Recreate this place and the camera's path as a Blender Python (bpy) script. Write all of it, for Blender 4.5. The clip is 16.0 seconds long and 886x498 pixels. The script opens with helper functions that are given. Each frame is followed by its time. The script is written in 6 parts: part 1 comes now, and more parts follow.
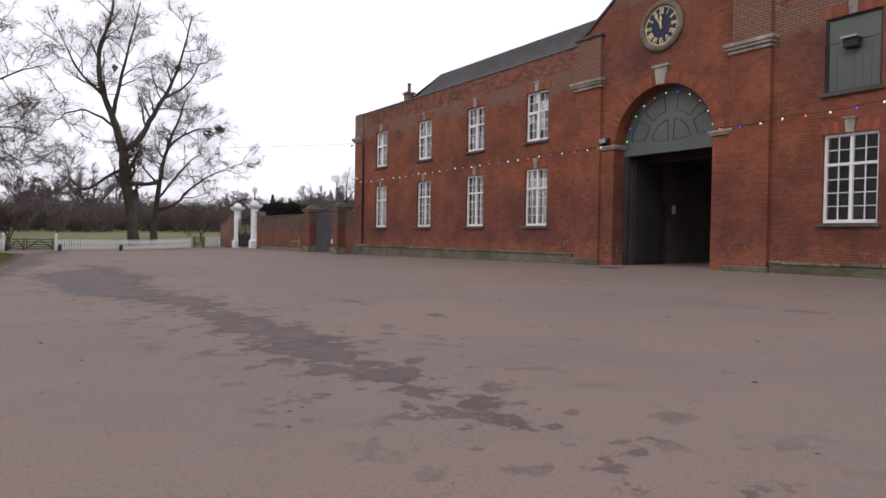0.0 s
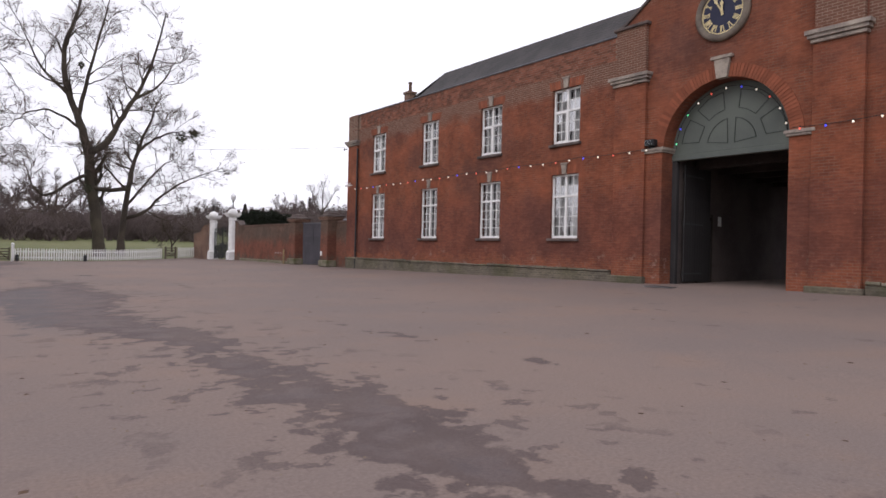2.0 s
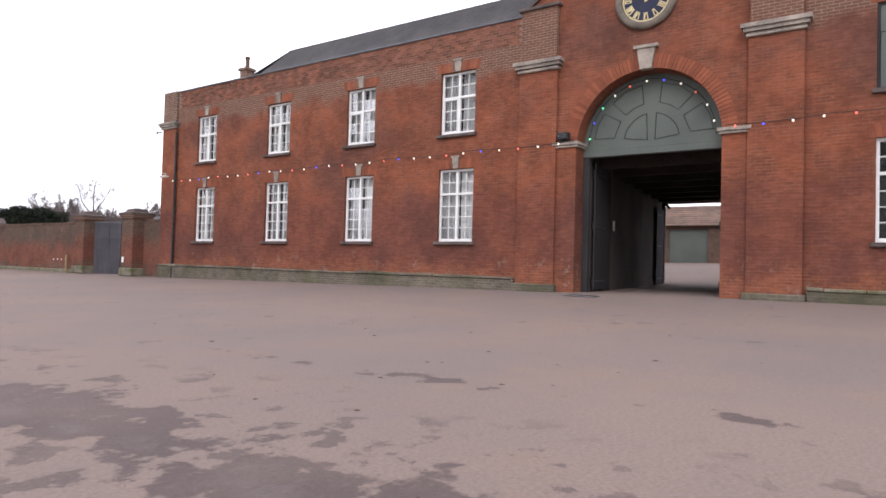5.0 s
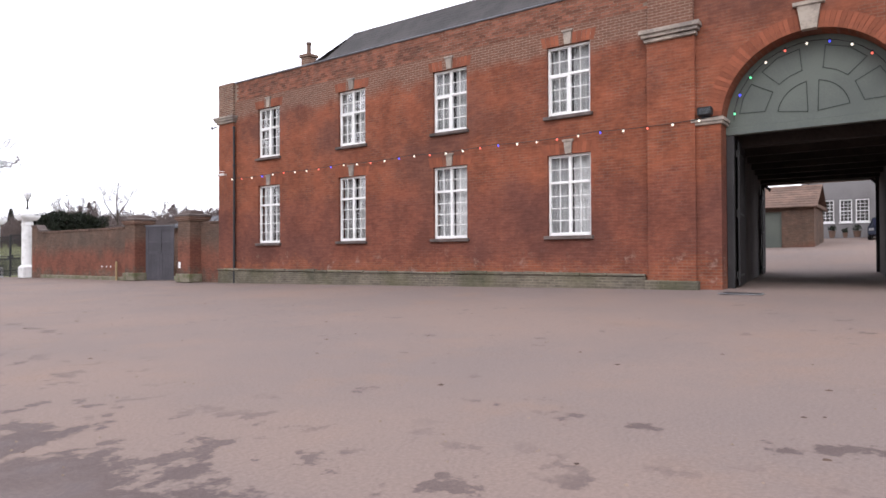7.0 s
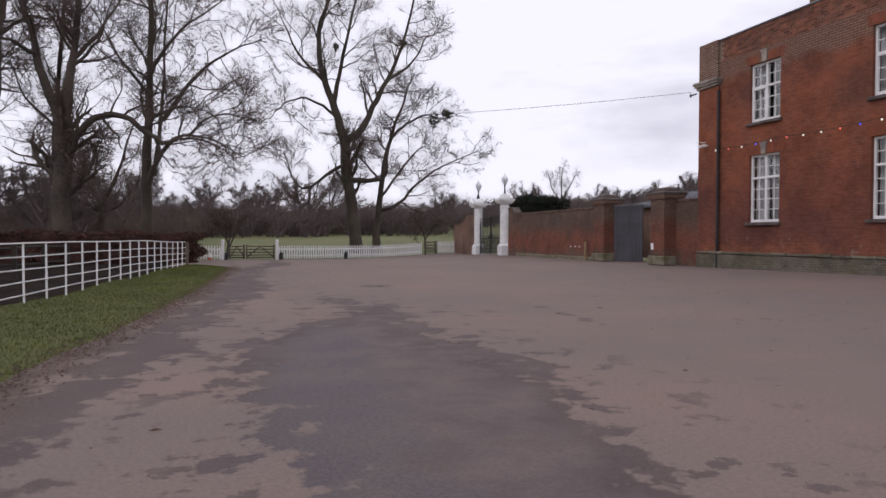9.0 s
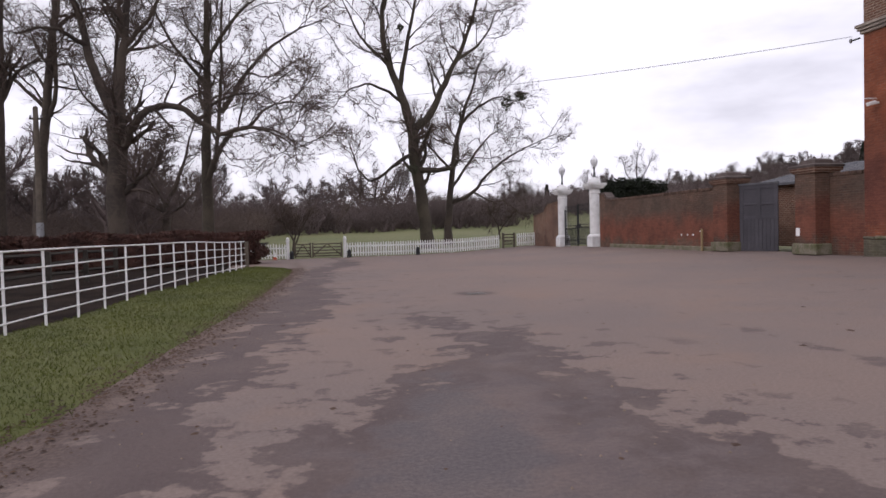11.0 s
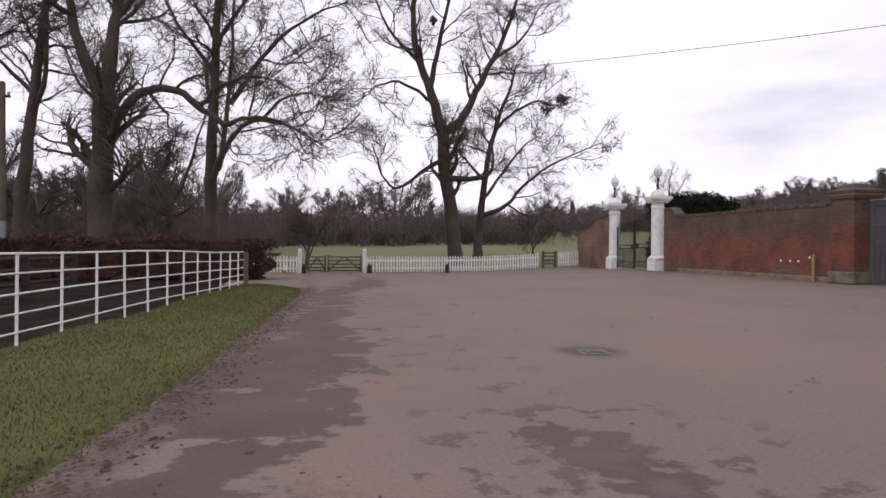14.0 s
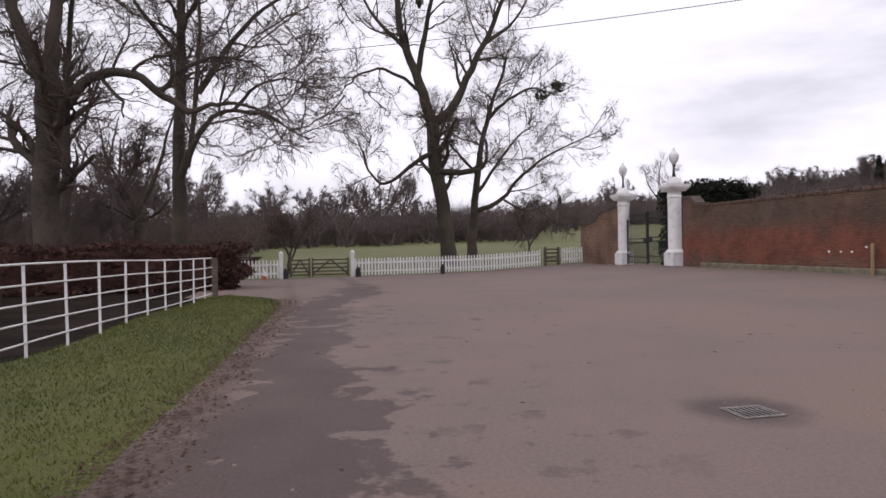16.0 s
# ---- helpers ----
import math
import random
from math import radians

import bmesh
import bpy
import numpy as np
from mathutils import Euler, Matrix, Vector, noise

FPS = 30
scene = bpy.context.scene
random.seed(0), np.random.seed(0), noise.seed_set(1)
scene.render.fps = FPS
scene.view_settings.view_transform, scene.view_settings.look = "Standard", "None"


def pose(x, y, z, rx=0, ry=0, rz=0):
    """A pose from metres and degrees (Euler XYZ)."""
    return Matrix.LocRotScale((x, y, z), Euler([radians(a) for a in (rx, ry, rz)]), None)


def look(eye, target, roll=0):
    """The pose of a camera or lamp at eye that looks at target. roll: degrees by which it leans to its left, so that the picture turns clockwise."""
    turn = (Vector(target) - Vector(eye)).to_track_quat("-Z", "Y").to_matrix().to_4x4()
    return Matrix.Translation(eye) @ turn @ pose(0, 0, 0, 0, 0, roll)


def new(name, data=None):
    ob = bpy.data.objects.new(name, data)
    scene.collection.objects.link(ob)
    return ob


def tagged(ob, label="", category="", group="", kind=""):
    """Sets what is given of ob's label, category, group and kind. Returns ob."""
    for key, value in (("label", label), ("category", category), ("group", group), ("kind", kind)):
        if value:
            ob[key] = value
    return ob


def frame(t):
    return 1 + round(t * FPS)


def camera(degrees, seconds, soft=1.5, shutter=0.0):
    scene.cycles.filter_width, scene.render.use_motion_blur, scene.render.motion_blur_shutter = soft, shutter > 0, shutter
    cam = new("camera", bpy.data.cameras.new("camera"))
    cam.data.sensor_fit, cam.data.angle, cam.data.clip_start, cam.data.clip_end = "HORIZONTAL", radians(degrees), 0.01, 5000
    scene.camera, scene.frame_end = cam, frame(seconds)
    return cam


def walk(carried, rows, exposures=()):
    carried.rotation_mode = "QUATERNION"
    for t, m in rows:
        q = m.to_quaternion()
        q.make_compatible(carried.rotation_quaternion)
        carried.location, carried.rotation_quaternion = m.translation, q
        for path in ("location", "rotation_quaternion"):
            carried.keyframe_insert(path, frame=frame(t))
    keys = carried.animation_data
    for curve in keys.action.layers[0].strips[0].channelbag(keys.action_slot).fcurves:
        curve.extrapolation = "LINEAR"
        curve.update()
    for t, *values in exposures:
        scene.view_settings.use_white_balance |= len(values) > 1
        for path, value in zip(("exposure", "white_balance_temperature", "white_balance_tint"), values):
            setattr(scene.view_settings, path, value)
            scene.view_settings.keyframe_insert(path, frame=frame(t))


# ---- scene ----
cam = camera(68.5, 16.0, 1.6)
ROWS = [  # seconds, place, yaw, pitch, roll
    (0.0, -0.349, -1.477, 1.268, -34.26, -1.00, -0.94),
    (0.5, -0.143, -0.654, 1.216, -33.32, 0.94, -1.63),
    (1.0, -0.119, 0.239, 1.194, -35.89, 0.97, -1.33),
    (1.5, -0.033, 0.997, 1.248, -34.22, 0.14, -2.60),
    (2.0, 0.021, 1.896, 1.277, -36.83, 0.10, -1.39),
    (2.5, 0.043, 2.711, 1.313, -37.41, 1.55, -0.71),
    (3.0, 0.047, 3.593, 1.270, -41.46, 1.70, 0.10),
    (3.5, -0.132, 4.420, 1.233, -45.59, 2.08, 0.69),
    (4.0, 0.016, 5.181, 1.039, -52.45, 2.18, -0.10),
    (6.5, 0.687, 8.876, 1.113, -56.29, 1.24, -1.88),
    (7.0, 0.535, 9.931, 1.227, -54.21, 0.69, 0.26),
    (7.5, 0.597, 10.728, 1.229, -46.54, -0.21, -0.42),
    (8.0, 0.119, 11.531, 1.146, -36.59, 0.08, -1.46),
    (8.5, 0.100, 12.300, 1.153, -26.53, 0.27, 0.09),
    (9.0, 0.422, 13.012, 1.240, -17.98, -0.99, -0.23),
    (9.5, 0.750, 13.807, 1.248, -13.95, -2.17, 1.04),
    (12.0, 0.520, 18.829, 1.242, -12.28, -1.27, 1.43),
    (12.5, 0.669, 19.502, 1.248, -14.38, -1.62, 1.67),
    (13.0, 0.703, 20.385, 1.232, -12.53, -1.85, 0.58),
    (13.5, 0.678, 21.225, 1.235, -14.47, -1.29, 1.11),
    (14.0, 0.719, 22.086, 1.232, -11.00, -0.22, -0.45),
    (14.5, 0.658, 22.710, 1.251, -12.36, -1.71, 0.73),
    (15.0, 0.625, 23.586, 1.259, -10.08, -1.06, 0.12),
    (15.5, 0.638, 24.341, 1.242, -14.85, -0.84, 1.92),
    (16.0, 0.753, 25.145, 1.250, -12.41, -0.36, 1.02),
]
EXPOSURES = [(0.0, -0.4, 6250, 15), (0.5, -0.3, 6250, 15), (2.0, -0.3, 6270, 15), (2.7, -0.27, 6270, 15), (3.5, 0.02, 6250, 14), (4.2, 0.3, 6200, 13), (6.3, 0.42, 6120, 13), (7.0, 0.5, 6150, 13), (7.7, 0.28, 6120, 14), (8.0, 0.0, 6100, 15), (8.5, -0.3, 6150, 16), (9.0, -0.62, 6150, 17), (9.5, -0.65, 6150, 17), (12.0, -0.36, 6280, 18), (13.0, -0.36, 6280, 18), (14.5, -0.48, 6300, 18), (16.0, -0.5, 6300, 18)]
walk(cam, [(t, pose(x, y, z, 90 + pitch, roll, yaw)) for t, x, y, z, yaw, pitch, roll in ROWS], EXPOSURES)

# ---- light ----
world = bpy.data.worlds.new("overcast_sky")
scene.world = world
world.use_nodes = True
wn, wl = world.node_tree.nodes, world.node_tree.links
wn.clear()
w_out = wn.new("ShaderNodeOutputWorld")
w_bg = wn.new("ShaderNodeBackground")
w_bg.inputs["Strength"].default_value = 0.1
w_sky = wn.new("ShaderNodeTexSky")
w_sky.sky_type = "NISHITA"
w_sky.sun_disc = False
w_sky.sun_elevation, w_sky.sun_rotation = radians(32), radians(-70)
w_co = wn.new("ShaderNodeTexCoord")
w_map = wn.new("ShaderNodeMapping")
w_map.inputs["Scale"].default_value = (1.6, 1.6, 5.5)
w_no = wn.new("ShaderNodeTexNoise")
w_no.inputs["Scale"].default_value = 1.5
w_no.inputs["Detail"].default_value = 6
w_no.inputs["Roughness"].default_value = 0.55
w_ra = wn.new("ShaderNodeValToRGB")
w_ra.color_ramp.elements[0].position, w_ra.color_ramp.elements[0].color = 0.25, (10.6, 10.5, 11.2, 1)
w_ra.color_ramp.elements[1].position, w_ra.color_ramp.elements[1].color = 0.47, (15.6, 15.4, 15.9, 1)
w_mix = wn.new("ShaderNodeMixRGB")
w_mix.inputs["Fac"].default_value = 0.93
wl.new(w_co.outputs["Generated"], w_map.inputs["Vector"])
wl.new(w_map.outputs["Vector"], w_no.inputs["Vector"])
wl.new(w_no.outputs["Fac"], w_ra.inputs["Fac"])
wl.new(w_sky.outputs["Color"], w_mix.inputs["Color1"])
wl.new(w_ra.outputs["Color"], w_mix.inputs["Color2"])
wl.new(w_mix.outputs["Color"], w_bg.inputs["Color"])
wl.new(w_bg.outputs["Background"], w_out.inputs["Surface"])
sun_data = bpy.data.lights.new("sun", "SUN")
sun_data.energy, sun_data.angle, sun_data.color = 0.7, radians(20), (1.0, 0.95, 0.88)
sun = new("sun", sun_data)
sun.matrix_world = look((0, 0, 60), (30, 14, 35))


# ---- materials ----
def graph(name):
    m = bpy.data.materials.new(name)
    m.use_nodes = True
    n, l = m.node_tree.nodes, m.node_tree.links
    return m, n, l, n["Principled BSDF"]


def val(n, l, op, a, b=0.0, c=None):
    k = n.new("ShaderNodeMath")
    k.operation = op
    for i, v in enumerate((a, b, c)):
        if v is None:
            continue
        if isinstance(v, (int, float)):
            k.inputs[i].default_value = v
        else:
            l.new(v, k.inputs[i])
    return k.outputs[0]


def tex(n, l, vec, scale, detail=4.0, rough=0.55):
    k = n.new("ShaderNodeTexNoise")
    k.inputs["Scale"].default_value = scale
    k.inputs["Detail"].default_value = detail
    k.inputs["Roughness"].default_value = rough
    l.new(vec, k.inputs["Vector"])
    return k.outputs["Fac"]


def step(n, l, v, lo, hi):
    k = n.new("ShaderNodeMapRange")
    k.interpolation_type = "SMOOTHSTEP"
    k.inputs["From Min"].default_value, k.inputs["From Max"].default_value = lo, hi
    l.new(v, k.inputs["Value"])
    return k.outputs["Result"]


def mix(n, l, f, a, b, mode="MIX"):
    k = n.new("ShaderNodeMixRGB")
    k.blend_type = mode
    for i, v in (("Fac", f), ("Color1", a), ("Color2", b)):
        if isinstance(v, (int, float)):
            k.inputs[i].default_value = v
        elif isinstance(v, tuple):
            k.inputs[i].default_value = (*v, 1)
        else:
            l.new(v, k.inputs[i])
    return k.outputs["Color"]


def bump(n, l, bsdf, height, strength, dist):
    k = n.new("ShaderNodeBump")
    k.inputs["Strength"].default_value, k.inputs["Distance"].default_value = strength, dist
    l.new(height, k.inputs["Height"])
    l.new(k.outputs["Normal"], bsdf.inputs["Normal"])


def surface(name, base, other, rough=0.8, scale=1.0, fine=30.0, metal=0.0, relief=0.004, vary=0.15, spread=(0.35, 0.65), gloss=0.3):
    """Two colours blended by coarse and fine noise, with fine relief and some change from object to object."""
    m, n, l, b = graph(name)
    co = n.new("ShaderNodeTexCoord").outputs["Object"]
    coarse, grain = tex(n, l, co, scale, 5), tex(n, l, co, fine, 3)
    f = step(n, l, val(n, l, "ADD", val(n, l, "MULTIPLY", coarse, 0.7), val(n, l, "MULTIPLY", grain, 0.3)), *spread)
    col = mix(n, l, f, base, other)
    rnd = n.new("ShaderNodeObjectInfo").outputs["Random"]
    v = val(n, l, "ADD", val(n, l, "MULTIPLY", rnd, vary), 1.0 - vary / 2)
    hs = n.new("ShaderNodeHueSaturation")
    l.new(v, hs.inputs["Value"])
    l.new(col, hs.inputs["Color"])
    l.new(hs.outputs["Color"], b.inputs["Base Color"])
    b.inputs["Roughness"].default_value, b.inputs["Metallic"].default_value = rough, metal
    b.inputs["Specular IOR Level"].default_value = gloss
    if relief:
        bump(n, l, b, grain, 0.6, relief)
    return m


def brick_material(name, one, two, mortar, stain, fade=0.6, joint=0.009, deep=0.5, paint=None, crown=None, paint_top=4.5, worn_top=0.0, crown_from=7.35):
    """Brickwork with uneven courses; stains at two sizes; limewash colour (paint) below a ragged height."""
    m, n, l, b = graph(name)
    co = n.new("ShaderNodeTexCoord").outputs["Object"]
    sep = n.new("ShaderNodeSeparateXYZ")
    l.new(co, sep.inputs[0])
    along = val(n, l, "ADD", sep.outputs["X"], sep.outputs["Y"])
    com = n.new("ShaderNodeCombineXYZ")
    l.new(along, com.inputs[0])
    l.new(sep.outputs["Z"], com.inputs[1])
    br = n.new("ShaderNodeTexBrick")
    l.new(com.outputs[0], br.inputs["Vector"])
    br.inputs["Scale"].default_value = 1.0
    br.inputs["Brick Width"].default_value, br.inputs["Row Height"].default_value = 0.228, 0.075
    br.inputs["Mortar Size"].default_value, br.inputs["Mortar Smooth"].default_value = joint, 0.3
    br.inputs["Color1"].default_value, br.inputs["Color2"].default_value = (*one, 1), (*two, 1)
    br.inputs["Mortar"].default_value = (*mortar, 1)
    big, mid, fine = tex(n, l, co, 0.35, 5), tex(n, l, co, 1.6, 6, 0.65), tex(n, l, co, 22.0, 4)
    mean = tuple((p + q) / 2 for p, q in zip(one, two))
    washed = mix(n, l, val(n, l, "MULTIPLY", step(n, l, mid, 0.35, 0.62), fade), br.outputs["Color"], mean)
    col = mix(n, l, val(n, l, "MULTIPLY", step(n, l, big, 0.44, 0.66), 0.8), washed, stain)
    if paint:
        zz = val(n, l, "ADD", sep.outputs["Z"], val(n, l, "MULTIPLY", tex(n, l, co, 0.8, 5), 1.6))
        f = val(n, l, "MULTIPLY", step(n, l, zz, paint_top, paint_top - 0.9), 0.55)
        col = mix(n, l, f, col, paint)
        worn = step(n, l, val(n, l, "ADD", sep.outputs["Z"], val(n, l, "MULTIPLY", tex(n, l, co, 1.1, 6, 0.7), 2.4)), 2.45 - worn_top, 2.0 - worn_top)
        col = mix(n, l, val(n, l, "MULTIPLY", worn, 0.85), col, br.outputs["Color"])
    mott = tex(n, l, co, 0.9, 7, 0.7)
    col = mix(n, l, 0.75, col, mix(n, l, step(n, l, mott, 0.32, 0.66), (0.62, 0.66, 0.7), (1.22, 1.22, 1.2)), "MULTIPLY")
    if crown:
        salts = val(n, l, "MULTIPLY", step(n, l, tex(n, l, co, 2.2, 7, 0.75), 0.56, 0.68), step(n, l, val(n, l, "ADD", sep.outputs["Z"], val(n, l, "MULTIPLY", mott, 1.8)), 2.6, 1.9))
        col = mix(n, l, val(n, l, "MULTIPLY", salts, 0.55), col, (0.36, 0.25, 0.20))
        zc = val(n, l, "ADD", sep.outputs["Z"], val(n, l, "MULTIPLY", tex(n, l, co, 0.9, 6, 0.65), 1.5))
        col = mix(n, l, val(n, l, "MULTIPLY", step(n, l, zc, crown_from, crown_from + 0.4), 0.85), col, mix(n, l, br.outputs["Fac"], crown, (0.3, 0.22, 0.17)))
    stretch = n.new("ShaderNodeMapping")
    stretch.inputs["Scale"].default_value = (3.2, 13.0, 1.0)
    l.new(com.outputs[0], stretch.inputs["Vector"])
    course = tex(n, l, stretch.outputs[0], 1.0, 5, 0.7)
    col = mix(n, l, 0.4, col, mix(n, l, step(n, l, course, 0.3, 0.7), (0.55, 0.53, 0.52), (1.3, 1.34, 1.36)), "MULTIPLY")
    pale = step(n, l, tex(n, l, stretch.outputs[0], 1.7, 4, 0.7), 0.64, 0.72)
    col = mix(n, l, val(n, l, "MULTIPLY", pale, 0.45), col, (0.40, 0.21, 0.13))
    streak = tex(n, l, com.outputs[0], 6.0, 5, 0.7)
    col = mix(n, l, 0.35, col, mix(n, l, streak, (0.35, 0.35, 0.35), (1.15, 1.1, 1.05)), "MULTIPLY")
    col = mix(n, l, 0.25, col, mix(n, l, fine, (0.5, 0.5, 0.5), (1.4, 1.4, 1.4)), "MULTIPLY")
    l.new(col, b.inputs["Base Color"])
    b.inputs["Roughness"].default_value = 0.92
    b.inputs["Specular IOR Level"].default_value = 0.25
    h = val(n, l, "ADD", val(n, l, "MULTIPLY", br.outputs["Fac"], -1.0), val(n, l, "MULTIPLY", fine, 0.8))
    bump(n, l, b, h, deep, 0.006)
    return m


BRICK = brick_material("brick_red", (0.275, 0.088, 0.043), (0.205, 0.064, 0.036), (0.235, 0.12, 0.082), (0.145, 0.062, 0.045), 0.84, deep=0.45, paint=(0.135, 0.048, 0.036), crown=(0.17, 0.088, 0.062))
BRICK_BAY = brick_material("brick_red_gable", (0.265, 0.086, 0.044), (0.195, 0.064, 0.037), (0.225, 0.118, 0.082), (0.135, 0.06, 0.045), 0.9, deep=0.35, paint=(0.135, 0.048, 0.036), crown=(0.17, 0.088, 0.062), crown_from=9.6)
BRICK_OLD = brick_material("brick_weathered", (0.21, 0.10, 0.065), (0.13, 0.07, 0.05), (0.36, 0.28, 0.22), (0.17, 0.10, 0.075), 0.3, joint=0.012)
BRICK_WALL = brick_material("brick_garden_wall", (0.15, 0.088, 0.062), (0.10, 0.064, 0.05), (0.165, 0.125, 0.095), (0.112, 0.08, 0.062), 0.6, paint=(0.24, 0.066, 0.038), paint_top=2.85, worn_top=0.6)
MORTAR = surface("lime_mortar", (0.27, 0.20, 0.155), (0.17, 0.13, 0.10), 0.95, 2.0, 30.0)
BRICK_PIECE = surface("brick_piece", (0.23, 0.09, 0.055), (0.13, 0.06, 0.042), 0.93, 3.0, 40.0, vary=0.7)
BRICK_COPING = surface("brick_coping", (0.12, 0.075, 0.055), (0.075, 0.05, 0.04), 0.93, 3.0, 40.0, vary=0.5)
BRICK_RUB = surface("brick_rubbed", (0.255, 0.082, 0.042), (0.19, 0.062, 0.036), 0.92, 3.0, 40.0, vary=0.4)
PLINTH = brick_material("plinth_stone", (0.175, 0.145, 0.112), (0.115, 0.096, 0.075), (0.21, 0.18, 0.14), (0.082, 0.08, 0.042), 0.5, joint=0.014)
STONE = surface("limestone", (0.40, 0.34, 0.28), (0.20, 0.17, 0.15), 0.88, 2.0, 18.0, vary=0.15)
STONE_MID = surface("weathered_stone", (0.20, 0.165, 0.13), (0.12, 0.10, 0.085), 0.88, 3.0, 18.0)
OPAL = surface("opal_glass", (0.80, 0.80, 0.81), (0.70, 0.70, 0.72), 0.25, 2.0, 12.0, relief=0.0)
STONE_DARK = surface("stone_dark_sill", (0.13, 0.10, 0.09), (0.07, 0.055, 0.05), 0.85, 3.0, 25.0)
MOSS = surface("mossy_stone", (0.215, 0.185, 0.145), (0.10, 0.10, 0.05), 0.95, 3.0, 20.0)
SLATE = surface("slate", (0.052, 0.045, 0.044), (0.03, 0.027, 0.027), 0.7, 1.5, 9.0, vary=0.4)
LEAD = surface("lead_flashing", (0.14, 0.14, 0.15), (0.09, 0.09, 0.1), 0.6, 1.5, 14.0)
TILE = surface("clay_tile", (0.16, 0.10, 0.075), (0.10, 0.065, 0.05), 0.9, 1.5, 9.0, vary=0.3)
WHITE = surface("white_gloss_paint", (0.80, 0.79, 0.78), (0.70, 0.69, 0.67), 0.45, 2.0, 30.0, relief=0.0008, vary=0.05)
WHITE_OLD = surface("white_weathered_paint", (0.76, 0.75, 0.74), (0.52, 0.51, 0.49), 0.7, 3.0, 26.0, relief=0.001, vary=0.12, spread=(0.45, 0.75))
GREEN = surface("sage_green_paint", (0.112, 0.125, 0.108), (0.088, 0.099, 0.088), 0.6, 0.8, 25.0, relief=0.001, vary=0.06)
# darker copy of the sage green, coloured as shaded panel grooves
GREEN_SHADE = surface("green_groove_shade", (0.045, 0.055, 0.045), (0.035, 0.042, 0.038), 0.7, 0.8, 25.0, relief=0.001)
DOOR = surface("dark_grey_door_paint", (0.046, 0.043, 0.043), (0.032, 0.03, 0.031), 0.75, 0.8, 20.0, relief=0.001, gloss=0.15)
GATE_PAINT = surface("slate_grey_gate_paint", (0.085, 0.08, 0.09), (0.06, 0.057, 0.065), 0.7, 0.8, 20.0, relief=0.001, gloss=0.2)
# near-black that paints the shade down in the drain
SUMP_SHADE = surface("sump_shade_black", (0.008, 0.007, 0.007), (0.012, 0.011, 0.010), 0.95, 6.0, 40.0, relief=0.0, gloss=0.05)
RUST = surface("worn_iron", (0.30, 0.28, 0.26), (0.17, 0.15, 0.135), 0.75, 6.0, 40.0, relief=0.0006)
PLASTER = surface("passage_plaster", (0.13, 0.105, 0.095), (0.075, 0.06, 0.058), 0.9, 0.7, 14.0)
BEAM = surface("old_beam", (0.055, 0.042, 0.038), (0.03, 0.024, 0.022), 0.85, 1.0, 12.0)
IRON = surface("black_iron", (0.018, 0.018, 0.02), (0.03, 0.03, 0.032), 0.55, 2.0, 30.0, relief=0.0006)
STEEL = surface("galvanised_steel", (0.33, 0.33, 0.34), (0.24, 0.24, 0.25), 0.5, 2.0, 30.0, metal=0.7, relief=0.0005)
GOLD = surface("gilding", (0.72, 0.60, 0.33), (0.60, 0.49, 0.26), 0.4, 4.0, 40.0, relief=0.0005)
DIAL = surface("blue_black_dial", (0.012, 0.014, 0.04), (0.018, 0.02, 0.05), 0.45, 2.0, 20.0, relief=0.0003)
TIMBER = surface("weathered_oak", (0.13, 0.105, 0.08), (0.075, 0.062, 0.05), 0.9, 2.0, 16.0)
TIMBER_DARK = surface("dark_timber", (0.05, 0.042, 0.034), (0.03, 0.026, 0.022), 0.9, 2.0, 16.0)
BARK = surface("bark", (0.095, 0.074, 0.058), (0.045, 0.036, 0.031), 0.95, 0.8, 9.0, relief=0.03, vary=0.2)
BARK_MOSS = surface("mossy_bark", (0.088, 0.072, 0.052), (0.042, 0.034, 0.028), 0.95, 0.6, 9.0, relief=0.03, vary=0.2)
TWIG = surface("twigs", (0.135, 0.10, 0.082), (0.09, 0.067, 0.058), 0.95, 0.5, 6.0, relief=0.0, vary=0.3)
# twig colour greyed and lightened to put distance haze into it
TWIG_HAZED = surface("hazed_twigs", (0.135, 0.102, 0.095), (0.09, 0.07, 0.066), 0.95, 0.2, 3.0, relief=0.0, vary=0.5)
MISTLE = surface("mistletoe", (0.07, 0.072, 0.04), (0.045, 0.046, 0.03), 0.9, 3.0, 9.0, relief=0.0)
YEW = surface("clipped_yew", (0.020, 0.026, 0.014), (0.010, 0.013, 0.008), 0.9, 2.0, 12.0, relief=0.0, vary=0.5)
BEECH = surface("dead_beech_leaves", (0.092, 0.042, 0.031), (0.05, 0.026, 0.021), 0.9, 2.0, 12.0, relief=0.0, vary=0.5)
GRASS_BLADE = surface("grass_blades", (0.086, 0.098, 0.013), (0.056, 0.066, 0.010), 0.8, 0.6, 7.0, relief=0.0)
LITTER = surface("dead_leaves", (0.10, 0.062, 0.042), (0.055, 0.035, 0.027), 0.95, 3.0, 20.0, relief=0.0)
SOIL = surface("leaf_litter", (0.034, 0.025, 0.02), (0.016, 0.012, 0.011), 0.97, 1.2, 16.0, relief=0.02, gloss=0.02)
GREY_WALL = surface("grey_render", (0.20, 0.19, 0.19), (0.15, 0.14, 0.14), 0.9, 0.5, 12.0)
CAR = surface("car_paint_dark_blue", (0.02, 0.024, 0.04), (0.022, 0.026, 0.042), 0.25, 1.0, 10.0, relief=0.0)
RUBBER = surface("rubber", (0.02, 0.02, 0.02), (0.03, 0.03, 0.03), 0.85, 2.0, 20.0)
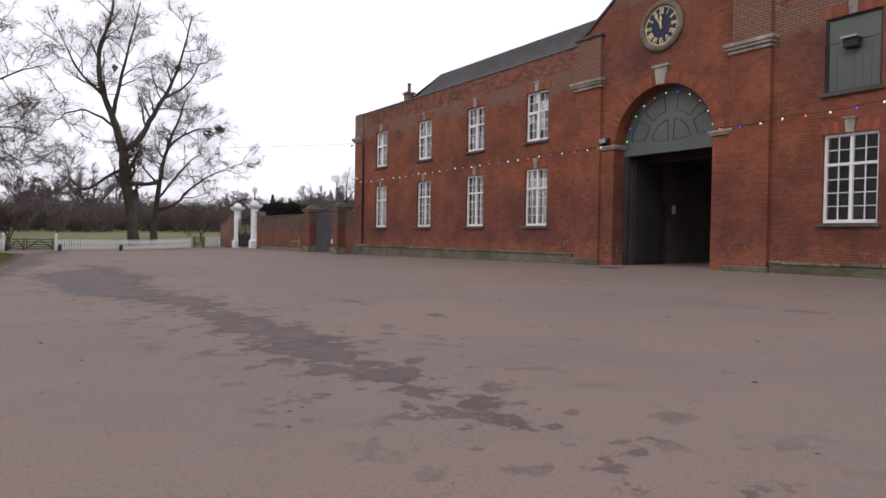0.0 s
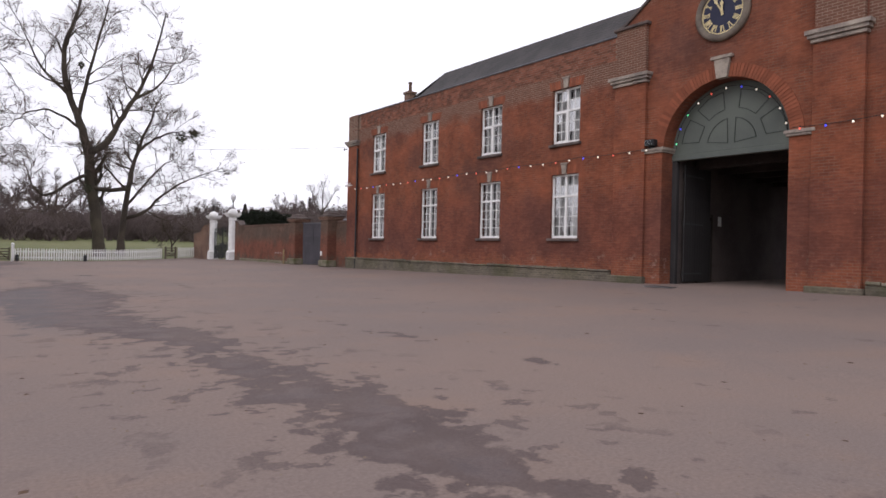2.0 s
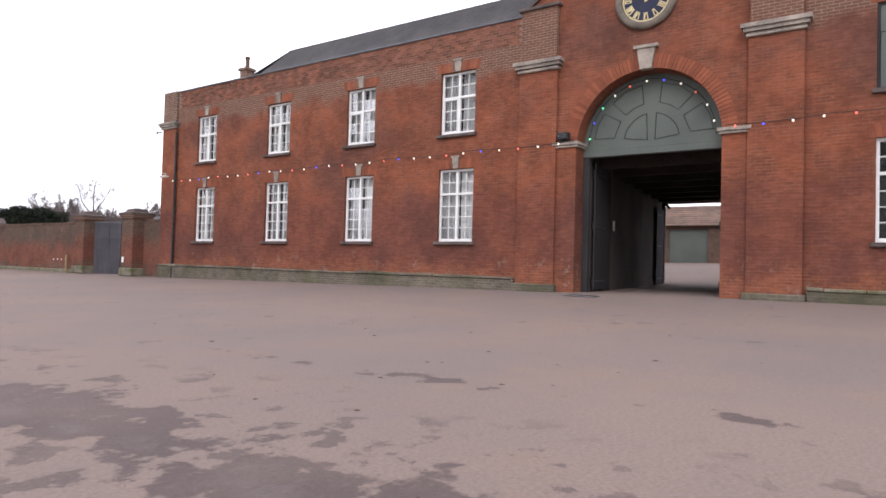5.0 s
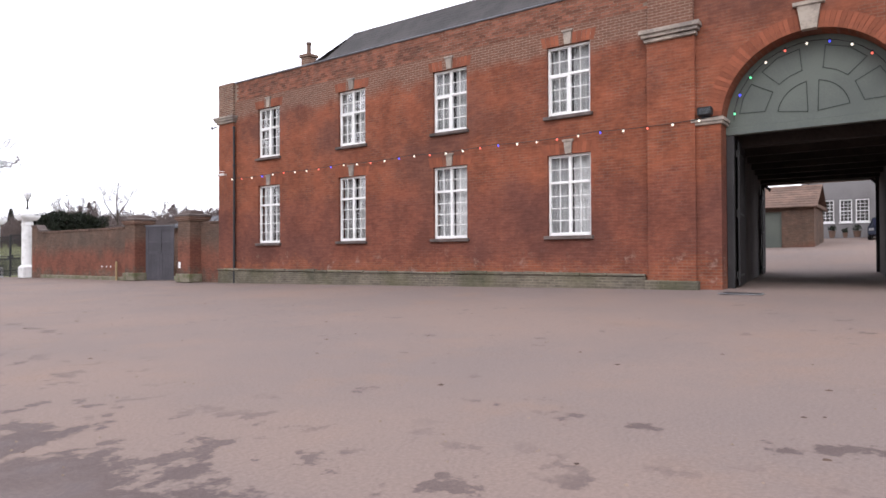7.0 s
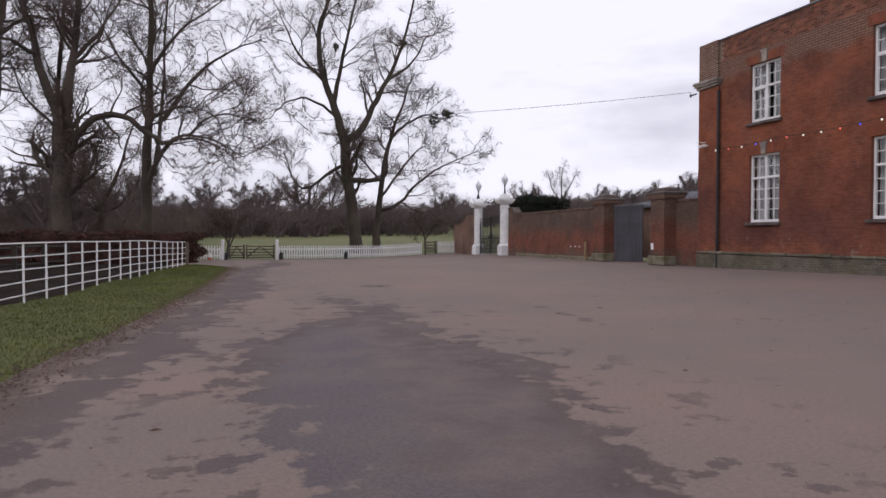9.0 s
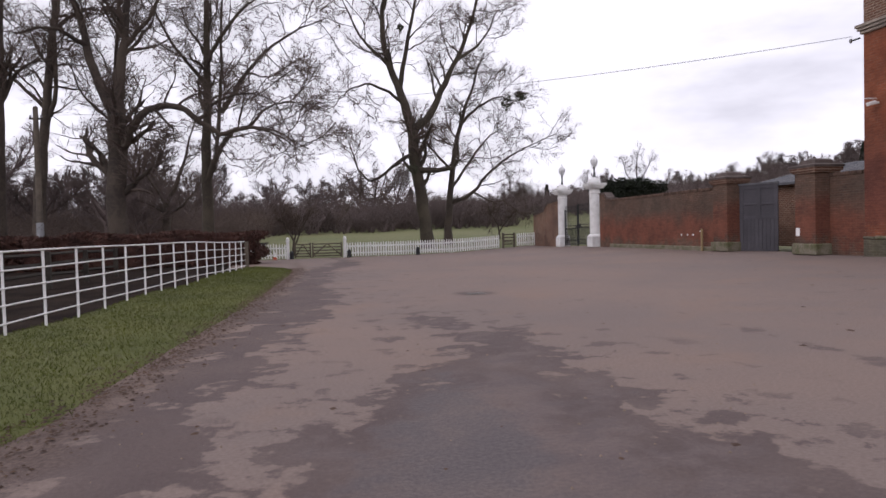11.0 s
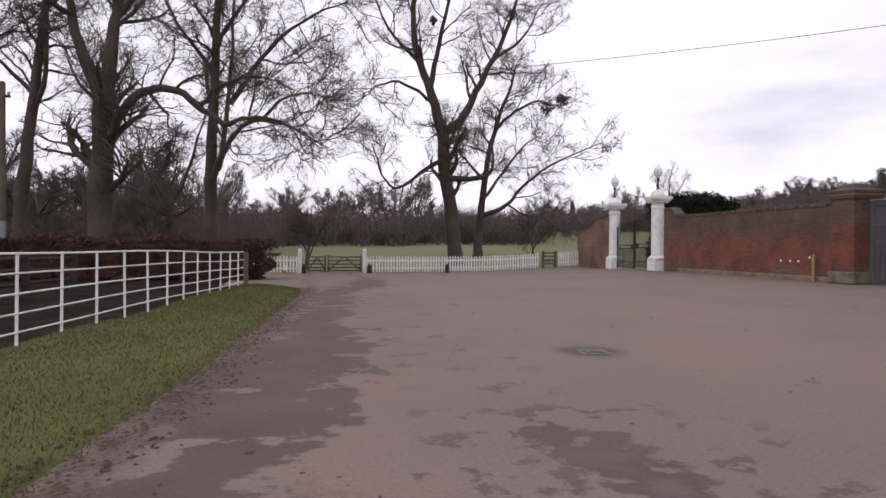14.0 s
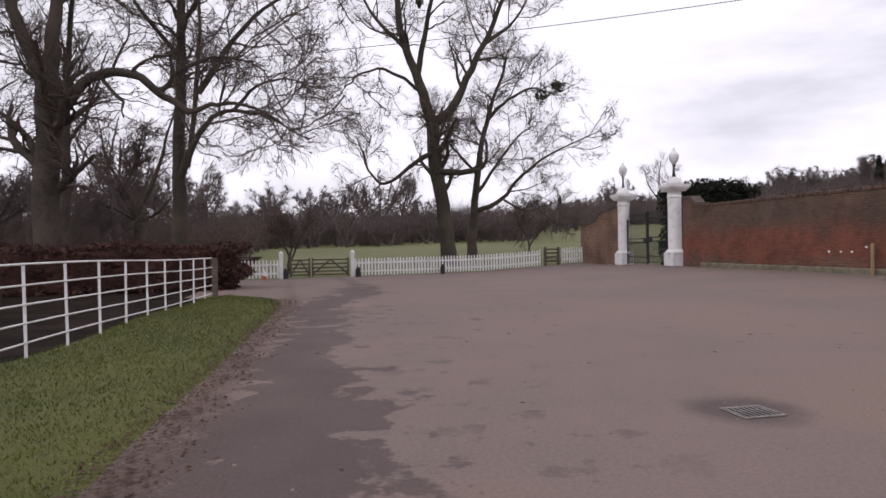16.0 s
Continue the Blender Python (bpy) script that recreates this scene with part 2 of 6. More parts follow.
CURTAIN = surface("net_curtain", (0.60, 0.585, 0.58), (0.46, 0.445, 0.44), 0.9, 2.0, 20.0, relief=0.0, vary=0.5)
# wall colour darkened to carry the gloom behind the windows
ROOM = surface("room_wall_shade", (0.10, 0.09, 0.085), (0.07, 0.065, 0.06), 0.9, 1.0, 10.0)
CABLE = surface("black_cable", (0.015, 0.015, 0.016), (0.02, 0.02, 0.02), 0.6, 2.0, 20.0, relief=0.0)
YELLOW = surface("faded_yellow_plastic", (0.30, 0.22, 0.11), (0.22, 0.16, 0.09), 0.6, 2.0, 20.0, relief=0.0)
RED = surface("orange_red_plastic", (0.45, 0.10, 0.05), (0.36, 0.08, 0.045), 0.6, 2.0, 20.0, relief=0.0)


def glass_material():
    m, n, l, b = graph("window_glass")
    n.remove(b)
    out = n["Material Output"]
    tr, gl, mx = n.new("ShaderNodeBsdfTransparent"), n.new("ShaderNodeBsdfGlossy"), n.new("ShaderNodeMixShader")
    tr.inputs["Color"].default_value = (0.86, 0.88, 0.88, 1)
    gl.inputs["Roughness"].default_value = 0.12
    fr = n.new("ShaderNodeFresnel")
    fr.inputs["IOR"].default_value = 1.5
    l.new(val(n, l, "ADD", val(n, l, "MULTIPLY", fr.outputs[0], 0.45), 0.0), mx.inputs[0])
    l.new(tr.outputs[0], mx.inputs[1])
    l.new(gl.outputs[0], mx.inputs[2])
    l.new(mx.outputs[0], out.inputs["Surface"])
    return m


GLASS = glass_material()


def glow(name, colour, power):
    m, n, l, b = graph(name)
    b.inputs["Base Color"].default_value = (*colour, 1)
    b.inputs["Emission Color"].default_value = (*colour, 1)
    b.inputs["Emission Strength"].default_value = power
    b.inputs["Roughness"].default_value = 0.3
    return m


BULBS = [glow("bulb_white", (1, 0.88, 0.72), 0.75), glow("bulb_red", (1, 0.16, 0.1), 0.7), glow("bulb_blue", (0.08, 0.09, 0.9), 0.9), glow("bulb_green", (0.15, 0.8, 0.35), 0.9)]


# thin damp trails across the yard: y, middle, half width
TRAILS = [([19, 20.7, 23.5, 26.5, 29, 32], [5.35, 5.45, 5.7, 5.95, 6.0, 6.1], [-0.6, -0.05, 0.0, 0.0, -0.2, -0.9]),
          ([2, 4.6, 6.5, 8.5, 10.5, 13], [11.3, 11.0, 10.7, 10.5, 10.2, 10.0], [-0.3, 0.0, -0.02, -0.03, -0.1, -0.9])]


def road_material():
    """Compacted grit: tan where dry, dark and a little shiny in the wet streaks along the drive."""
    m, n, l, b = graph("grit_road")
    co = n.new("ShaderNodeTexCoord").outputs["Object"]
    sep = n.new("ShaderNodeSeparateXYZ")
    l.new(co, sep.inputs[0])
    x, y = sep.outputs["X"], sep.outputs["Y"]
    rag = tex(n, l, co, 0.75, 6, 0.62)
    rag2 = tex(n, l, co, 2.6, 5, 0.6)
    off = val(n, l, "MULTIPLY", val(n, l, "ADD", val(n, l, "SUBTRACT", rag, 0.5), val(n, l, "MULTIPLY", val(n, l, "SUBTRACT", rag2, 0.5), 1.1)), 2.2)

    dist = {}

    def band(ys, cs, ws, sharp=0.16, rough_by=1.0, mid=0.0):
        """1 inside a streak whose middle cs and half width ws follow y."""
        cur = []
        lo, hi = ys[0], ys[-1]
        for data, amp in ((cs, 8.0), (ws, 8.0)):
            c = n.new("ShaderNodeFloatCurve")
            pts = c.mapping.curves[0].points
            for i, (yy, d) in enumerate(zip(ys, data)):
                u, v = (yy - lo) / (hi - lo), (d - (mid if data is cs else 0.0) + 4.0) / amp
                if i == 0:
                    pts[0].location = (u, v)
                elif i == len(ys) - 1:
                    pts[-1].location = (u, v)
                else:
                    pts.new(u, v)
            c.mapping.update()
            l.new(step_lin(y, lo, hi), c.inputs["Value"])
            cur.append(val(n, l, "ADD", val(n, l, "MULTIPLY", c.outputs[0], amp), (mid if data is cs else 0.0) - 4.0))
        d = val(n, l, "SUBTRACT", cur[1], val(n, l, "ABSOLUTE", val(n, l, "SUBTRACT", x, cur[0])))
        d = val(n, l, "ADD", d, val(n, l, "MULTIPLY", off, rough_by))
        dist.setdefault("d", d)
        return step(n, l, d, -sharp * 0.3, sharp)

    def step_lin(v, lo, hi):
        k = n.new("ShaderNodeMapRange")
        k.inputs["From Min"].default_value, k.inputs["From Max"].default_value = lo, hi
        l.new(v, k.inputs["Value"])
        return k.outputs["Result"]

    main = band([-6, 2.5, 4.2, 6, 8, 10, 12, 13.5, 16, 18, 20, 22, 24, 25.5, 27], [2.4, 2.6, 2.62, 2.6, 2.4, 2.4, 2.3, 1.75, 1.6, 1.9, 1.75, 2.1, 2.65, 2.4, 2.2], [-0.9, 0.1, 0.4, 0.55, 0.5, 0.5, 0.6, 1.0, 1.05, 1.25, 1.35, 0.9, 0.42, 0.3, -0.8])
    edge = band([-10, 12, 17.6, 20, 24, 27, 30, 33, 36.6, 39.5, 43, 48], [-2.6, -1.9, -1.1, -0.6, -0.2, 0.25, 0.65, 0.8, 1.0, 1.2, 2.3, 2.5], [0.5, 0.6, 0.5, 0.5, 0.5, 0.6, 0.75, 0.5, 0.55, 0.65, 0.7, 0.2])
    tracks = []
    for ys_, cs_, ws_ in TRAILS:
        tracks.append(band(ys_, cs_, ws_, 0.12, 0.45, 8.0))
    near = step(n, l, dist["d"], -2.0, -0.2)
    islands = val(n, l, "MULTIPLY", step(n, l, tex(n, l, co, 2.3, 5, 0.62), 0.56, 0.60), near)
    gx_, gy_ = val(n, l, "SUBTRACT", x, 3.92), val(n, l, "SUBTRACT", y, 29.35)
    ring_ = val(n, l, "SQRT", val(n, l, "ADD", val(n, l, "MULTIPLY", gx_, gx_), val(n, l, "MULTIPLY", gy_, gy_)))
    sump = step(n, l, val(n, l, "ADD", ring_, val(n, l, "MULTIPLY", off, 0.12)), 0.55, 0.22)
    far = band([4, 8, 10, 12, 14, 20, 30, 36], [5.5, 5.45, 5.34, 5.2, 5.12, 5.0, 5.0, 5.0], [-0.5, -0.2, -0.06, -0.06, -0.35, -0.6, -0.6, -0.8], 0.12)
    spots = step(n, l, tex(n, l, co, 2.4, 4, 0.6), 0.635, 0.67)
    spots = val(n, l, "MULTIPLY", spots, step(n, l, tex(n, l, co, 0.16, 2), 0.42, 0.62))
    wet = val(n, l, "MAXIMUM", val(n, l, "MAXIMUM", main, edge), val(n, l, "MAXIMUM", far, val(n, l, "MULTIPLY", spots, 0.8)))
    wet = val(n, l, "MAXIMUM", wet, val(n, l, "MAXIMUM", val(n, l, "MULTIPLY", islands, 0.85), sump))
    for t_ in tracks:
        wet = val(n, l, "MAXIMUM", wet, val(n, l, "MULTIPLY", t_, 0.8))
    wet = val(n, l, "MULTIPLY", wet, val(n, l, "ADD", 0.62, val(n, l, "MULTIPLY", step(n, l, tex(n, l, co, 1.3, 6, 0.7), 0.3, 0.6), 0.38)))
    tarmac = band([10, 12.5, 15.5, 17.5, 19.3, 21.6, 24], [0.6, 0.8, 0.95, 1.15, 1.3, 1.65, 1.8], [-0.9, 0.3, 0.55, 0.6, 0.6, 0.4, -0.9], 0.3, 0.35)
    wash = tex(n, l, co, 0.22, 5, 0.6)
    grit, pebble = tex(n, l, co, 34.0, 5, 0.75), tex(n, l, co, 130.0, 2, 0.6)
    dry = mix(n, l, step(n, l, wash, 0.35, 0.65), (0.217, 0.163, 0.140), (0.189, 0.149, 0.135))
    dry = mix(n, l, val(n, l, "MULTIPLY", step(n, l, tex(n, l, co, 0.5, 6, 0.65), 0.5, 0.72), 0.35), dry, (0.25, 0.165, 0.12))
    dark = mix(n, l, step(n, l, rag2, 0.35, 0.65), (0.082, 0.060, 0.058), (0.106, 0.078, 0.073))
    drying = mix(n, l, step(n, l, tex(n, l, co, 1.7, 6, 0.7), 0.3, 0.65), (0.098, 0.077, 0.077), (0.135, 0.103, 0.098))
    dark = mix(n, l, step(n, l, dist["d"], 0.25, 0.75), dark, drying)
    dark = mix(n, l, val(n, l, "MULTIPLY", tarmac, 0.8), dark, mix(n, l, step(n, l, grit, 0.35, 0.65), (0.092, 0.080, 0.083), (0.115, 0.099, 0.101)))
    col = mix(n, l, wet, dry, dark)
    mud = band([-6, 12, 20.3, 24.7, 28.5, 31.8, 35.1, 40.5, 46], [-2.4, -1.8, -1.25, -0.68, -0.25, 0.0, 0.22, 0.5, 0.4], [0.3, 0.4, 0.55, 0.52, 0.48, 0.44, 0.4, 0.35, 0.1], 0.5, 0.35)
    col = mix(n, l, val(n, l, "MULTIPLY", mud, 0.75), col, mix(n, l, step(n, l, grit, 0.35, 0.65), (0.066, 0.044, 0.036), (0.13, 0.092, 0.075)))
    col = mix(n, l, 0.5, col, mix(n, l, step(n, l, grit, 0.25, 0.75), (0.62, 0.62, 0.62), (1.3, 1.28, 1.25)), "MULTIPLY")
    col = mix(n, l, val(n, l, "MULTIPLY", step(n, l, pebble, 0.66, 0.74), 0.5), col, (0.34, 0.30, 0.27))
    l.new(col, b.inputs["Base Color"])
    l.new(val(n, l, "SUBTRACT", 0.93, val(n, l, "MULTIPLY", wet, 0.16)), b.inputs["Roughness"])
    b.inputs["Specular IOR Level"].default_value = 0.2
    bump(n, l, b, val(n, l, "ADD", grit, val(n, l, "MULTIPLY", pebble, 0.5)), 0.5, 0.012)
    return m


ROAD = road_material()


def field_material():
    m, n, l, b = graph("pasture")
    co = n.new("ShaderNodeTexCoord").outputs["Object"]
    a, c, d = tex(n, l, co, 0.06, 5), tex(n, l, co, 0.9, 6, 0.65), tex(n, l, co, 14.0, 4)
    col = mix(n, l, step(n, l, a, 0.35, 0.65), (0.105, 0.12, 0.036), (0.14, 0.138, 0.052))
    col = mix(n, l, val(n, l, "MULTIPLY", step(n, l, c, 0.45, 0.7), 0.6), col, (0.09, 0.085, 0.035))
    col = mix(n, l, 0.45, col, mix(n, l, d, (0.5, 0.5, 0.5), (1.4, 1.4, 1.4)), "MULTIPLY")
    l.new(col, b.inputs["Base Color"])
    b.inputs["Roughness"].default_value = 0.95
    bump(n, l, b, d, 0.6, 0.05)
    return m


FIELD = field_material()


# ---- building blocks ----
def lay(name, bm, material, parent=None, label="", smooth=False):
    bmesh.ops.recalc_face_normals(bm, faces=bm.faces[:])
    me = bpy.data.meshes.new(name)
    bm.to_mesh(me)
    bm.free()
    for p in me.polygons:
        p.use_smooth = smooth
    me.materials.append(material)
    ob = new(name, me)
    if parent:
        ob.parent = parent
    if label:
        ob["label"] = label
    return ob


def part(name, bm, material, parent, label="", smooth=False):
    return lay(name, bm, material, parent, label, smooth)


def again(ob, m):
    """The same mesh once more, under the same parent."""
    o = ob.copy()
    scene.collection.objects.link(o)
    o.matrix_basis = m
    return o


def thing(name, place, label, category, group="", kind=""):
    ob = new(name)
    ob.location = place
    ob.empty_display_size = 0.2
    return tagged(ob, label, category, group, kind)


def box(x0, x1, y0, y1, z0, z1, bm=None, bevel=0.0, m=None):
    own = bm if bm is not None else bmesh.new()
    v = bmesh.ops.create_cube(own, size=1.0)["verts"]
    for p in v:
        p.co = Vector(((x0 + x1) / 2 + p.co.x * (x1 - x0), (y0 + y1) / 2 + p.co.y * (y1 - y0), (z0 + z1) / 2 + p.co.z * (z1 - z0)))
    if bevel:
        bmesh.ops.bevel(own, geom=list({e for p in v for e in p.link_edges}), offset=bevel, segments=1, affect="EDGES")
    if m is not None:
        bmesh.ops.transform(own, matrix=m, verts=[p for p in v if p.is_valid] if not bevel else own.verts[:])
    return own


def prism(pts, x0, x1, bm=None):
    """A (y, z) outline drawn out from x0 to x1."""
    bm = bm if bm is not None else bmesh.new()
    a = [bm.verts.new((x0, y, z)) for y, z in pts]
    b = [bm.verts.new((x1, y, z)) for y, z in pts]
    bm.faces.new(a)
    bm.faces.new(b[::-1])
    for i in range(len(pts)):
        j = (i + 1) % len(pts)
        bm.faces.new((a[j], a[i], b[i], b[j]))
    return bm


def lathe(profile, sides=16, bm=None, at=(0, 0, 0)):
    bm = bm if bm is not None else bmesh.new()
    rings = []
    for r, z in profile:
        rings.append([bm.verts.new((at[0] + r * math.cos(2 * math.pi * i / sides), at[1] + r * math.sin(2 * math.pi * i / sides), at[2] + z)) for i in range(sides)])
    for a, b in zip(rings, rings[1:]):
        for i in range(sides):
            j = (i + 1) % sides
            bm.faces.new((a[i], a[j], b[j], b[i]))
    bm.faces.new(rings[0][::-1])
    bm.faces.new(rings[-1])
    return bm


def tube_mesh(name, lines, material, parent=None, smooth=True):
    """Tapered tubes along polylines: each is (points, radii, sides)."""
    verts, faces, base = [], [], 0
    for pts, rad, sides in lines:
        p = np.asarray(pts, float)
        r = np.asarray(rad, float)
        d = np.gradient(p, axis=0)
        d /= np.linalg.norm(d, axis=1, keepdims=True) + 1e-9
        up = np.array([0.31, 0.17, 0.93]) if abs(d[0, 2]) < 0.8 else np.array([0.93, 0.3, 0.1])
        u = np.cross(d, up)
        u /= np.linalg.norm(u, axis=1, keepdims=True) + 1e-9
        w = np.cross(d, u)
        a = np.arange(sides) * 2 * math.pi / sides
        ring = p[:, None] + r[:, None, None] * (np.cos(a)[None, :, None] * u[:, None] + np.sin(a)[None, :, None] * w[:, None])
        verts.append(ring.reshape(-1, 3))
        k = len(p)
        i, j = np.meshgrid(np.arange(k - 1), np.arange(sides), indexing="ij")
        n = (j + 1) % sides
        f = np.stack([base + i * sides + j, base + i * sides + n, base + (i + 1) * sides + n, base + (i + 1) * sides + j], -1).reshape(-1, 4)
        faces.append(f)
        base += k * sides
    v, f = np.concatenate(verts), np.concatenate(faces)
    me = bpy.data.meshes.new(name)
    me.from_pydata(v.tolist(), [], f.tolist())
    for q in me.polygons:
        q.use_smooth = smooth
    me.materials.append(material)
    ob = new(name, me)
    if parent:
        ob.parent = parent
    return ob


def soup(name, v, f, material, parent=None):
    me = bpy.data.meshes.new(name)
    me.from_pydata(v.tolist(), [], f.tolist())
    me.materials.append(material)
    ob = new(name, me)
    if parent:
        ob.parent = parent
    return ob


def smooth01(a, b, v):
    t = np.clip((np.asarray(v, float) - a) / (b - a), 0, 1)
    return t * t * (3 - 2 * t)


def height(x, y):
    """The lie of the land: the yard climbs to the stable block, the pasture rises to the woods, a hill stands beyond."""
    x, y = np.asarray(x, float), np.asarray(y, float)
    t = np.clip((x - 6) / 10.9, 0, 1)
    z = np.interp(y, [9, 33], [0.48, 0.2]) * t * t
    z = z + 0.05 * np.clip((x - 17.2) / 12.2, 0, 1) + 2.05 * np.clip((x - 29.4) / 25.6, 0, 1)
    z = z - 0.25 * smooth01(46, 58, y) * (1 - 0.5 * smooth01(10, 16, x)) + 0.028 * np.clip(y - 58.5, 0, 130)
    z = z + 25 * np.exp(-(((x - 330) / 125) ** 2 + ((y - 290) / 140) ** 2)) + 7 * np.exp(-(((x - 120) / 160) ** 2 + ((y - 420) / 120) ** 2))
    return z


def h(x, y):
    return float(height(x, y))


def sheet(name, xs, ys, material, raise_by, keep=None, smooth=True):
    X, Y = np.meshgrid(xs, ys, indexing="ij")
    Z = height(X, Y) + (raise_by(X, Y) if callable(raise_by) else raise_by)
    v = np.stack([X, Y, Z], -1).reshape(-1, 3)
    n = len(ys)
    i, j = np.meshgrid(np.arange(len(xs) - 1), np.arange(n - 1), indexing="ij")
    f = np.stack([i * n + j, (i + 1) * n + j, (i + 1) * n + j + 1, i * n + j + 1], -1).reshape(-1, 4)
    if keep is not None:
        c = v[f].mean(1)
        f = f[keep(c[:, 0], c[:, 1])]
    ob = soup(name, v, f, material)
    for p in ob.data.polygons:
        p.use_smooth = smooth
    return ob


# ---- ground ----
def verge_edge(y):
    """Where the verge ends and the drive begins."""
    return np.interp(y, [-60, 0, 12, 20.3, 22.5, 24.7, 28.5, 31.8, 35.1, 38, 40.5, 41.8, 42.4, 42.9], [-4.2, -2.6, -2.0, -1.45, -1.1, -0.9, -0.47, -0.22, 0.0, 0.2, 0.28, 0.05, -0.8, -4.0])


def fence_x(y):
    return -3.1 + (np.asarray(y, float) - 25.5) * 0.0965


def picket_y(x):
    return 57.5 + (np.asarray(x, float) - 3.3) * 0.157


gx = np.concatenate([np.linspace(-1500, -120, 12), np.linspace(-100, 100, 81), np.linspace(115, 600, 34), np.linspace(700, 2500, 8)])
gy = np.concatenate([np.linspace(-1500, -80, 10), np.linspace(-60, 120, 73), np.linspace(130, 600, 48), np.linspace(700, 3000, 9)])
ground = sheet("ground", gx, gy, FIELD, lambda x, y: np.where((y < 60) & (y > -70) & (x > -60) & (x < 70), -0.12, -0.02))
tagged(ground, "rough winter pasture, yellow-green, rising gently to woods", "ground", kind="structure")

strips_v, strips_f = [], []
ys = np.concatenate([np.arange(-60, -6, 3.0), np.arange(-6, 57.01, 0.5)])
for k, y in enumerate(ys):
    xl = float(verge_edge(y)) if y < 42.8 else -2.6
    xr = 62.0 if y < 33 else 17.6
    row = np.concatenate([np.linspace(xl, 17.0, 34), np.linspace(17.2, xr, 10)])
    jag = np.zeros_like(row)
    if y < 42.8:
        jag[0] = 0.10 * noise.noise((y * 1.7, 3.1, 0.0)) + 0.05 * noise.noise((y * 6.1, 1.3, 0.0))
    row = row + jag
    strips_v.append(np.stack([row, np.full_like(row, y), height(row, np.full_like(row, y)) - 0.03 * np.exp(-((row - xl) / 0.25) ** 2)], 1))
n_row = len(strips_v[0])
for k in range(len(ys) - 1):
    for i in range(n_row - 1):
        strips_f.append((k * n_row + i, k * n_row + i + 1, (k + 1) * n_row + i + 1, (k + 1) * n_row + i))
far_rows = []
for u in np.linspace(0, 1, 14):
    row = np.linspace(-2.6, 17.6, n_row)
    yy = 57.0 + u * (np.maximum(picket_y(row), 57.0) - 57.0 + 0.25)
    far_rows.append(np.stack([row, yy, height(row, yy)], 1))
b0 = len(strips_v) * n_row
for k in range(len(far_rows) - 1):
    for i in range(n_row - 1):
        strips_f.append((b0 + k * n_row + i, b0 + k * n_row + i + 1, b0 + (k + 1) * n_row + i + 1, b0 + (k + 1) * n_row + i))
road = soup("road", np.concatenate(strips_v + far_rows), np.array(strips_f), ROAD)
for p in road.data.polygons:
    p.use_smooth = True
tagged(road, "tan compacted grit yard and drive with dark wet streaks", "road", kind="structure")

# verge between the drive and the white rails
vy = np.arange(-30, 42.9, 0.25)
vv, vf = [], []
for y in vy:
    a, b = float(fence_x(y)) - 0.06, float(verge_edge(y)) + 0.06
    if y > 42.3:
        a = -1.1
    b = max(b, a + 0.3)
    row = np.linspace(a, b, 15)
    u = (row - a) / (b - a)
    zz = 0.05 + 0.03 * np.sin(row * 3.1 + y * 0.7) * (1 - u) - 0.085 * u ** 6 + 0.012 * np.array([noise.noise((r * 4, y * 4, 0)) for r in row])
    vv.append(np.stack([row, np.full(15, y), zz], 1))
vf = [(k * 15 + i, k * 15 + i + 1, (k + 1) * 15 + i + 1, (k + 1) * 15 + i) for k in range(len(vy) - 1) for i in range(14)]


def verge_material():
    m, n, l, b = graph("verge_turf")
    co = n.new("ShaderNodeTexCoord").outputs["Object"]
    a, c, d = tex(n, l, co, 0.7, 5, 0.6), tex(n, l, co, 5.0, 5, 0.65), tex(n, l, co, 40.0, 3)
    col = mix(n, l, step(n, l, a, 0.35, 0.65), (0.072, 0.082, 0.013), (0.092, 0.096, 0.019))
    col = mix(n, l, val(n, l, "MULTIPLY", step(n, l, c, 0.55, 0.72), 0.6), col, (0.06, 0.048, 0.03))
    col = mix(n, l, 0.5, col, mix(n, l, d, (0.4, 0.4, 0.4), (1.5, 1.5, 1.5)), "MULTIPLY")
    l.new(col, b.inputs["Base Color"])
    b.inputs["Roughness"].default_value = 0.95
    bump(n, l, b, d, 0.8, 0.03)
    return m


verge = soup("verge", np.concatenate(vv), np.array(vf), verge_material())
tagged(verge, "short mown green grass verge along the drive", "grass", kind="structure")

rng = np.random.default_rng(5)


def blades(name, count, place, size, material, label):
    """Loose grass blades: thin bent triangles."""
    p = place(count)
    k = len(p)
    a = rng.uniform(0, 2 * math.pi, k)
    hgt = rng.uniform(*size, k)
    w = hgt * 0.14
    lean = rng.normal(0, 0.5, (k, 2)) * hgt[:, None]
    v = np.zeros((k, 3, 3))
    side = np.stack([np.cos(a), np.sin(a), np.zeros(k)], 1) * w[:, None]
    v[:, 0], v[:, 1], v[:, 2] = p - side, p + side, p
    v[:, 2, :2] += lean
    v[:, 2, 2] += hgt
    f = np.arange(k * 3).reshape(k, 3)
    ob = soup(name, v.reshape(-1, 3), f, material)
    return tagged(ob, label, "grass", kind="stuff")


def on_verge(count):
    y = 42.3 - rng.power(1.0, count) * 29.0
    u = rng.uniform(0, 1.0, count)
    a, b = fence_x(y) - 0.06 - np.abs(rng.normal(0, 0.05, count)), verge_edge(y) + rng.normal(0.02, 0.07, count)
    x = a + u * (b - a)
    return np.stack([x, y, 0.047 + 0.03 * np.sin(x * 3.1 + y * 0.7) * (1 - u) - 0.075 * u ** 6], 1)


blades("verge_grass", 95000, on_verge, (0.012, 0.04), GRASS_BLADE, "short green grass blades on the verge")

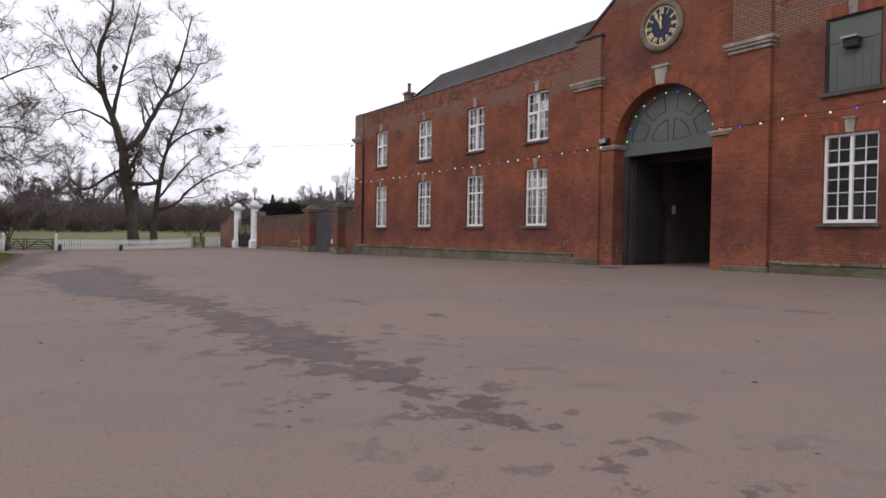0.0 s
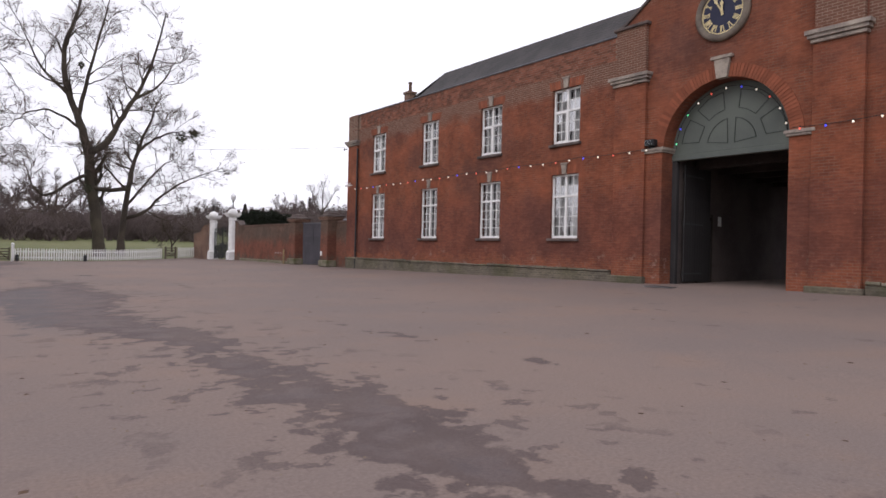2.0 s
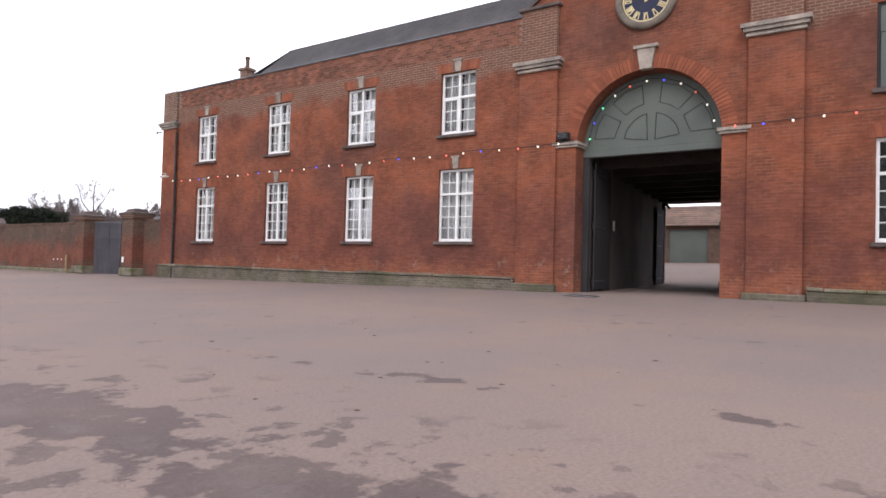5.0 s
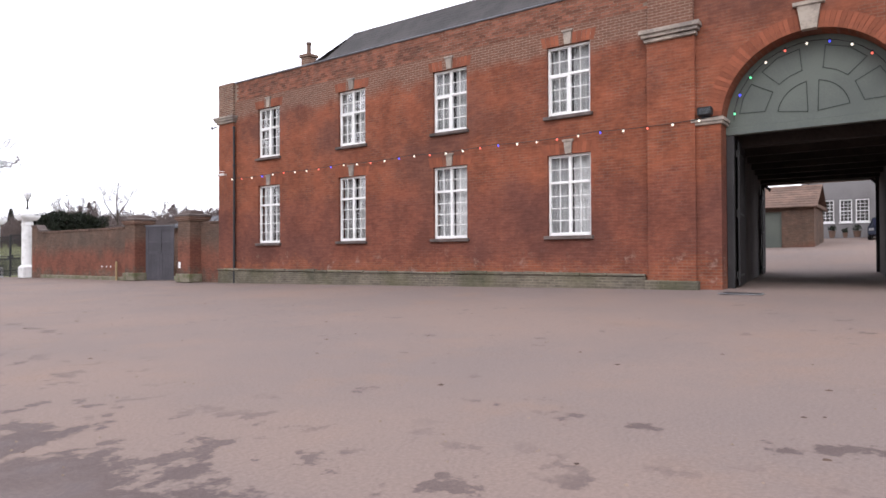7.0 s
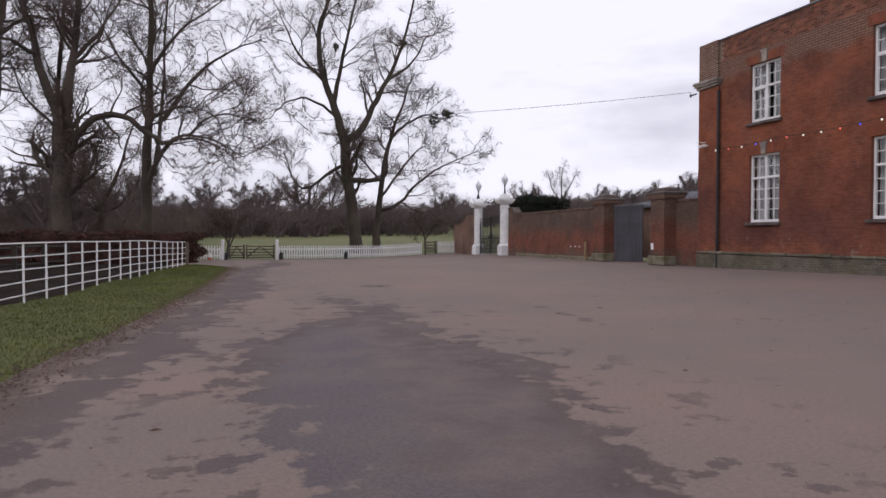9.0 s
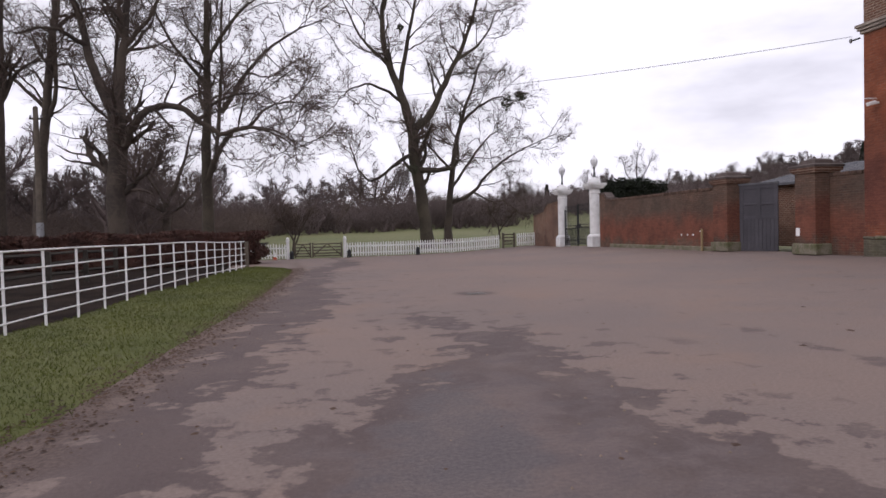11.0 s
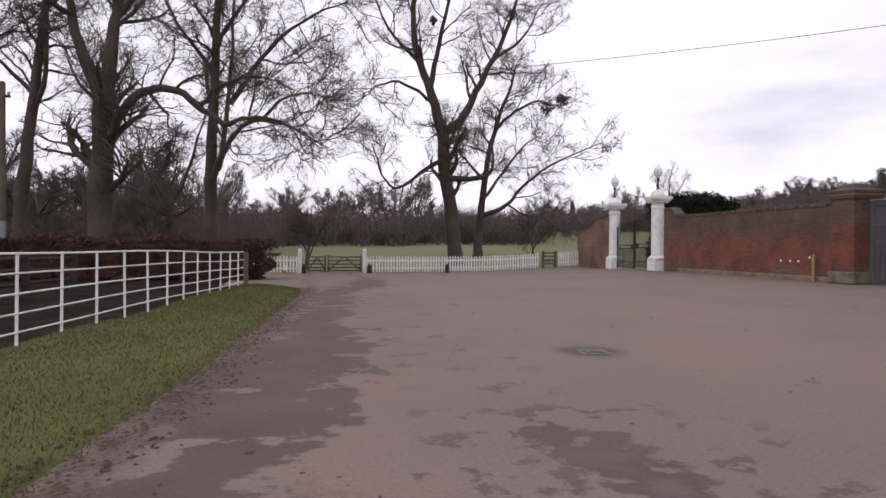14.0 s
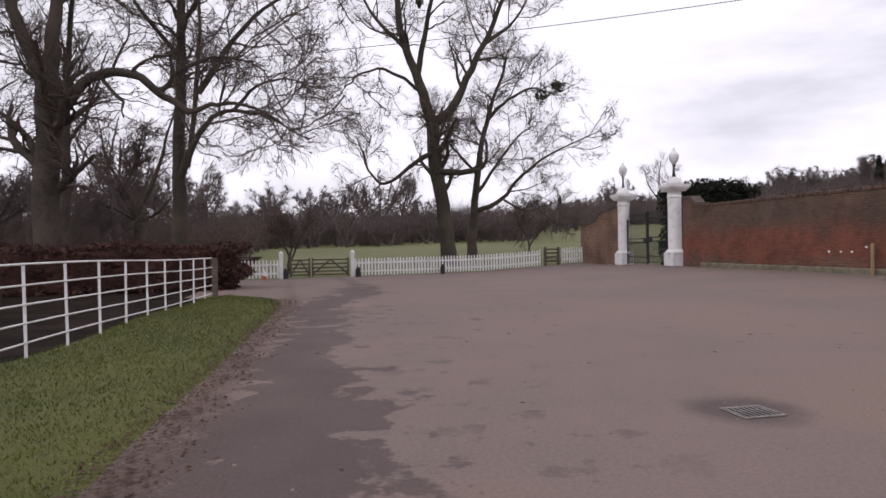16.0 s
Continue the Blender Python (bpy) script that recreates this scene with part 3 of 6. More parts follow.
soil = sheet("woodland_floor", np.linspace(-60, 0, 121), np.linspace(-30, 58, 177), SOIL, lambda x, y: -0.01 + 0.04 * np.sin(x * 1.3) * np.sin(y * 0.9) * np.clip(-0.8 + fence_x(y) - x, 0, 1), keep=lambda x, y: np.where(y < 42.4, x < fence_x(y) + 0.35, (x < -2.0) & (y < 57.6)))
tagged(soil, "dark bare earth and dead leaves under trees", "ground", kind="structure")
soil_b = sheet("woodland_floor_beyond", np.linspace(-60, -1.0, 41), np.linspace(57.2, 85, 29), SOIL, lambda x, y: 0.0 + 0.06 * np.sin(x * 1.1) * np.sin(y * 1.3), keep=lambda x, y: x < -3.0)
tagged(soil_b, "dark leaf-strewn ground beyond the drive", "ground", kind="structure")


# ---- stable block ----
XF = 16.9          # outer face of the front
YL, YR = 32.92, 0.0  # ends of the front
TOP = 8.3
AC, AR, AZ = 11.72, 1.85, 4.38   # arch: middle, radius, springing height
block = thing("stable_block", (0, 0, 0), "two-storey red brick stable block with arched carriage entrance and slate roof", "building")
LOW = [(y, y - 1.28, 1.79, 4.02) for y in (30.62, 26.24, 22.10, 18.14, 6.80)]
HIGH = [(y, y - 1.28, 5.09, 7.02) for y in (30.62, 26.24, 22.10, 18.14)] + [(6.80, 5.50, 5.06, 6.92)]


def pierced(y0, y1, z0, z1, holes, x0, x1, bm):
    """A wall slab in the plane of the front with rectangular holes through it."""
    us = sorted({y0, y1, *[v for q in holes for v in q[:2] if y0 <= v <= y1]})
    ws = sorted({z0, z1, *[v for q in holes for v in q[2:] if z0 <= v <= z1]})
    solid = {}
    for i in range(len(us) - 1):
        for j in range(len(ws) - 1):
            cy, cz = (us[i] + us[i + 1]) / 2, (ws[j] + ws[j + 1]) / 2
            solid[i, j] = not any(q[1] < cy < q[0] and q[2] < cz < q[3] for q in holes)
    vs = {}

    def vert(x, i, j):
        if (x, i, j) not in vs:
            vs[x, i, j] = bm.verts.new((x, us[i], ws[j]))
        return vs[x, i, j]
    for (i, j), s in solid.items():
        if not s:
            continue
        bm.faces.new([vert(x0, i, j), vert(x0, i, j + 1), vert(x0, i + 1, j + 1), vert(x0, i + 1, j)])
        bm.faces.new([vert(x1, i, j), vert(x1, i + 1, j), vert(x1, i + 1, j + 1), vert(x1, i, j + 1)])
        for di, dj, a, b in ((-1, 0, (i, j), (i, j + 1)), (1, 0, (i + 1, j + 1), (i + 1, j)), (0, -1, (i + 1, j), (i, j)), (0, 1, (i, j + 1), (i + 1, j + 1))):
            if not solid.get((i + di, j + dj), False):
                bm.faces.new([vert(x0, *a), vert(x1, *a), vert(x1, *b), vert(x0, *b)])
    return bm


PAR = 7.5   # the weathered parapet begins here
bm = pierced(15.3, YL, 0.0, PAR, LOW[:4] + HIGH[:4], XF, XF + 0.45, bmesh.new())
part("wall", bm, BRICK, block)
bm = pierced(YR, 8.13, 0.0, PAR, LOW[4:] + HIGH[4:], XF, XF + 0.45, bmesh.new())
part("wall", bm, BRICK, block)
for a, b in ((15.3, YL), (YR, 8.13)):
    part("parapet", box(XF + 0.008, XF + 0.42, a, b, PAR, TOP - 0.06), MORTAR, block, "weathered brown brick parapet with pale joints")
    part("coping", box(XF - 0.04, XF + 0.47, a, b, TOP - 0.06, TOP, bevel=0.012), LEAD, block, "grey lead-capped parapet edge")

# middle bay with the arch and its gable
def gable(y):
    d = abs(y - AC)
    return 8.38 + max(0.0, 3.45 - d) * 0.68


def arch_z(y):
    d = min(abs(y - AC), AR)
    return AZ + math.sqrt(max(0.0, AR * AR - d * d))


bm = bmesh.new()
cuts = [8.13 + 0.001, 8.6, 9.3] + [AC + AR * math.cos(math.pi * (1 - k / 28)) for k in range(29)] + [14.1, 14.7, 15.3 - 0.001]
front = [(bm.verts.new((XF, y, arch_z(y) if AC - AR - 1e-6 <= y <= AC + AR + 1e-6 else 0.0)), bm.verts.new((XF, y, gable(y)))) for y in cuts]
back = [(bm.verts.new((XF + 0.62, v.co.y, v.co.z)), bm.verts.new((XF + 0.62, w.co.y, w.co.z))) for v, w in front]
for k in range(len(cuts) - 1):
    y0, y1 = cuts[k], cuts[k + 1]
    inside = AC - AR - 1e-6 <= y0 and y1 <= AC + AR + 1e-6
    if not inside:
        lo = [bm.verts.new((x, y, 0.0)) for x in (XF, XF + 0.62) for y in (y0, y1)]
        bm.faces.new((lo[0], front[k][1], front[k + 1][1], lo[1]))
        bm.faces.new((lo[2], lo[3], back[k + 1][1], back[k][1]))
        bm.faces.new((front[k][1], back[k][1], back[k + 1][1], front[k + 1][1]))
    else:
        bm.faces.new((front[k][0], front[k][1], front[k + 1][1], front[k + 1][0]))
        bm.faces.new((back[k][0], back[k + 1][0], back[k + 1][1], back[k][1]))
        bm.faces.new((front[k][0], front[k + 1][0], back[k + 1][0], back[k][0]))
        bm.faces.new((front[k][1], back[k][1], back[k + 1][1], front[k + 1][1]))
for y in (AC - AR, AC + AR):
    q = [bm.verts.new(c) for c in ((XF, y, 0), (XF + 0.62, y, 0), (XF + 0.62, y, AZ), (XF, y, AZ))]
    bm.faces.new(q)
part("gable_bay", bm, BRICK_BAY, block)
for s in (-1, 1):
    pts = []
    for k in range(13):
        d = 3.58 - k * 3.58 / 12
        pts.append((AC + s * d, gable(AC + s * d)))
    outline = pts + [(y, z + 0.09) for y, z in reversed(pts)]
    part("raking_coping", prism(outline, XF - 0.07, XF + 0.66), STONE_DARK, block, "dark stone coping of the gable")

for y0, y1 in ((14.14, 15.30), (8.14, 9.30)):
    part("pilaster", box(XF - 0.13, XF + 0.01, y0, y1, 0.0, 6.56, bevel=0.006), BRICK, block)
    part("pilaster_top", box(XF - 0.13, XF + 0.012, y0 + 0.03, y1 - 0.03, 6.86, 8.34, bevel=0.006), BRICK, block)
    bm = box(XF - 0.20, XF + 0.014, y0 - 0.05, y1 + 0.05, 6.56, 6.65, bevel=0.015)
    box(XF - 0.25, XF + 0.014, y0 - 0.10, y1 + 0.10, 6.67, 6.76, bm)
    box(XF - 0.30, XF + 0.014, y0 - 0.15, y1 + 0.15, 6.76, 6.86, bm)
    box(XF - 0.15, XF + 0.014, y0 - 0.01, y1 + 0.01, 6.648, 6.672, bm)
    part("pilaster_cap", bm, STONE, block, "weathered moulded stone capital")
    part("pilaster_coping", box(XF - 0.2, XF + 0.5, y0 - 0.06, y1 + 0.06, 8.34, 8.43, bevel=0.015), STONE_DARK, block)
    part("pilaster_foot", box(XF - 0.22, XF + 0.013, y0 - 0.07, y1 + 0.07, 0.0, 0.62, bevel=0.02), PLINTH, block)
# slim strips beside the arch with moulded imposts
for y0, y1 in ((AC + AR + 0.002, 14.14), (9.30, AC - AR - 0.002)):
    part("arch_strip", box(XF - 0.05, XF + 0.02, y0, y1, 0.3, AZ - 0.02), BRICK, block)
    bm = box(XF - 0.12, XF + 0.6, y0 - 0.06, y1 + 0.06, AZ - 0.02, AZ + 0.05, bevel=0.01)
    box(XF - 0.16, XF + 0.6, y0 - 0.09, y1 + 0.09, AZ + 0.05, AZ + 0.13, bm)
    part("impost", bm, STONE, block, "moulded stone impost")
# corner strip
part("corner_strip", box(XF - 0.09, XF + 0.01, 32.04, YL + 0.09, 0.0, 6.68, bevel=0.006), BRICK, block)
part("corner_strip_top", box(XF - 0.09, XF + 0.012, 32.04, YL + 0.09, 6.95, TOP, bevel=0.006), BRICK_OLD, block)
bm = box(XF - 0.16, XF + 0.5, 31.98, YL + 0.16, 6.68, 6.78, bevel=0.015)
box(XF - 0.21, XF + 0.5, 31.93, YL + 0.21, 6.78, 6.87, bm)
box(XF - 0.25, XF + 0.5, 31.89, YL + 0.25, 6.87, 6.95, bm)
part("corner_cap", bm, STONE, block, "weathered moulded stone capital")
part("end_wall", box(XF + 0.452, 29.4, YL - 0.45, YL, 0.0, TOP), BRICK, block)
part("end_wall", box(XF + 0.452, 29.4, YR, YR + 0.45, 0.0, TOP), BRICK, block)
# plinth of rough stone and brick
for a, b in ((15.38, 32.02), (32.0, YL + 0.12), (YR, 8.06)):
    part("plinth", box(XF - 0.12, XF + 0.002, a, b, 0.0, 0.70, bevel=0.02), PLINTH, block, "rough weathered plinth with moss")
    y = a
    while y < b - 0.05:
        w = min(random.uniform(0.5, 1.1), b - y)
        z = 0.70 + random.uniform(-0.015, 0.015)
        part("ledge_stone", box(XF - 0.15 - random.uniform(0, 0.02), XF + 0.001, y + 0.008, y + w - 0.008, z, z + random.uniform(0.06, 0.1), bevel=0.02), MOSS if random.random() < 0.45 else PLINTH, block)
        y += w
part("back_wall", pierced(YR, YL, 0.0, TOP, [(14.85, 10.9, -1.0, 4.05)], 29.4, 29.85, bmesh.new()), BRICK_OLD, block)

# roof: steep slates behind the parapet, hipped and flared at the far end
roof_top, foot_x, crest_x = 9.93, XF + 0.42, XF + 2.1


def slope(y0, y1):
    """Overlapping slate courses, each a thin board of its own."""
    rows = 14
    for k in range(rows):
        u, w = k / rows, (k + 1) / rows
        xa, xb = foot_x + u * (crest_x - foot_x), foot_x + w * (crest_x - foot_x)
        za, zb = 8.15 + u ** 1.15 * (roof_top - 8.15), 8.15 + w ** 1.15 * (roof_top - 8.15)
        ea, eb = (y1 - 0.25 - 1.6 * t ** 0.6 if y1 > 20 else y1 for t in (u, w))
        bm = bmesh.new()
        a = [bm.verts.new(c) for c in ((xa - 0.012, y0, za + 0.004), (xa - 0.012, ea, za + 0.004), (xb, eb, zb + 0.012), (xb, y0, zb + 0.012))]
        c = [bm.verts.new(q.co - Vector((0, 0, 0.018))) for q in a]
        bm.faces.new(a)
        bm.faces.new(c[::-1])
        for i in range(4):
            j = (i + 1) % 4
            bm.faces.new((a[j], a[i], c[i], c[j]))
        part("slate_course", bm, SLATE, block, "dark slate roof")


slope(14.6, 29.3)
slope(YR, 9.1)
bm = bmesh.new()
for y0, y1 in ((YR + 0.2, 9.1), (14.6, 27.45)):
    box(crest_x, 29.3, y0, y1, roof_top - 0.25, roof_top, bm)
part("roof_flat", bm, LEAD, block)
bm = bmesh.new()
q = [bm.verts.new(c) for c in ((foot_x, 29.05, 8.15), (crest_x, 27.45, roof_top), (29.3, 27.45, roof_top), (29.3, 29.05, 8.15))]
bm.faces.new(q)
part("roof_hip", bm, SLATE, block)
part("roof_gutter_floor", box(XF + 0.42, 29.4, YR + 0.4, YL - 0.4, 7.85, 8.0), LEAD, block)
bm = bmesh.new()
for s in (-1, 1):
    q = [bm.verts.new(c) for c in ((XF + 0.6, AC, 10.65), (29, AC, 10.65), (29, AC + s * 3.4, 8.25), (XF + 0.6, AC + s * 3.4, 8.25))]
    bm.faces.new(q)
part("gable_roof", bm, SLATE, block, "dark slate roof")
bm = box(17.75, 18.15, 28.65, 29.1, 8.0, 9.05, bevel=0.02)
box(17.7, 18.2, 28.6, 29.15, 8.98, 9.08, bm)
part("chimney", bm, BRICK_OLD, block)
part("chimney_pot", lathe([(0.09, 9.05), (0.08, 9.48), (0.10, 9.5), (0.095, 9.58)], 12, at=(17.95, 28.87, 0)), TILE, block)

# voussoirs round the arch, thin rubbed bricks set fan-wise
n_v = 64
proto = None
for k in range(n_v):
    a = math.pi * (k + 0.5) / n_v
    if abs(a - math.pi / 2) < 0.11:
        continue
    mm = Matrix.Translation((XF, AC, AZ)) @ Matrix.Rotation(a - math.pi / 2, 4, "X")
    if proto is None:
        w0, w1 = math.pi * AR / n_v / 2 - 0.005, math.pi * (AR + 0.36) / n_v / 2 - 0.005
        bm = bmesh.new()
        v = [bm.verts.new(c) for x in (-0.016, 0.05) for c in ((x, -w0, AR + 0.002), (x, w0, AR + 0.002), (x, w1, AR + 0.36), (x, -w1, AR + 0.36))]
        for f in ((0, 1, 2, 3), (7, 6, 5, 4), (0, 4, 5, 1), (1, 5, 6, 2), (2, 6, 7, 3), (3, 7, 4, 0)):
            bm.faces.new([v[i] for i in f])
        proto = part("voussoir", bm, BRICK_RUB, block)
        proto.matrix_basis = mm
    else:
        again(proto, mm)
bm = prism([(AC + 0.15, 6.22), (AC + 0.23, 6.75), (AC - 0.23, 6.75), (AC - 0.15, 6.22)], XF - 0.09, XF + 0.1)
box(XF - 0.13, XF + 0.1, AC - 0.31, AC + 0.31, 6.75, 6.83, bm)
part("arch_keystone", bm, STONE, block, "pale stone keystone of the arch")

# green boarded tympanum
XT = XF + 0.50
bm = prism([(AC + (AR - 0.002) * math.cos(math.pi * k / 28), AZ + (AR - 0.002) * math.sin(math.pi * k / 28)) for k in range(29)] + [(AC - AR + 0.002, 4.18), (AC + AR - 0.002, 4.18)], XT, XT + 0.08)
tymp = part("tympanum", bm, GREEN, block, "sage green painted timber arch panel with sunk panels")


def ring_bar(y0, z0, y1, z1, w=0.018, depth=0.012):
    d = Vector((0, y1 - y0, z1 - z0))
    mm = Matrix.Translation((XT - depth / 2, (y0 + y1) / 2, (z0 + z1) / 2)) @ Matrix.Rotation(math.atan2(d.z, d.y), 4, "X")
    bm = box(-depth / 2, depth / 2, -d.length / 2 - w / 2, d.length / 2 + w / 2, -w / 2, w / 2)
    bmesh.ops.transform(bm, matrix=mm, verts=bm.verts[:])
    return bm


def polar(r, deg):
    return AC + r * math.cos(radians(deg)), AZ + 0.10 + r * math.sin(radians(deg))


for s in (1, -1):
    fans = [[polar(0.72, a) for a in range(8, 83, 9)] + [(AC + 0.1, AZ + 0.12)], [polar(1.0, 8), polar(1.55, 6), polar(1.55, 20), polar(1.52, 33), polar(1.0, 35)], [polar(1.0, 47), polar(1.5, 46), polar(1.53, 62), polar(1.5, 80), polar(1.0, 78), polar(1.0, 62)]]
    for pts in fans:
        pts = [(AC + s * (y - AC), z) for y, z in pts]
        bm = bmesh.new()
        for (a, b), (c, d) in zip(pts, pts[1:] + pts[:1]):
            tmp = ring_bar(a, b, c, d)
            me = bpy.data.meshes.new("tmp")
            tmp.to_mesh(me)
            tmp.free()
            bm.from_mesh(me)
            bpy.data.meshes.remove(me)
        # raised bars whose dark green paints the groove shade round each panel
        part("panel_moulding", bm, GREEN_SHADE, tymp)
part("transom_beam", box(XT - 0.06, XT + 0.12, AC - AR + 0.004, AC + AR - 0.004, 4.13, 4.31, bevel=0.01), GREEN, block, "sage green beam over the carriage opening")
part("jamb_post", box(XT - 0.03, XT + 0.12, AC + AR - 0.17, AC + AR - 0.003, 0.3, 4.13, bevel=0.01), DOOR, block)

# carriage passage
def quad(name, pts, material, label=""):
    bm = bmesh.new()
    bm.faces.new([bm.verts.new(p) for p in pts])
    return part(name, bm, material, block, label)


bm = bmesh.new()
for (xa, ya), (xb, yb), out in (((17.53, 13.45), (29.42, 14.85), 1), ((17.53, 9.9), (29.42, 10.9), -1)):
    v = [bm.verts.new(c) for c in ((xa, ya, 0), (xb, yb, 0), (xb, yb, 4.4), (xa, ya, 4.4), (xa, ya + 0.3 * out, 0), (xb, yb + 0.3 * out, 0), (xb, yb + 0.3 * out, 4.4), (xa, ya + 0.3 * out, 4.4))]
    for f in ((0, 1, 2, 3), (7, 6, 5, 4), (3, 2, 6, 7), (0, 3, 7, 4), (1, 5, 6, 2)):
        bm.faces.new([v[i] for i in f])
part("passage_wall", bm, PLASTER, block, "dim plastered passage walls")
bm = bmesh.new()
v = [bm.verts.new(c) for c in ((17.53, 9.6, 4.3), (29.4, 10.6, 4.3), (29.4, 15.15, 4.3), (17.53, 13.75, 4.3))]
bm.faces.new(v)
w = [bm.verts.new(c.co + Vector((0, 0, 0.25))) for c in v]
bm.faces.new(w[::-1])
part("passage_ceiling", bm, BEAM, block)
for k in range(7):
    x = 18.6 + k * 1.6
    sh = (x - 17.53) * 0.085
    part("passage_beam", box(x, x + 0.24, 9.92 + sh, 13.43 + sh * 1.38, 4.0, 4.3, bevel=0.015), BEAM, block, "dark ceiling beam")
inner = [box(29.30, 29.45, 14.72, 14.94, 0.4, 4.1), box(29.30, 29.45, 10.78, 11.0, 0.4, 4.1), box(29.28, 29.46, 10.8, 14.9, 4.05, 4.3)]
for bm in inner:
    part("inner_frame", bm, DOOR, block)
for y in (11.06, 14.66):
    for dz in (0,):
        mm = Matrix.Translation((29.32, y, 3.98)) @ Matrix.Rotation(radians(45), 4, "X")
        bm = box(-0.06, 0.06, -0.22, 0.22, -0.05, 0.05)
        bmesh.ops.transform(bm, matrix=mm, verts=bm.verts[:])
        part("corner_brace", bm, DOOR, block)


def plank_leaf(name, width, tall, label, hinge):
    """A boarded door leaf on ledges, lying along +x from its hinge."""
    leaf = thing(name, (0, 0, 0), label, "door")
    k = max(4, round(width / 0.16))
    w = width / k
    proto = part("plank", box(0.004, w - 0.004, -0.02, 0.02, 0, tall, bevel=0.004), DOOR, leaf)
    for i in range(1, k):
        again(proto, pose(i * w, 0, 0))
    for z in (0.25, tall * 0.5, tall - 0.3):
        part("ledge", box(0.02, width - 0.02, 0.021, 0.06, z - 0.09, z + 0.09, bevel=0.006), DOOR, leaf)
        part("strap_hinge", box(0.0, width * 0.7, -0.028, -0.0205, z - 0.025, z + 0.025), IRON, leaf, "black iron strap hinge")
    leaf.matrix_basis = hinge
    return leaf


plank_leaf("carriage_door", 1.75, 3.55, "dark grey boarded carriage door folded open inside the arch", pose(17.75, 13.37, 0.49, 0, 0, 6.6))
plank_leaf("carriage_door", 1.75, 3.55, "dark grey boarded carriage door folded open inside the arch", pose(17.75, 10.02, 0.49, 0, 0, 4.7))
plank_leaf("yard_door", 1.6, 3.2, "dark boarded door folded open at the inner archway", pose(27.4, 14.5, 0.52, 0, 0, 6.6))
lobby = thing("passage_door", (0, 0, 0), "dark flush service door in the passage wall", "door")
part("leaf", box(18.9, 19.75, -0.03, 0.02, 0.36, 2.45, bevel=0.006), DOOR, lobby)
part("architrave", box(18.8, 18.9, -0.05, 0.02, 0.36, 2.55, bevel=0.006), BEAM, lobby)
part("architrave", box(19.75, 19.85, -0.05, 0.02, 0.36, 2.55, bevel=0.006), BEAM, lobby)
part("lintel", box(18.8, 19.85, -0.05, 0.02, 2.552, 2.65, bevel=0.006), BEAM, lobby)
lobby.matrix_basis = Matrix.Translation((17.53, 13.44, 0)) @ Matrix.Rotation(math.atan2(1.40, 11.89), 4, "Z") @ Matrix.Translation((-17.53, 0, 0))
notice = lay("passage_notice", box(-0.13, 0.13, -0.012, 0.0, -0.16, 0.16, bevel=0.004), WHITE)
notice.matrix_basis = pose(20.45, 13.79, 2.45, 0, 0, 6.7)
tagged(notice, "small white notice board on the passage wall", "sign")


# ---- windows ----
def window(name, y0, y1, z0, z1, rows_top, rows_low, casement=False, mesh_pane=False):
    """White timber cross window, four panes wide, set back in the wall."""
    w, t = y0 - y1, z1 - z0
    x = XF + 0.10
    win = part(name, box(x, x + 0.09, y1, y1 + 0.065, z0, z1, bevel=0.006), WHITE, block, "white painted timber cross window with small panes")
    box(x, x + 0.09, y0 - 0.065, y0, z0, z1)
    part("jamb", box(x, x + 0.09, y0 - 0.065, y0, z0, z1, bevel=0.006), WHITE, win)
    part("head", box(x - 0.002, x + 0.088, y1 + 0.065, y0 - 0.065, z1 - 0.07, z1, bevel=0.006), WHITE, win)
    part("bottom_rail", box(x - 0.03, x + 0.088, y1 + 0.065, y0 - 0.065, z0, z0 + 0.09, bevel=0.01), WHITE, win)
    zt = z0 + 0.09 + (t - 0.16) * rows_low / (rows_low + rows_top)
    yc = (y0 + y1) / 2
    part("mullion", box(x - 0.012, x + 0.085, yc - 0.04, yc + 0.04, z0 + 0.09, z1 - 0.07, bevel=0.006), WHITE, win)
    part("transom", box(x - 0.014, x + 0.083, y1 + 0.065, y0 - 0.065, zt - 0.035, zt + 0.035, bevel=0.006), WHITE, win)
    for a, b in ((y1 + 0.065, yc - 0.04), (yc + 0.04, y0 - 0.065)):
        for lo, hi, rows in ((z0 + 0.09, zt - 0.035, rows_low), (zt + 0.035, z1 - 0.07, rows_top)):
            inset = 0.035 if casement and a > yc and rows == rows_low else 0.0
            if inset:
                for q in ((a, a + inset, lo, hi), (b - inset, b, lo, hi), (a + inset, b - inset, lo, lo + inset), (a + inset, b - inset, hi - inset, hi)):
                    part("casement_rail", box(x - 0.022, x + 0.06, *q, bevel=0.004), WHITE, win)
            a2, b2, lo2, hi2 = a + inset, b - inset, lo + inset, hi - inset
            mid = (a2 + b2) / 2
            part("glazing_bar", box(x + 0.02, x + 0.055, mid - 0.011, mid + 0.011, lo2, hi2), WHITE, win)
            for k in range(1, rows):
                zz = lo2 + (hi2 - lo2) * k / rows
                part("glazing_bar", box(x + 0.018, x + 0.053, a2, b2, zz - 0.011, zz + 0.011), WHITE, win)
            for k in range(rows):
                for p, q in ((a2, mid - 0.011), (mid + 0.011, b2)):
                    za, zb = lo2 + (hi2 - lo2) * k / rows, lo2 + (hi2 - lo2) * (k + 1) / rows
                    bm = bmesh.new()
                    tilt = random.uniform(-0.0005, 0.0005)
                    bm.faces.new([bm.verts.new(c) for c in ((x + 0.036 + tilt, p, za), (x + 0.036, p, zb), (x + 0.036 + tilt * 0.5, q, zb), (x + 0.036, q, za))])
                    pane = part("pane", bm, GLASS, win)
                    pane.visible_shadow = False
    return win


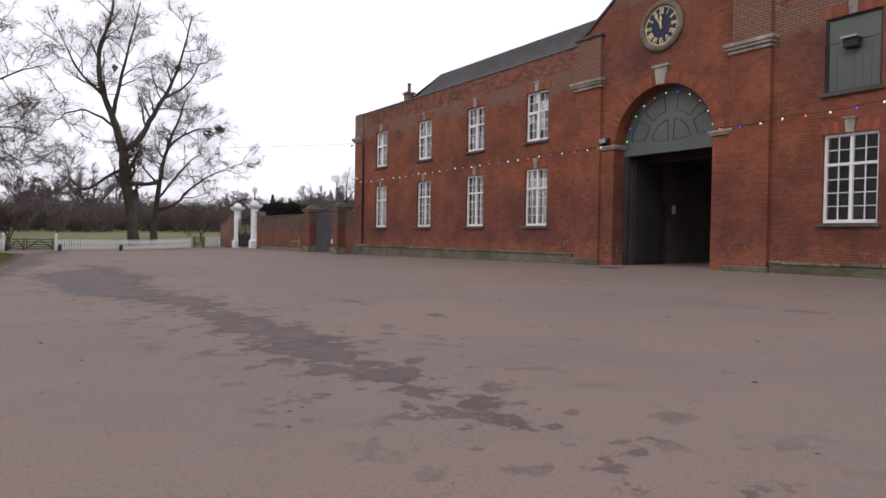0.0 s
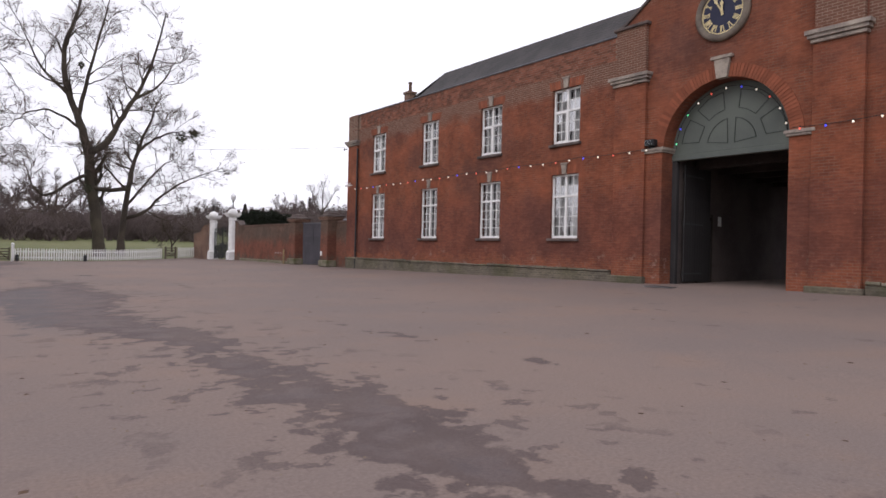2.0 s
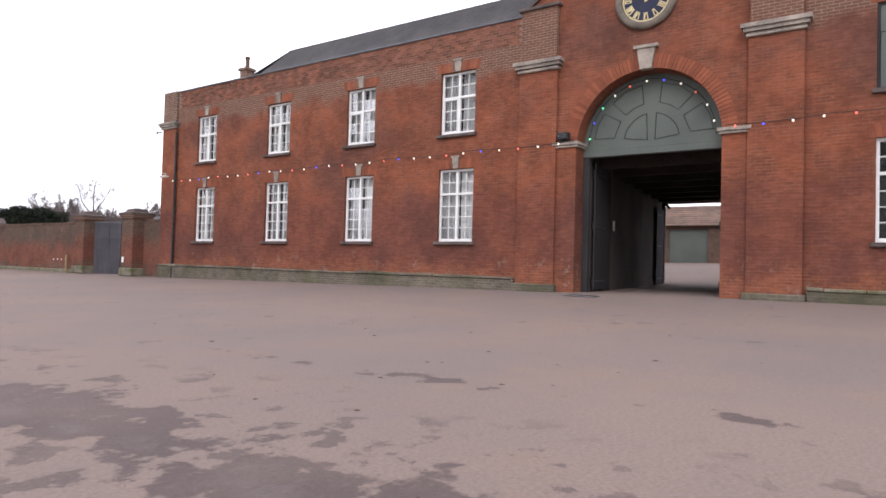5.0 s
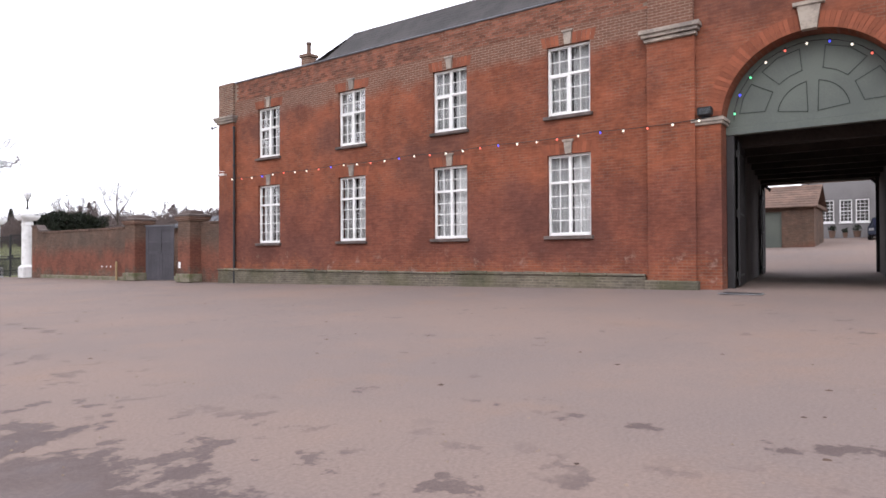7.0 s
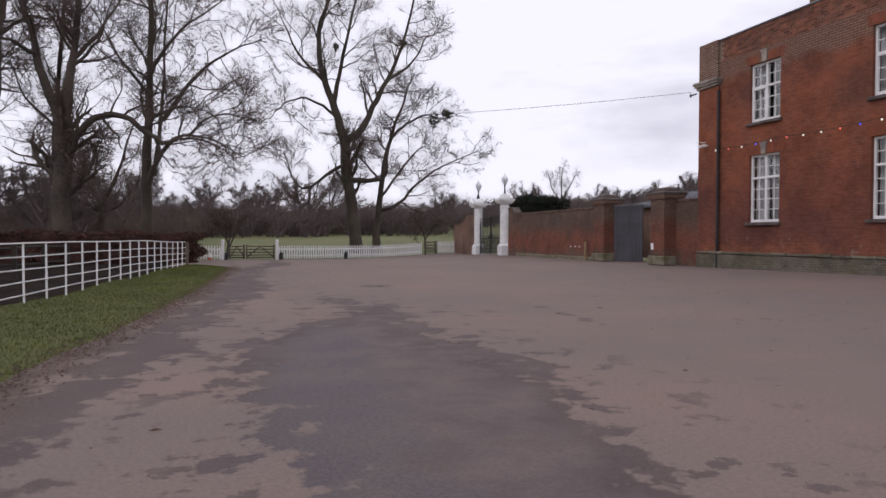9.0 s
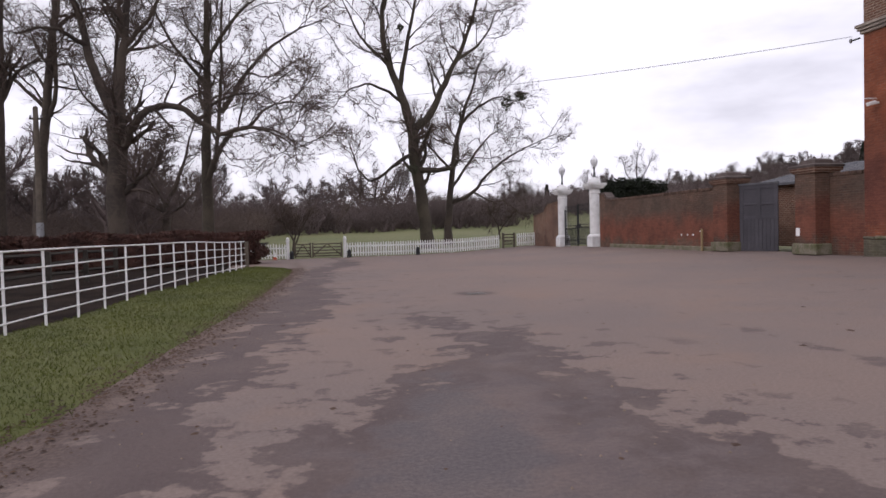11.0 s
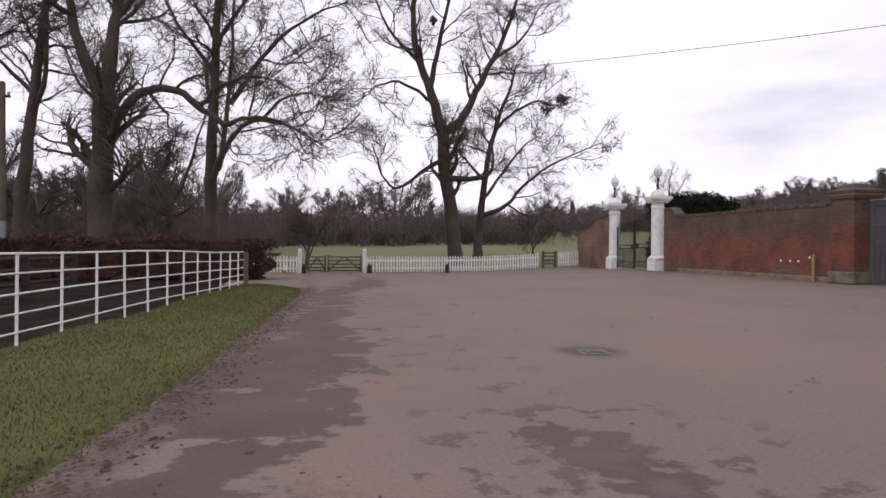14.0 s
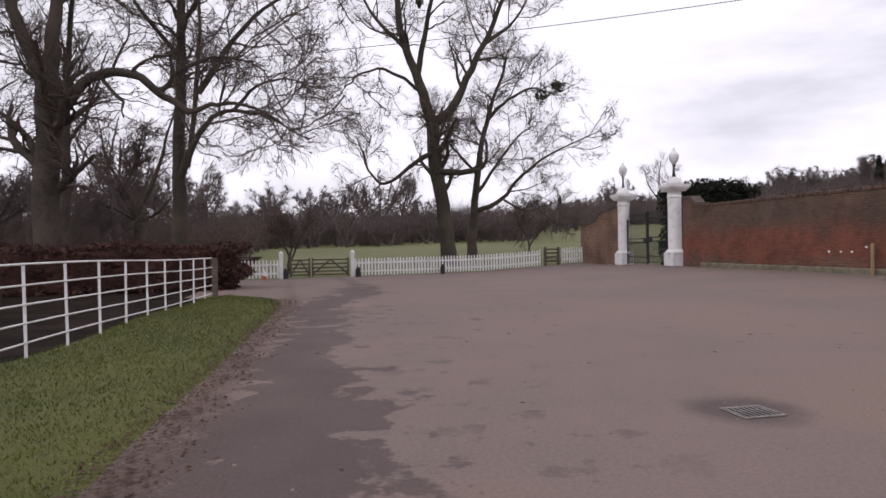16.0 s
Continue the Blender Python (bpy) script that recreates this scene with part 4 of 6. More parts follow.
def curtains(y0, y1, z0, z1, open_frac, seed):
    """A pair of net curtains hanging in folds behind the glass."""
    r = random.Random(seed)
    pair = thing("curtains", (XF + 0.30, (y0 + y1) / 2, z0), "pale net curtains drawn behind the panes", "curtain", "window curtains")
    w = y0 - y1
    for s in (-1, 1):
        span = w * (0.5 - open_frac / 2 * r.uniform(0.7, 1.3))
        bm = bmesh.new()
        top, bot = [], []
        ph = r.uniform(0, 6)
        for k in range(41):
            u = k / 40
            yy = s * (w / 2 - u * span)
            xx = 0.035 * math.sin(u * 30 + ph) + 0.015 * math.sin(u * 71 + ph)
            top.append(bm.verts.new((xx * 0.6, yy, z1 - z0)))
            bot.append(bm.verts.new((xx + 0.01, yy * 1.0, 0.0)))
        for k in range(40):
            bm.faces.new((bot[k], bot[k + 1], top[k + 1], top[k]))
        part("curtain", bm, CURTAIN, pair, smooth=True)
    return pair


for k, (y0, y1, z0, z1) in enumerate(LOW):
    window("window", y0, y1, z0, z1, 2, 4)
    if k < 4:
        curtains(y0, y1, z0, z1, (0.06, 0.08, 0.05, 0.04)[k], k)
for k, (y0, y1, z0, z1) in enumerate(HIGH[:4]):
    window("window", y0, y1, z0, z1, 2, 3, casement=True)
    curtains(y0, y1, z0, z1, (0.07, 0.06, 0.08, 0.05)[k], 20 + k)
for k, (y0, y1, z0, z1) in enumerate(LOW + HIGH):
    up = z0 > 4
    part("sill", box(XF - 0.10, XF + 0.098, y1 - 0.08, y0 + 0.08, z0 - 0.10, z0 - 0.003, bevel=0.012), STONE_DARK, block, "dark stone window sill")
    yc = (y0 + y1) / 2
    bm = prism([(yc - 0.085, z1 + 0.003), (yc + 0.085, z1 + 0.003), (yc + 0.12, z1 + 0.34), (yc - 0.12, z1 + 0.34)], XF - 0.045, XF + 0.05)
    box(XF - 0.07, XF + 0.05, yc - 0.155, yc + 0.155, z1 + 0.34, z1 + 0.39, bm)
    part("keystone", bm, STONE, block, "pale stone keystone")
    m_v = 12
    for i in range(m_v):
        u = y1 - 0.12 + (i + 0.5) * (y0 - y1 + 0.24) / m_v
        if abs(u - yc) > 0.19:
            ln = (u - yc) * 0.28
            wv = (y0 - y1 + 0.24) / m_v / 2 - 0.006
            bm = prism([(u - wv, z1 + 0.004), (u + wv, z1 + 0.004), (u + wv + ln * 0.32, z1 + 0.30), (u - wv + ln * 0.32, z1 + 0.30)], XF - 0.006, XF + 0.03)
            part("lintel_brick", bm, BRICK_RUB, block)
# shallow rooms behind; their dark wall colour stands in for unlit depth
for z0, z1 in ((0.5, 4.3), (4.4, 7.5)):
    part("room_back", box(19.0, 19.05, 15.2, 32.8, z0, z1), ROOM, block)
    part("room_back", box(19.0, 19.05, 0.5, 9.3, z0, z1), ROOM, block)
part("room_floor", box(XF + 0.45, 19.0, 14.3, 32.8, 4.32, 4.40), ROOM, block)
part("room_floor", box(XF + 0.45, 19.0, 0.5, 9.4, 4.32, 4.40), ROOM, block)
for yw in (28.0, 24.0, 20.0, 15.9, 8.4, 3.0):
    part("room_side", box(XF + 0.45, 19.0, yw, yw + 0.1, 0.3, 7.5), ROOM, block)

# boarded loft hatch
y0, y1, z0, z1 = HIGH[4]
hatch = thing("loft_hatch", (XF + 0.08, (y0 + y1) / 2, z0), "sage green boarded loft hatch with dark frame and bracket", "hatch")
w, t = y0 - y1, z1 - z0
proto = part("board", box(0, 0.05, -w / 2 + 0.06, -w / 2 + 0.06 + (w - 0.12) / 6 - 0.004, 0.04, t * 0.66, bevel=0.004), GREEN, hatch)
for k in range(1, 6):
    again(proto, pose(0, k * (w - 0.12) / 6, 0))
part("upper_panel", box(-0.008, 0.05, -w / 2 + 0.06, w / 2 - 0.06, t * 0.665, t - 0.05, bevel=0.004), GREEN, hatch)
for q in ((-w / 2, -w / 2 + 0.055, 0, t), (w / 2 - 0.055, w / 2, 0, t), (-w / 2 + 0.055, w / 2 - 0.055, t - 0.05, t), (-w / 2 + 0.055, w / 2 - 0.055, 0, 0.04)):
    part("frame", box(-0.03, 0.06, *q, bevel=0.005), DOOR, hatch)
bm = box(-0.34, 0.0, -0.19, 0.19, t * 0.66, t * 0.69, bevel=0.004)
part("bracket_shelf", bm, STEEL, hatch)
part("bracket_box", box(-0.26, 0.0, -0.16, 0.16, t * 0.55, t * 0.66, bevel=0.01), DOOR, hatch)


# ---- clock ----
clock = thing("turret_clock", (XF, AC + 0.03, 8.05), "round stone-rimmed clock with blue-black dial and gilt numerals", "clock")
bm = lathe([(0.62, 0.0), (0.62, 0.10), (0.66, 0.13), (0.74, 0.13), (0.80, 0.08), (0.80, 0.0)], 48)
bmesh.ops.transform(bm, matrix=Matrix.Rotation(radians(-90), 4, "Y"), verts=bm.verts[:])
part("rim", bm, STONE_MID, clock, "weathered stone rim", smooth=True)
bm = lathe([(0.615, 0.0), (0.615, 0.05)], 48)
bmesh.ops.transform(bm, matrix=Matrix.Rotation(radians(-90), 4, "Y"), verts=bm.verts[:])
part("dial", bm, DIAL, clock)


def ring(r0, r1, x0, x1, name, parent):
    bm = bmesh.new()
    k = 64
    v = [[bm.verts.new((x, r * math.cos(2 * math.pi * i / k), r * math.sin(2 * math.pi * i / k))) for i in range(k)] for x, r in ((x1, r0), (x0, r0), (x0, r1), (x1, r1))]
    for a, b in zip(v, v[1:]):
        for i in range(k):
            j = (i + 1) % k
            bm.faces.new((a[i], a[j], b[j], b[i]))
    return part(name, bm, GOLD, parent)


ring(0.572, 0.592, -0.062, -0.05, "outer_ring", clock)
ring(0.598, 0.606, -0.062, -0.05, "minute_ring", clock)
STROKES = {"I": [(0, 0, 0)], "V": [(-0.03, 0, 0.22), (0.03, 0, -0.22)], "X": [(0, 0, 0.32), (0, 0, -0.32)]}
NUMERALS = ["XII", "I", "II", "III", "IIII", "V", "VI", "VII", "VIII", "IX", "X", "XI"]
for k, word in enumerate(NUMERALS):
    bm = bmesh.new()
    adv = {"I": 0.034, "V": 0.078, "X": 0.082}
    total = sum(adv[c] for c in word)
    u = -total / 2
    for c in word:
        mid = u + adv[c] / 2
        for off, _, lean in STROKES[c]:
            n0 = len(bm.verts)
            tmp = box(-0.012, 0, -0.011, 0.011, -0.085, 0.085)
            bmesh.ops.transform(tmp, matrix=Matrix.Translation((-0.05, mid + off, 0)) @ Matrix.Rotation(lean, 4, "X"), verts=tmp.verts[:])
            me = bpy.data.meshes.new("tmp")
            tmp.to_mesh(me)
            tmp.free()
            bm.from_mesh(me)
            bpy.data.meshes.remove(me)
        u += adv[c]
    for z in (-0.085, 0.085):
        box(-0.063, -0.05, -total / 2, total / 2, z - 0.004, z + 0.004, bm)
    # seen from -x the dial's right-hand side is -y
    bmesh.ops.transform(bm, matrix=Matrix.Rotation(radians(30 * k), 4, "X") @ Matrix.Translation((0, 0, 0.465)) @ Matrix.Diagonal((1, -1, 1, 1)), verts=bm.verts[:])
    part("numeral", bm, GOLD, clock)
for deg, ln, wd in ((330, 0.50, 0.035), (358, 0.34, 0.055)):
    bm = prism([(-wd / 2, -0.1), (wd / 2, -0.1), (wd * 0.5, ln * 0.55), (wd * 1.1, ln * 0.66), (0, ln), (-wd * 1.1, ln * 0.66), (-wd * 0.5, ln * 0.55)], -0.09, -0.08)
    bmesh.ops.transform(bm, matrix=Matrix.Rotation(radians(deg), 4, "X"), verts=bm.verts[:])
    part("pointer", bm, GOLD, clock)
bm = lathe([(0.035, 0.0), (0.035, 0.1), (0.02, 0.11)], 14)
bmesh.ops.transform(bm, matrix=Matrix.Rotation(radians(-90), 4, "Y"), verts=bm.verts[:])
part("boss", bm, GOLD, clock)

# ---- festoon lights ----
festoon = thing("festoon_lights", (XF - 0.17, 23.0, 4.4), "black cable of small coloured bulbs strung along the front", "string lights")
bulb_bm = lathe([(0.006, 0.0), (0.021, -0.01), (0.027, -0.028), (0.023, -0.047), (0.011, -0.06)], 10)
cap_bm = lathe([(0.018, 0.0), (0.018, 0.035), (0.008, 0.04)], 8)
bulb_me = []
for mt in BULBS:
    me = bpy.data.meshes.new("bulb")
    bulb_bm.to_mesh(me)
    me.materials.append(mt)
    for p in me.polygons:
        p.use_smooth = True
    bulb_me.append(me)
cap_me = bpy.data.meshes.new("lamp_holder")
cap_bm.to_mesh(cap_me)
cap_me.materials.append(CABLE)
runs = []


def hang(ya, yb, za, zb, sag, hooks):
    """Points of a cable over the hooks with a little sag between them."""
    pts = []
    for k in range(hooks):
        for i in range(8):
            u = (k + i / 8) / hooks
            pts.append((0.0, ya + u * (yb - ya), za + u * (zb - za) - sag * 4 * (i / 8) * (1 - i / 8)))
    pts.append((0.0, yb, zb))
    return pts


runs.append(hang(32.2, 13.6, 4.42, 4.52, 0.05, 6))
runs.append([(0.52, AC + 1.64 * math.cos(math.pi * k / 20), 4.46 + 1.6 * math.sin(math.pi * k / 20)) for k in range(21)])
runs.append(hang(9.75, 1.0, 4.56, 4.74, 0.04, 4))
bulb_no = 0
for r, pts in enumerate(runs):
    loc = [(x, y - 23.0, z - 4.4) for x, y, z in pts]
    tube_mesh("cable", [(loc, [0.009] * len(loc), 5)], CABLE, festoon)
    gap, acc = (0.62, 0.45, 0.60)[r], 0.2
    for p, q in zip(loc, loc[1:]):
        p, q = Vector(p), Vector(q)
        ln = (q - p).length
        while acc < ln:
            at = p.lerp(q, acc / ln) + Vector((-0.012, 0, -0.01))
            for me, nm in ((cap_me, "lamp_holder"), (bulb_me[(0, 1, 0, 2, 0, 1, 0, 0, 1 if r != 1 else 3, 2, 3 if r == 1 else 0)[bulb_no % 11]], "bulb")):
                o = new(nm, me)
                o.parent = festoon
                o.location = at
            acc += gap
            bulb_no += 1
        acc -= ln

# floodlight on the impost, and a small camera on the corner
flood = thing("floodlight", (XF - 0.10, 13.9, 4.51), "black floodlight standing on the arch impost", "lamp")
part("bracket", box(-0.02, 0.02, -0.1, 0.1, 0, 0.06), IRON, flood)
bm = box(-0.16, 0.06, -0.16, 0.16, 0.05, 0.25, bevel=0.02)
part("housing", bm, IRON, flood)
part("lens", box(-0.168, -0.161, -0.13, 0.13, 0.075, 0.225), GLASS, flood)
cctv = thing("security_camera", (XF - 0.10, 32.5, 4.6), "white wall-mounted security camera on the corner", "camera")
part("arm", box(-0.16, 0.01, -0.02, 0.02, -0.03, 0.03, bevel=0.006), WHITE, cctv)
bm = box(-0.40, -0.10, -0.05, 0.05, -0.02, 0.09, bevel=0.015)
bmesh.ops.transform(bm, matrix=Matrix.Rotation(radians(-14), 4, "Y"), verts=bm.verts[:])
part("casing", bm, WHITE, cctv)
part("hood", box(-0.44, -0.12, -0.06, 0.06, 0.10, 0.115), WHITE, cctv)
pipe = thing("downpipe", (XF - 0.11, 31.97, 0.2), "dark iron downpipe beside the corner strip", "pipe")
part("pipe", lathe([(0.045, 0.0), (0.045, 6.3)], 10), IRON, pipe)
for z in (0.9, 2.8, 4.7, 6.2):
    part("collar", lathe([(0.06, z), (0.06, z + 0.07)], 10), IRON, pipe)
arm = thing("wall_bracket", (XF - 0.1, YL + 0.2, 6.6), "small iron cable bracket on the corner", "bracket")
part("rod", box(-0.02, 0.02, 0.0, 0.35, -0.02, 0.02), IRON, arm)
part("insulator", lathe([(0.03, -0.06), (0.05, 0.0), (0.03, 0.07)], 10, at=(0, 0.33, 0)), STEEL, arm)

# ---- yard beyond the arch ----
house = thing("grey_house", (0, -3.7, -0.06), "grey rendered house with white windows across the inner yard", "house")
HB = 2.45
part("wall", pierced(9.0, 20.2, HB - 0.6, HB + 9.5, [(18.98, 18.15, 3.62, 5.25), (17.82, 17.05, 3.62, 5.25), (16.84, 16.02, 3.62, 5.25)], 55.0, 55.4, bmesh.new()), GREY_WALL, house)
part("side_wall", box(55.4, 62, 19.8, 20.2, HB - 0.6, HB + 9.5), GREY_WALL, house)
part("roof", prism([(8.7, HB + 9.5), (20.5, HB + 9.5), (20.5, HB + 9.8), (8.7, HB + 9.8)], 54.7, 62.3), SLATE, house)
for y0, y1 in ((18.98, 18.15), (17.82, 17.05), (16.84, 16.02)):
    wf = part("window", box(55.06, 55.14, y1, y1 + 0.07, 3.62, 5.25), WHITE, house, "white sash window")
    for q in ((y0 - 0.07, y0, 3.62, 5.25), (y1 + 0.07, y0 - 0.07, 3.62, 3.72), (y1 + 0.07, y0 - 0.07, 5.17, 5.25), (y1 + 0.07, y0 - 0.07, 4.40, 4.46)):
        part("sash_rail", box(55.05, 55.13, *q), WHITE, wf)
    for k in (1, 2):
        yy = y1 + (y0 - y1) * k / 3
        part("glazing_bar", box(55.07, 55.11, yy - 0.015, yy + 0.015, 3.72, 5.17), WHITE, wf)
    for zz in (3.95, 4.18, 4.7, 4.93):
        part("glazing_bar", box(55.072, 55.112, y1 + 0.07, y0 - 0.07, zz - 0.015, zz + 0.015), WHITE, wf)
    part("pane", box(55.10, 55.105, y1 + 0.07, y0 - 0.07, 3.7, 5.2), GLASS, wf)
    part("sill", box(54.93, 55.1, y1 - 0.05, y0 + 0.05, 3.54, 3.62), WHITE, wf)
# single dark sheet painting the unlit inside of the house
part("room", box(56.5, 56.6, 15, 20, 2, 6), ROOM, house)
part("downpipe", lathe([(0.06, HB - 0.3), (0.06, HB + 9)], 8, at=(54.9, 19.75, 0)), IRON, house)
shed = thing("brick_outbuilding", (0, -3.5, 0), "low brick outbuilding with clay tile roof in the inner yard", "outbuilding")
part("wall", pierced(18.15, 26, 1.4, 4.2, [(22.4, 19.9, 1.2, 3.9)], 45.0, 45.3, bmesh.new()), BRICK_WALL, shed)
part("side_wall", box(45.3, 50, 18.15, 18.45, 1.4, 4.2), BRICK_WALL, shed)
part("garage_door", box(45.12, 45.18, 19.9, 22.4, 1.6, 3.9), GREEN, shed, "pale green boarded garage door")
for k in range(9):
    xa, xb = 44.7 + k * 0.33, 44.7 + (k + 1) * 0.33
    za, zb = 4.12 + k * 0.17, 4.12 + (k + 1) * 0.17
    bm = box(xa, xb + 0.04, 17.95, 26.2, za, za + 0.05)
    for v in bm.verts:
        if v.co.x > xb:
            v.co.z += zb - za
    part("tile_course", bm, TILE, shed, "brown clay tile roof")
bm = bmesh.new()
bm.faces.new([bm.verts.new(c) for c in ((47.67, 17.95, 5.67), (47.67, 26.2, 5.67), (50.6, 26.2, 4.1), (50.6, 17.95, 4.1))])
part("roof_back", bm, TILE, shed)
part("gable_end", prism([(0, 0)] * 0 or [(17.96, 4.1), (18.2, 4.1), (18.2, 4.3), (17.96, 4.3)], 45, 50.3), BRICK_WALL, shed)
pots = [(53.9, 14.5, 0.22, 0.5), (53.9, 13.0, 0.25, 0.45), (53.8, 13.7, 0.16, 0.36)]
for x, y, r, t in pots:
    pot = thing("plant_pot", (x, y, h(x, y)), "dark plant pot with a low shrub against the grey house", "plant pot", "pots by the house")
    part("pot", lathe([(r * 0.7, 0), (r, t), (r * 1.08, t), (r * 1.05, t - 0.04)], 12), TILE, pot)
    lv = rng.normal(0, 1, (160, 3))
    lv /= np.linalg.norm(lv, axis=1, keepdims=True)
    c = lv * r * rng.uniform(0.5, 1.2, (160, 1)) + np.array([0, 0, t + r * 0.7])
    d1, d2 = rng.normal(0, 0.05, (160, 3)), rng.normal(0, 0.05, (160, 3))
    soup("leaves", np.stack([c - d1, c + d1, c + d2], 1).reshape(-1, 3), np.arange(480).reshape(-1, 3), YEW, pot)
car = thing("parked_car", (50.5, 11.4, h(50.5, 11.4)), "dark blue parked hatchback in the inner yard", "car")
bm = prism([(-0.82, 0.28), (0.82, 0.28), (0.86, 0.55), (0.84, 0.85), (0.78, 0.92), (0.62, 1.40), (0.55, 1.46), (-0.55, 1.46), (-0.62, 1.40), (-0.78, 0.92), (-0.84, 0.85), (-0.86, 0.55)], 0.25, 3.4)
for v in bm.verts:
    if v.co.z > 1.0:
        v.co.x = 0.55 + (v.co.x - 0.25) * 0.72
part("body", bm, CAR, car)
bm = prism([(-0.80, 0.3), (0.80, 0.3), (0.82, 0.6), (0.74, 0.88), (-0.74, 0.88), (-0.82, 0.6)], -0.35, 0.26)
part("bonnet", bm, CAR, car)
part("windscreen", box(0.30, 0.40, -0.55, 0.55, 0.95, 1.36), DIAL, car)
part("bumper", box(-0.42, -0.33, -0.8, 0.8, 0.3, 0.5, bevel=0.03), CAR, car)
part("number_plate", box(-0.435, -0.421, -0.26, 0.26, 0.36, 0.47), WHITE, car)
for s in (-1, 1):
    part("headlight", box(-0.38, -0.34, s * 0.62 - 0.14, s * 0.62 + 0.14, 0.58, 0.74, bevel=0.015), STEEL, car)
    for x in (0.35, 2.75):
        bm = lathe([(0.18, -0.1), (0.31, -0.1), (0.31, 0.1), (0.18, 0.1)], 18)
        bmesh.ops.transform(bm, matrix=Matrix.Translation((x, s * 0.74, 0.31)) @ Matrix.Rotation(radians(90), 4, "X"), verts=bm.verts[:])
        wheel = part("wheel", bm, RUBBER, car)
        bm = lathe([(0.02, -0.105), (0.19, -0.105), (0.19, 0.105), (0.02, 0.105)], 12)
        bmesh.ops.transform(bm, matrix=Matrix.Translation((x, s * 0.74, 0.31)) @ Matrix.Rotation(radians(90), 4, "X"), verts=bm.verts[:])
        part("rim", bm, STEEL, wheel)

# ---- garden wall, piers and yard gate ----
def pier(name, x, y, size, top, label):
    p = thing(name, (x, y, 0.2), label, "pier", "yard gate piers")
    s = size / 2
    t = top - 0.2
    part("shaft", box(-s, s, -s, s, 0, t - 0.32, bevel=0.008), BRICK_WALL, p)
    bm = box(-s - 0.05, s + 0.05, -s - 0.05, s + 0.05, t - 0.32, t - 0.25)
    box(-s - 0.10, s + 0.10, -s - 0.10, s + 0.10, t - 0.25, t - 0.14, bm)
    part("oversailing_course", bm, BRICK_OLD, p)
    bm = bmesh.new()
    lo = [bm.verts.new((a * (s + 0.13), b * (s + 0.13), t - 0.14)) for a, b in ((-1, -1), (1, -1), (1, 1), (-1, 1))]
    m1 = [bm.verts.new((v.co.x, v.co.y, t - 0.07)) for v in lo]
    m2 = [bm.verts.new((v.co.x * 0.62, v.co.y * 0.62, t - 0.02)) for v in lo]
    hi = [bm.verts.new((v.co.x * 0.56, v.co.y * 0.56, t + 0.10)) for v in lo]
    tp = [bm.verts.new((v.co.x * 0.2, v.co.y * 0.2, t + 0.16)) for v in lo]
    for a, b in ((lo, m1), (m1, m2), (m2, hi), (hi, tp)):
        for i in range(4):
            j = (i + 1) % 4
            bm.faces.new((a[i], a[j], b[j], b[i]))
    bm.faces.new(lo[::-1])
    bm.faces.new(tp)
    part("cap", bm, STONE_DARK, p, "stepped dark stone cap")
    part("foot", box(-s - 0.08, s + 0.08, -s - 0.08, s + 0.08, 0, 0.36, bevel=0.03), MOSS, p)
    return p


pier("gate_pier", 16.85, 34.88, 0.86, 3.12, "square red brick pier with stepped stone cap by the stable corner")
pier("gate_pier", 16.85, 39.2, 0.86, 3.1, "square red brick pier with stepped stone cap at the garden wall")
tagged(lay("pier_notice", box(16.405, 16.415, 35.1, 35.26, 0.80, 1.06), WHITE), "small white notice fixed to the brick pier", "sign")


def brick_run(name, y0, y1, z1, x0, x1, label):
    w = thing(name, (0, 0, 0), label, "wall")
    part("brickwork", box(x0, x1, y0, y1, 0.0, z1), BRICK_WALL, w)
    k = max(1, round((y1 - y0) / 0.115))
    st = (y1 - y0) / k
    proto = part("coping_brick", box(x0 - 0.03, x1 + 0.03, 0.005, st - 0.005, z1, z1 + 0.11, bevel=0.012), BRICK_COPING, w)
    proto.matrix_basis = pose(0, y0, 0)
    for i in range(1, k):
        again(proto, pose(random.uniform(-0.006, 0.006), y0 + i * st, random.uniform(-0.008, 0.004), random.uniform(-1.5, 1.5)))
    return w


run = brick_run("garden_wall", 39.64, 48.6, 2.60, 16.62, 16.98, "weathered red brick garden wall with brick-on-edge coping")
part("foot", box(16.5, 16.62, 39.7, 48.55, 0.0, 0.36, bevel=0.03), MOSS, run)
part("pier_rise", prism([(48.60, 0.0), (49.90, 0.0), (49.90, 3.02), (49.30, 3.02), (49.17, 2.9), (48.95, 2.74), (48.60, 2.70)], 16.62, 16.98), BRICK_WALL, run)
part("rise_coping", prism([(48.60, 2.702), (48.95, 2.742), (49.17, 2.902), (49.30, 3.022), (49.90, 3.022), (49.90, 3.1), (49.25, 3.1), (49.10, 2.98), (48.91, 2.82), (48.60, 2.80)], 16.57, 17.03), STONE_DARK, run)
brick_run("short_wall", 33.06, 34.44, 2.66, 16.95, 17.25, "short brick wall linking stable corner and pier")
wing = thing("wing_wall", (0, 0, 0), "brown brick wing wall with curved top beside the white gate", "wall")
pr = [(55.45, -0.2), (59.9, -0.2), (59.9, 2.18), (58.6, 2.24), (58.0, 2.38), (57.6, 2.68), (57.3, 2.8), (55.45, 2.98)]
part("brickwork", prism(pr, 16.5, 16.85), BRICK_OLD, wing)
part("coping", prism([(y, z + 0.002) for y, z in pr[2:]] + [(y, z + 0.09) for y, z in reversed(pr[2:])], 16.45, 16.9), STONE_DARK, wing)

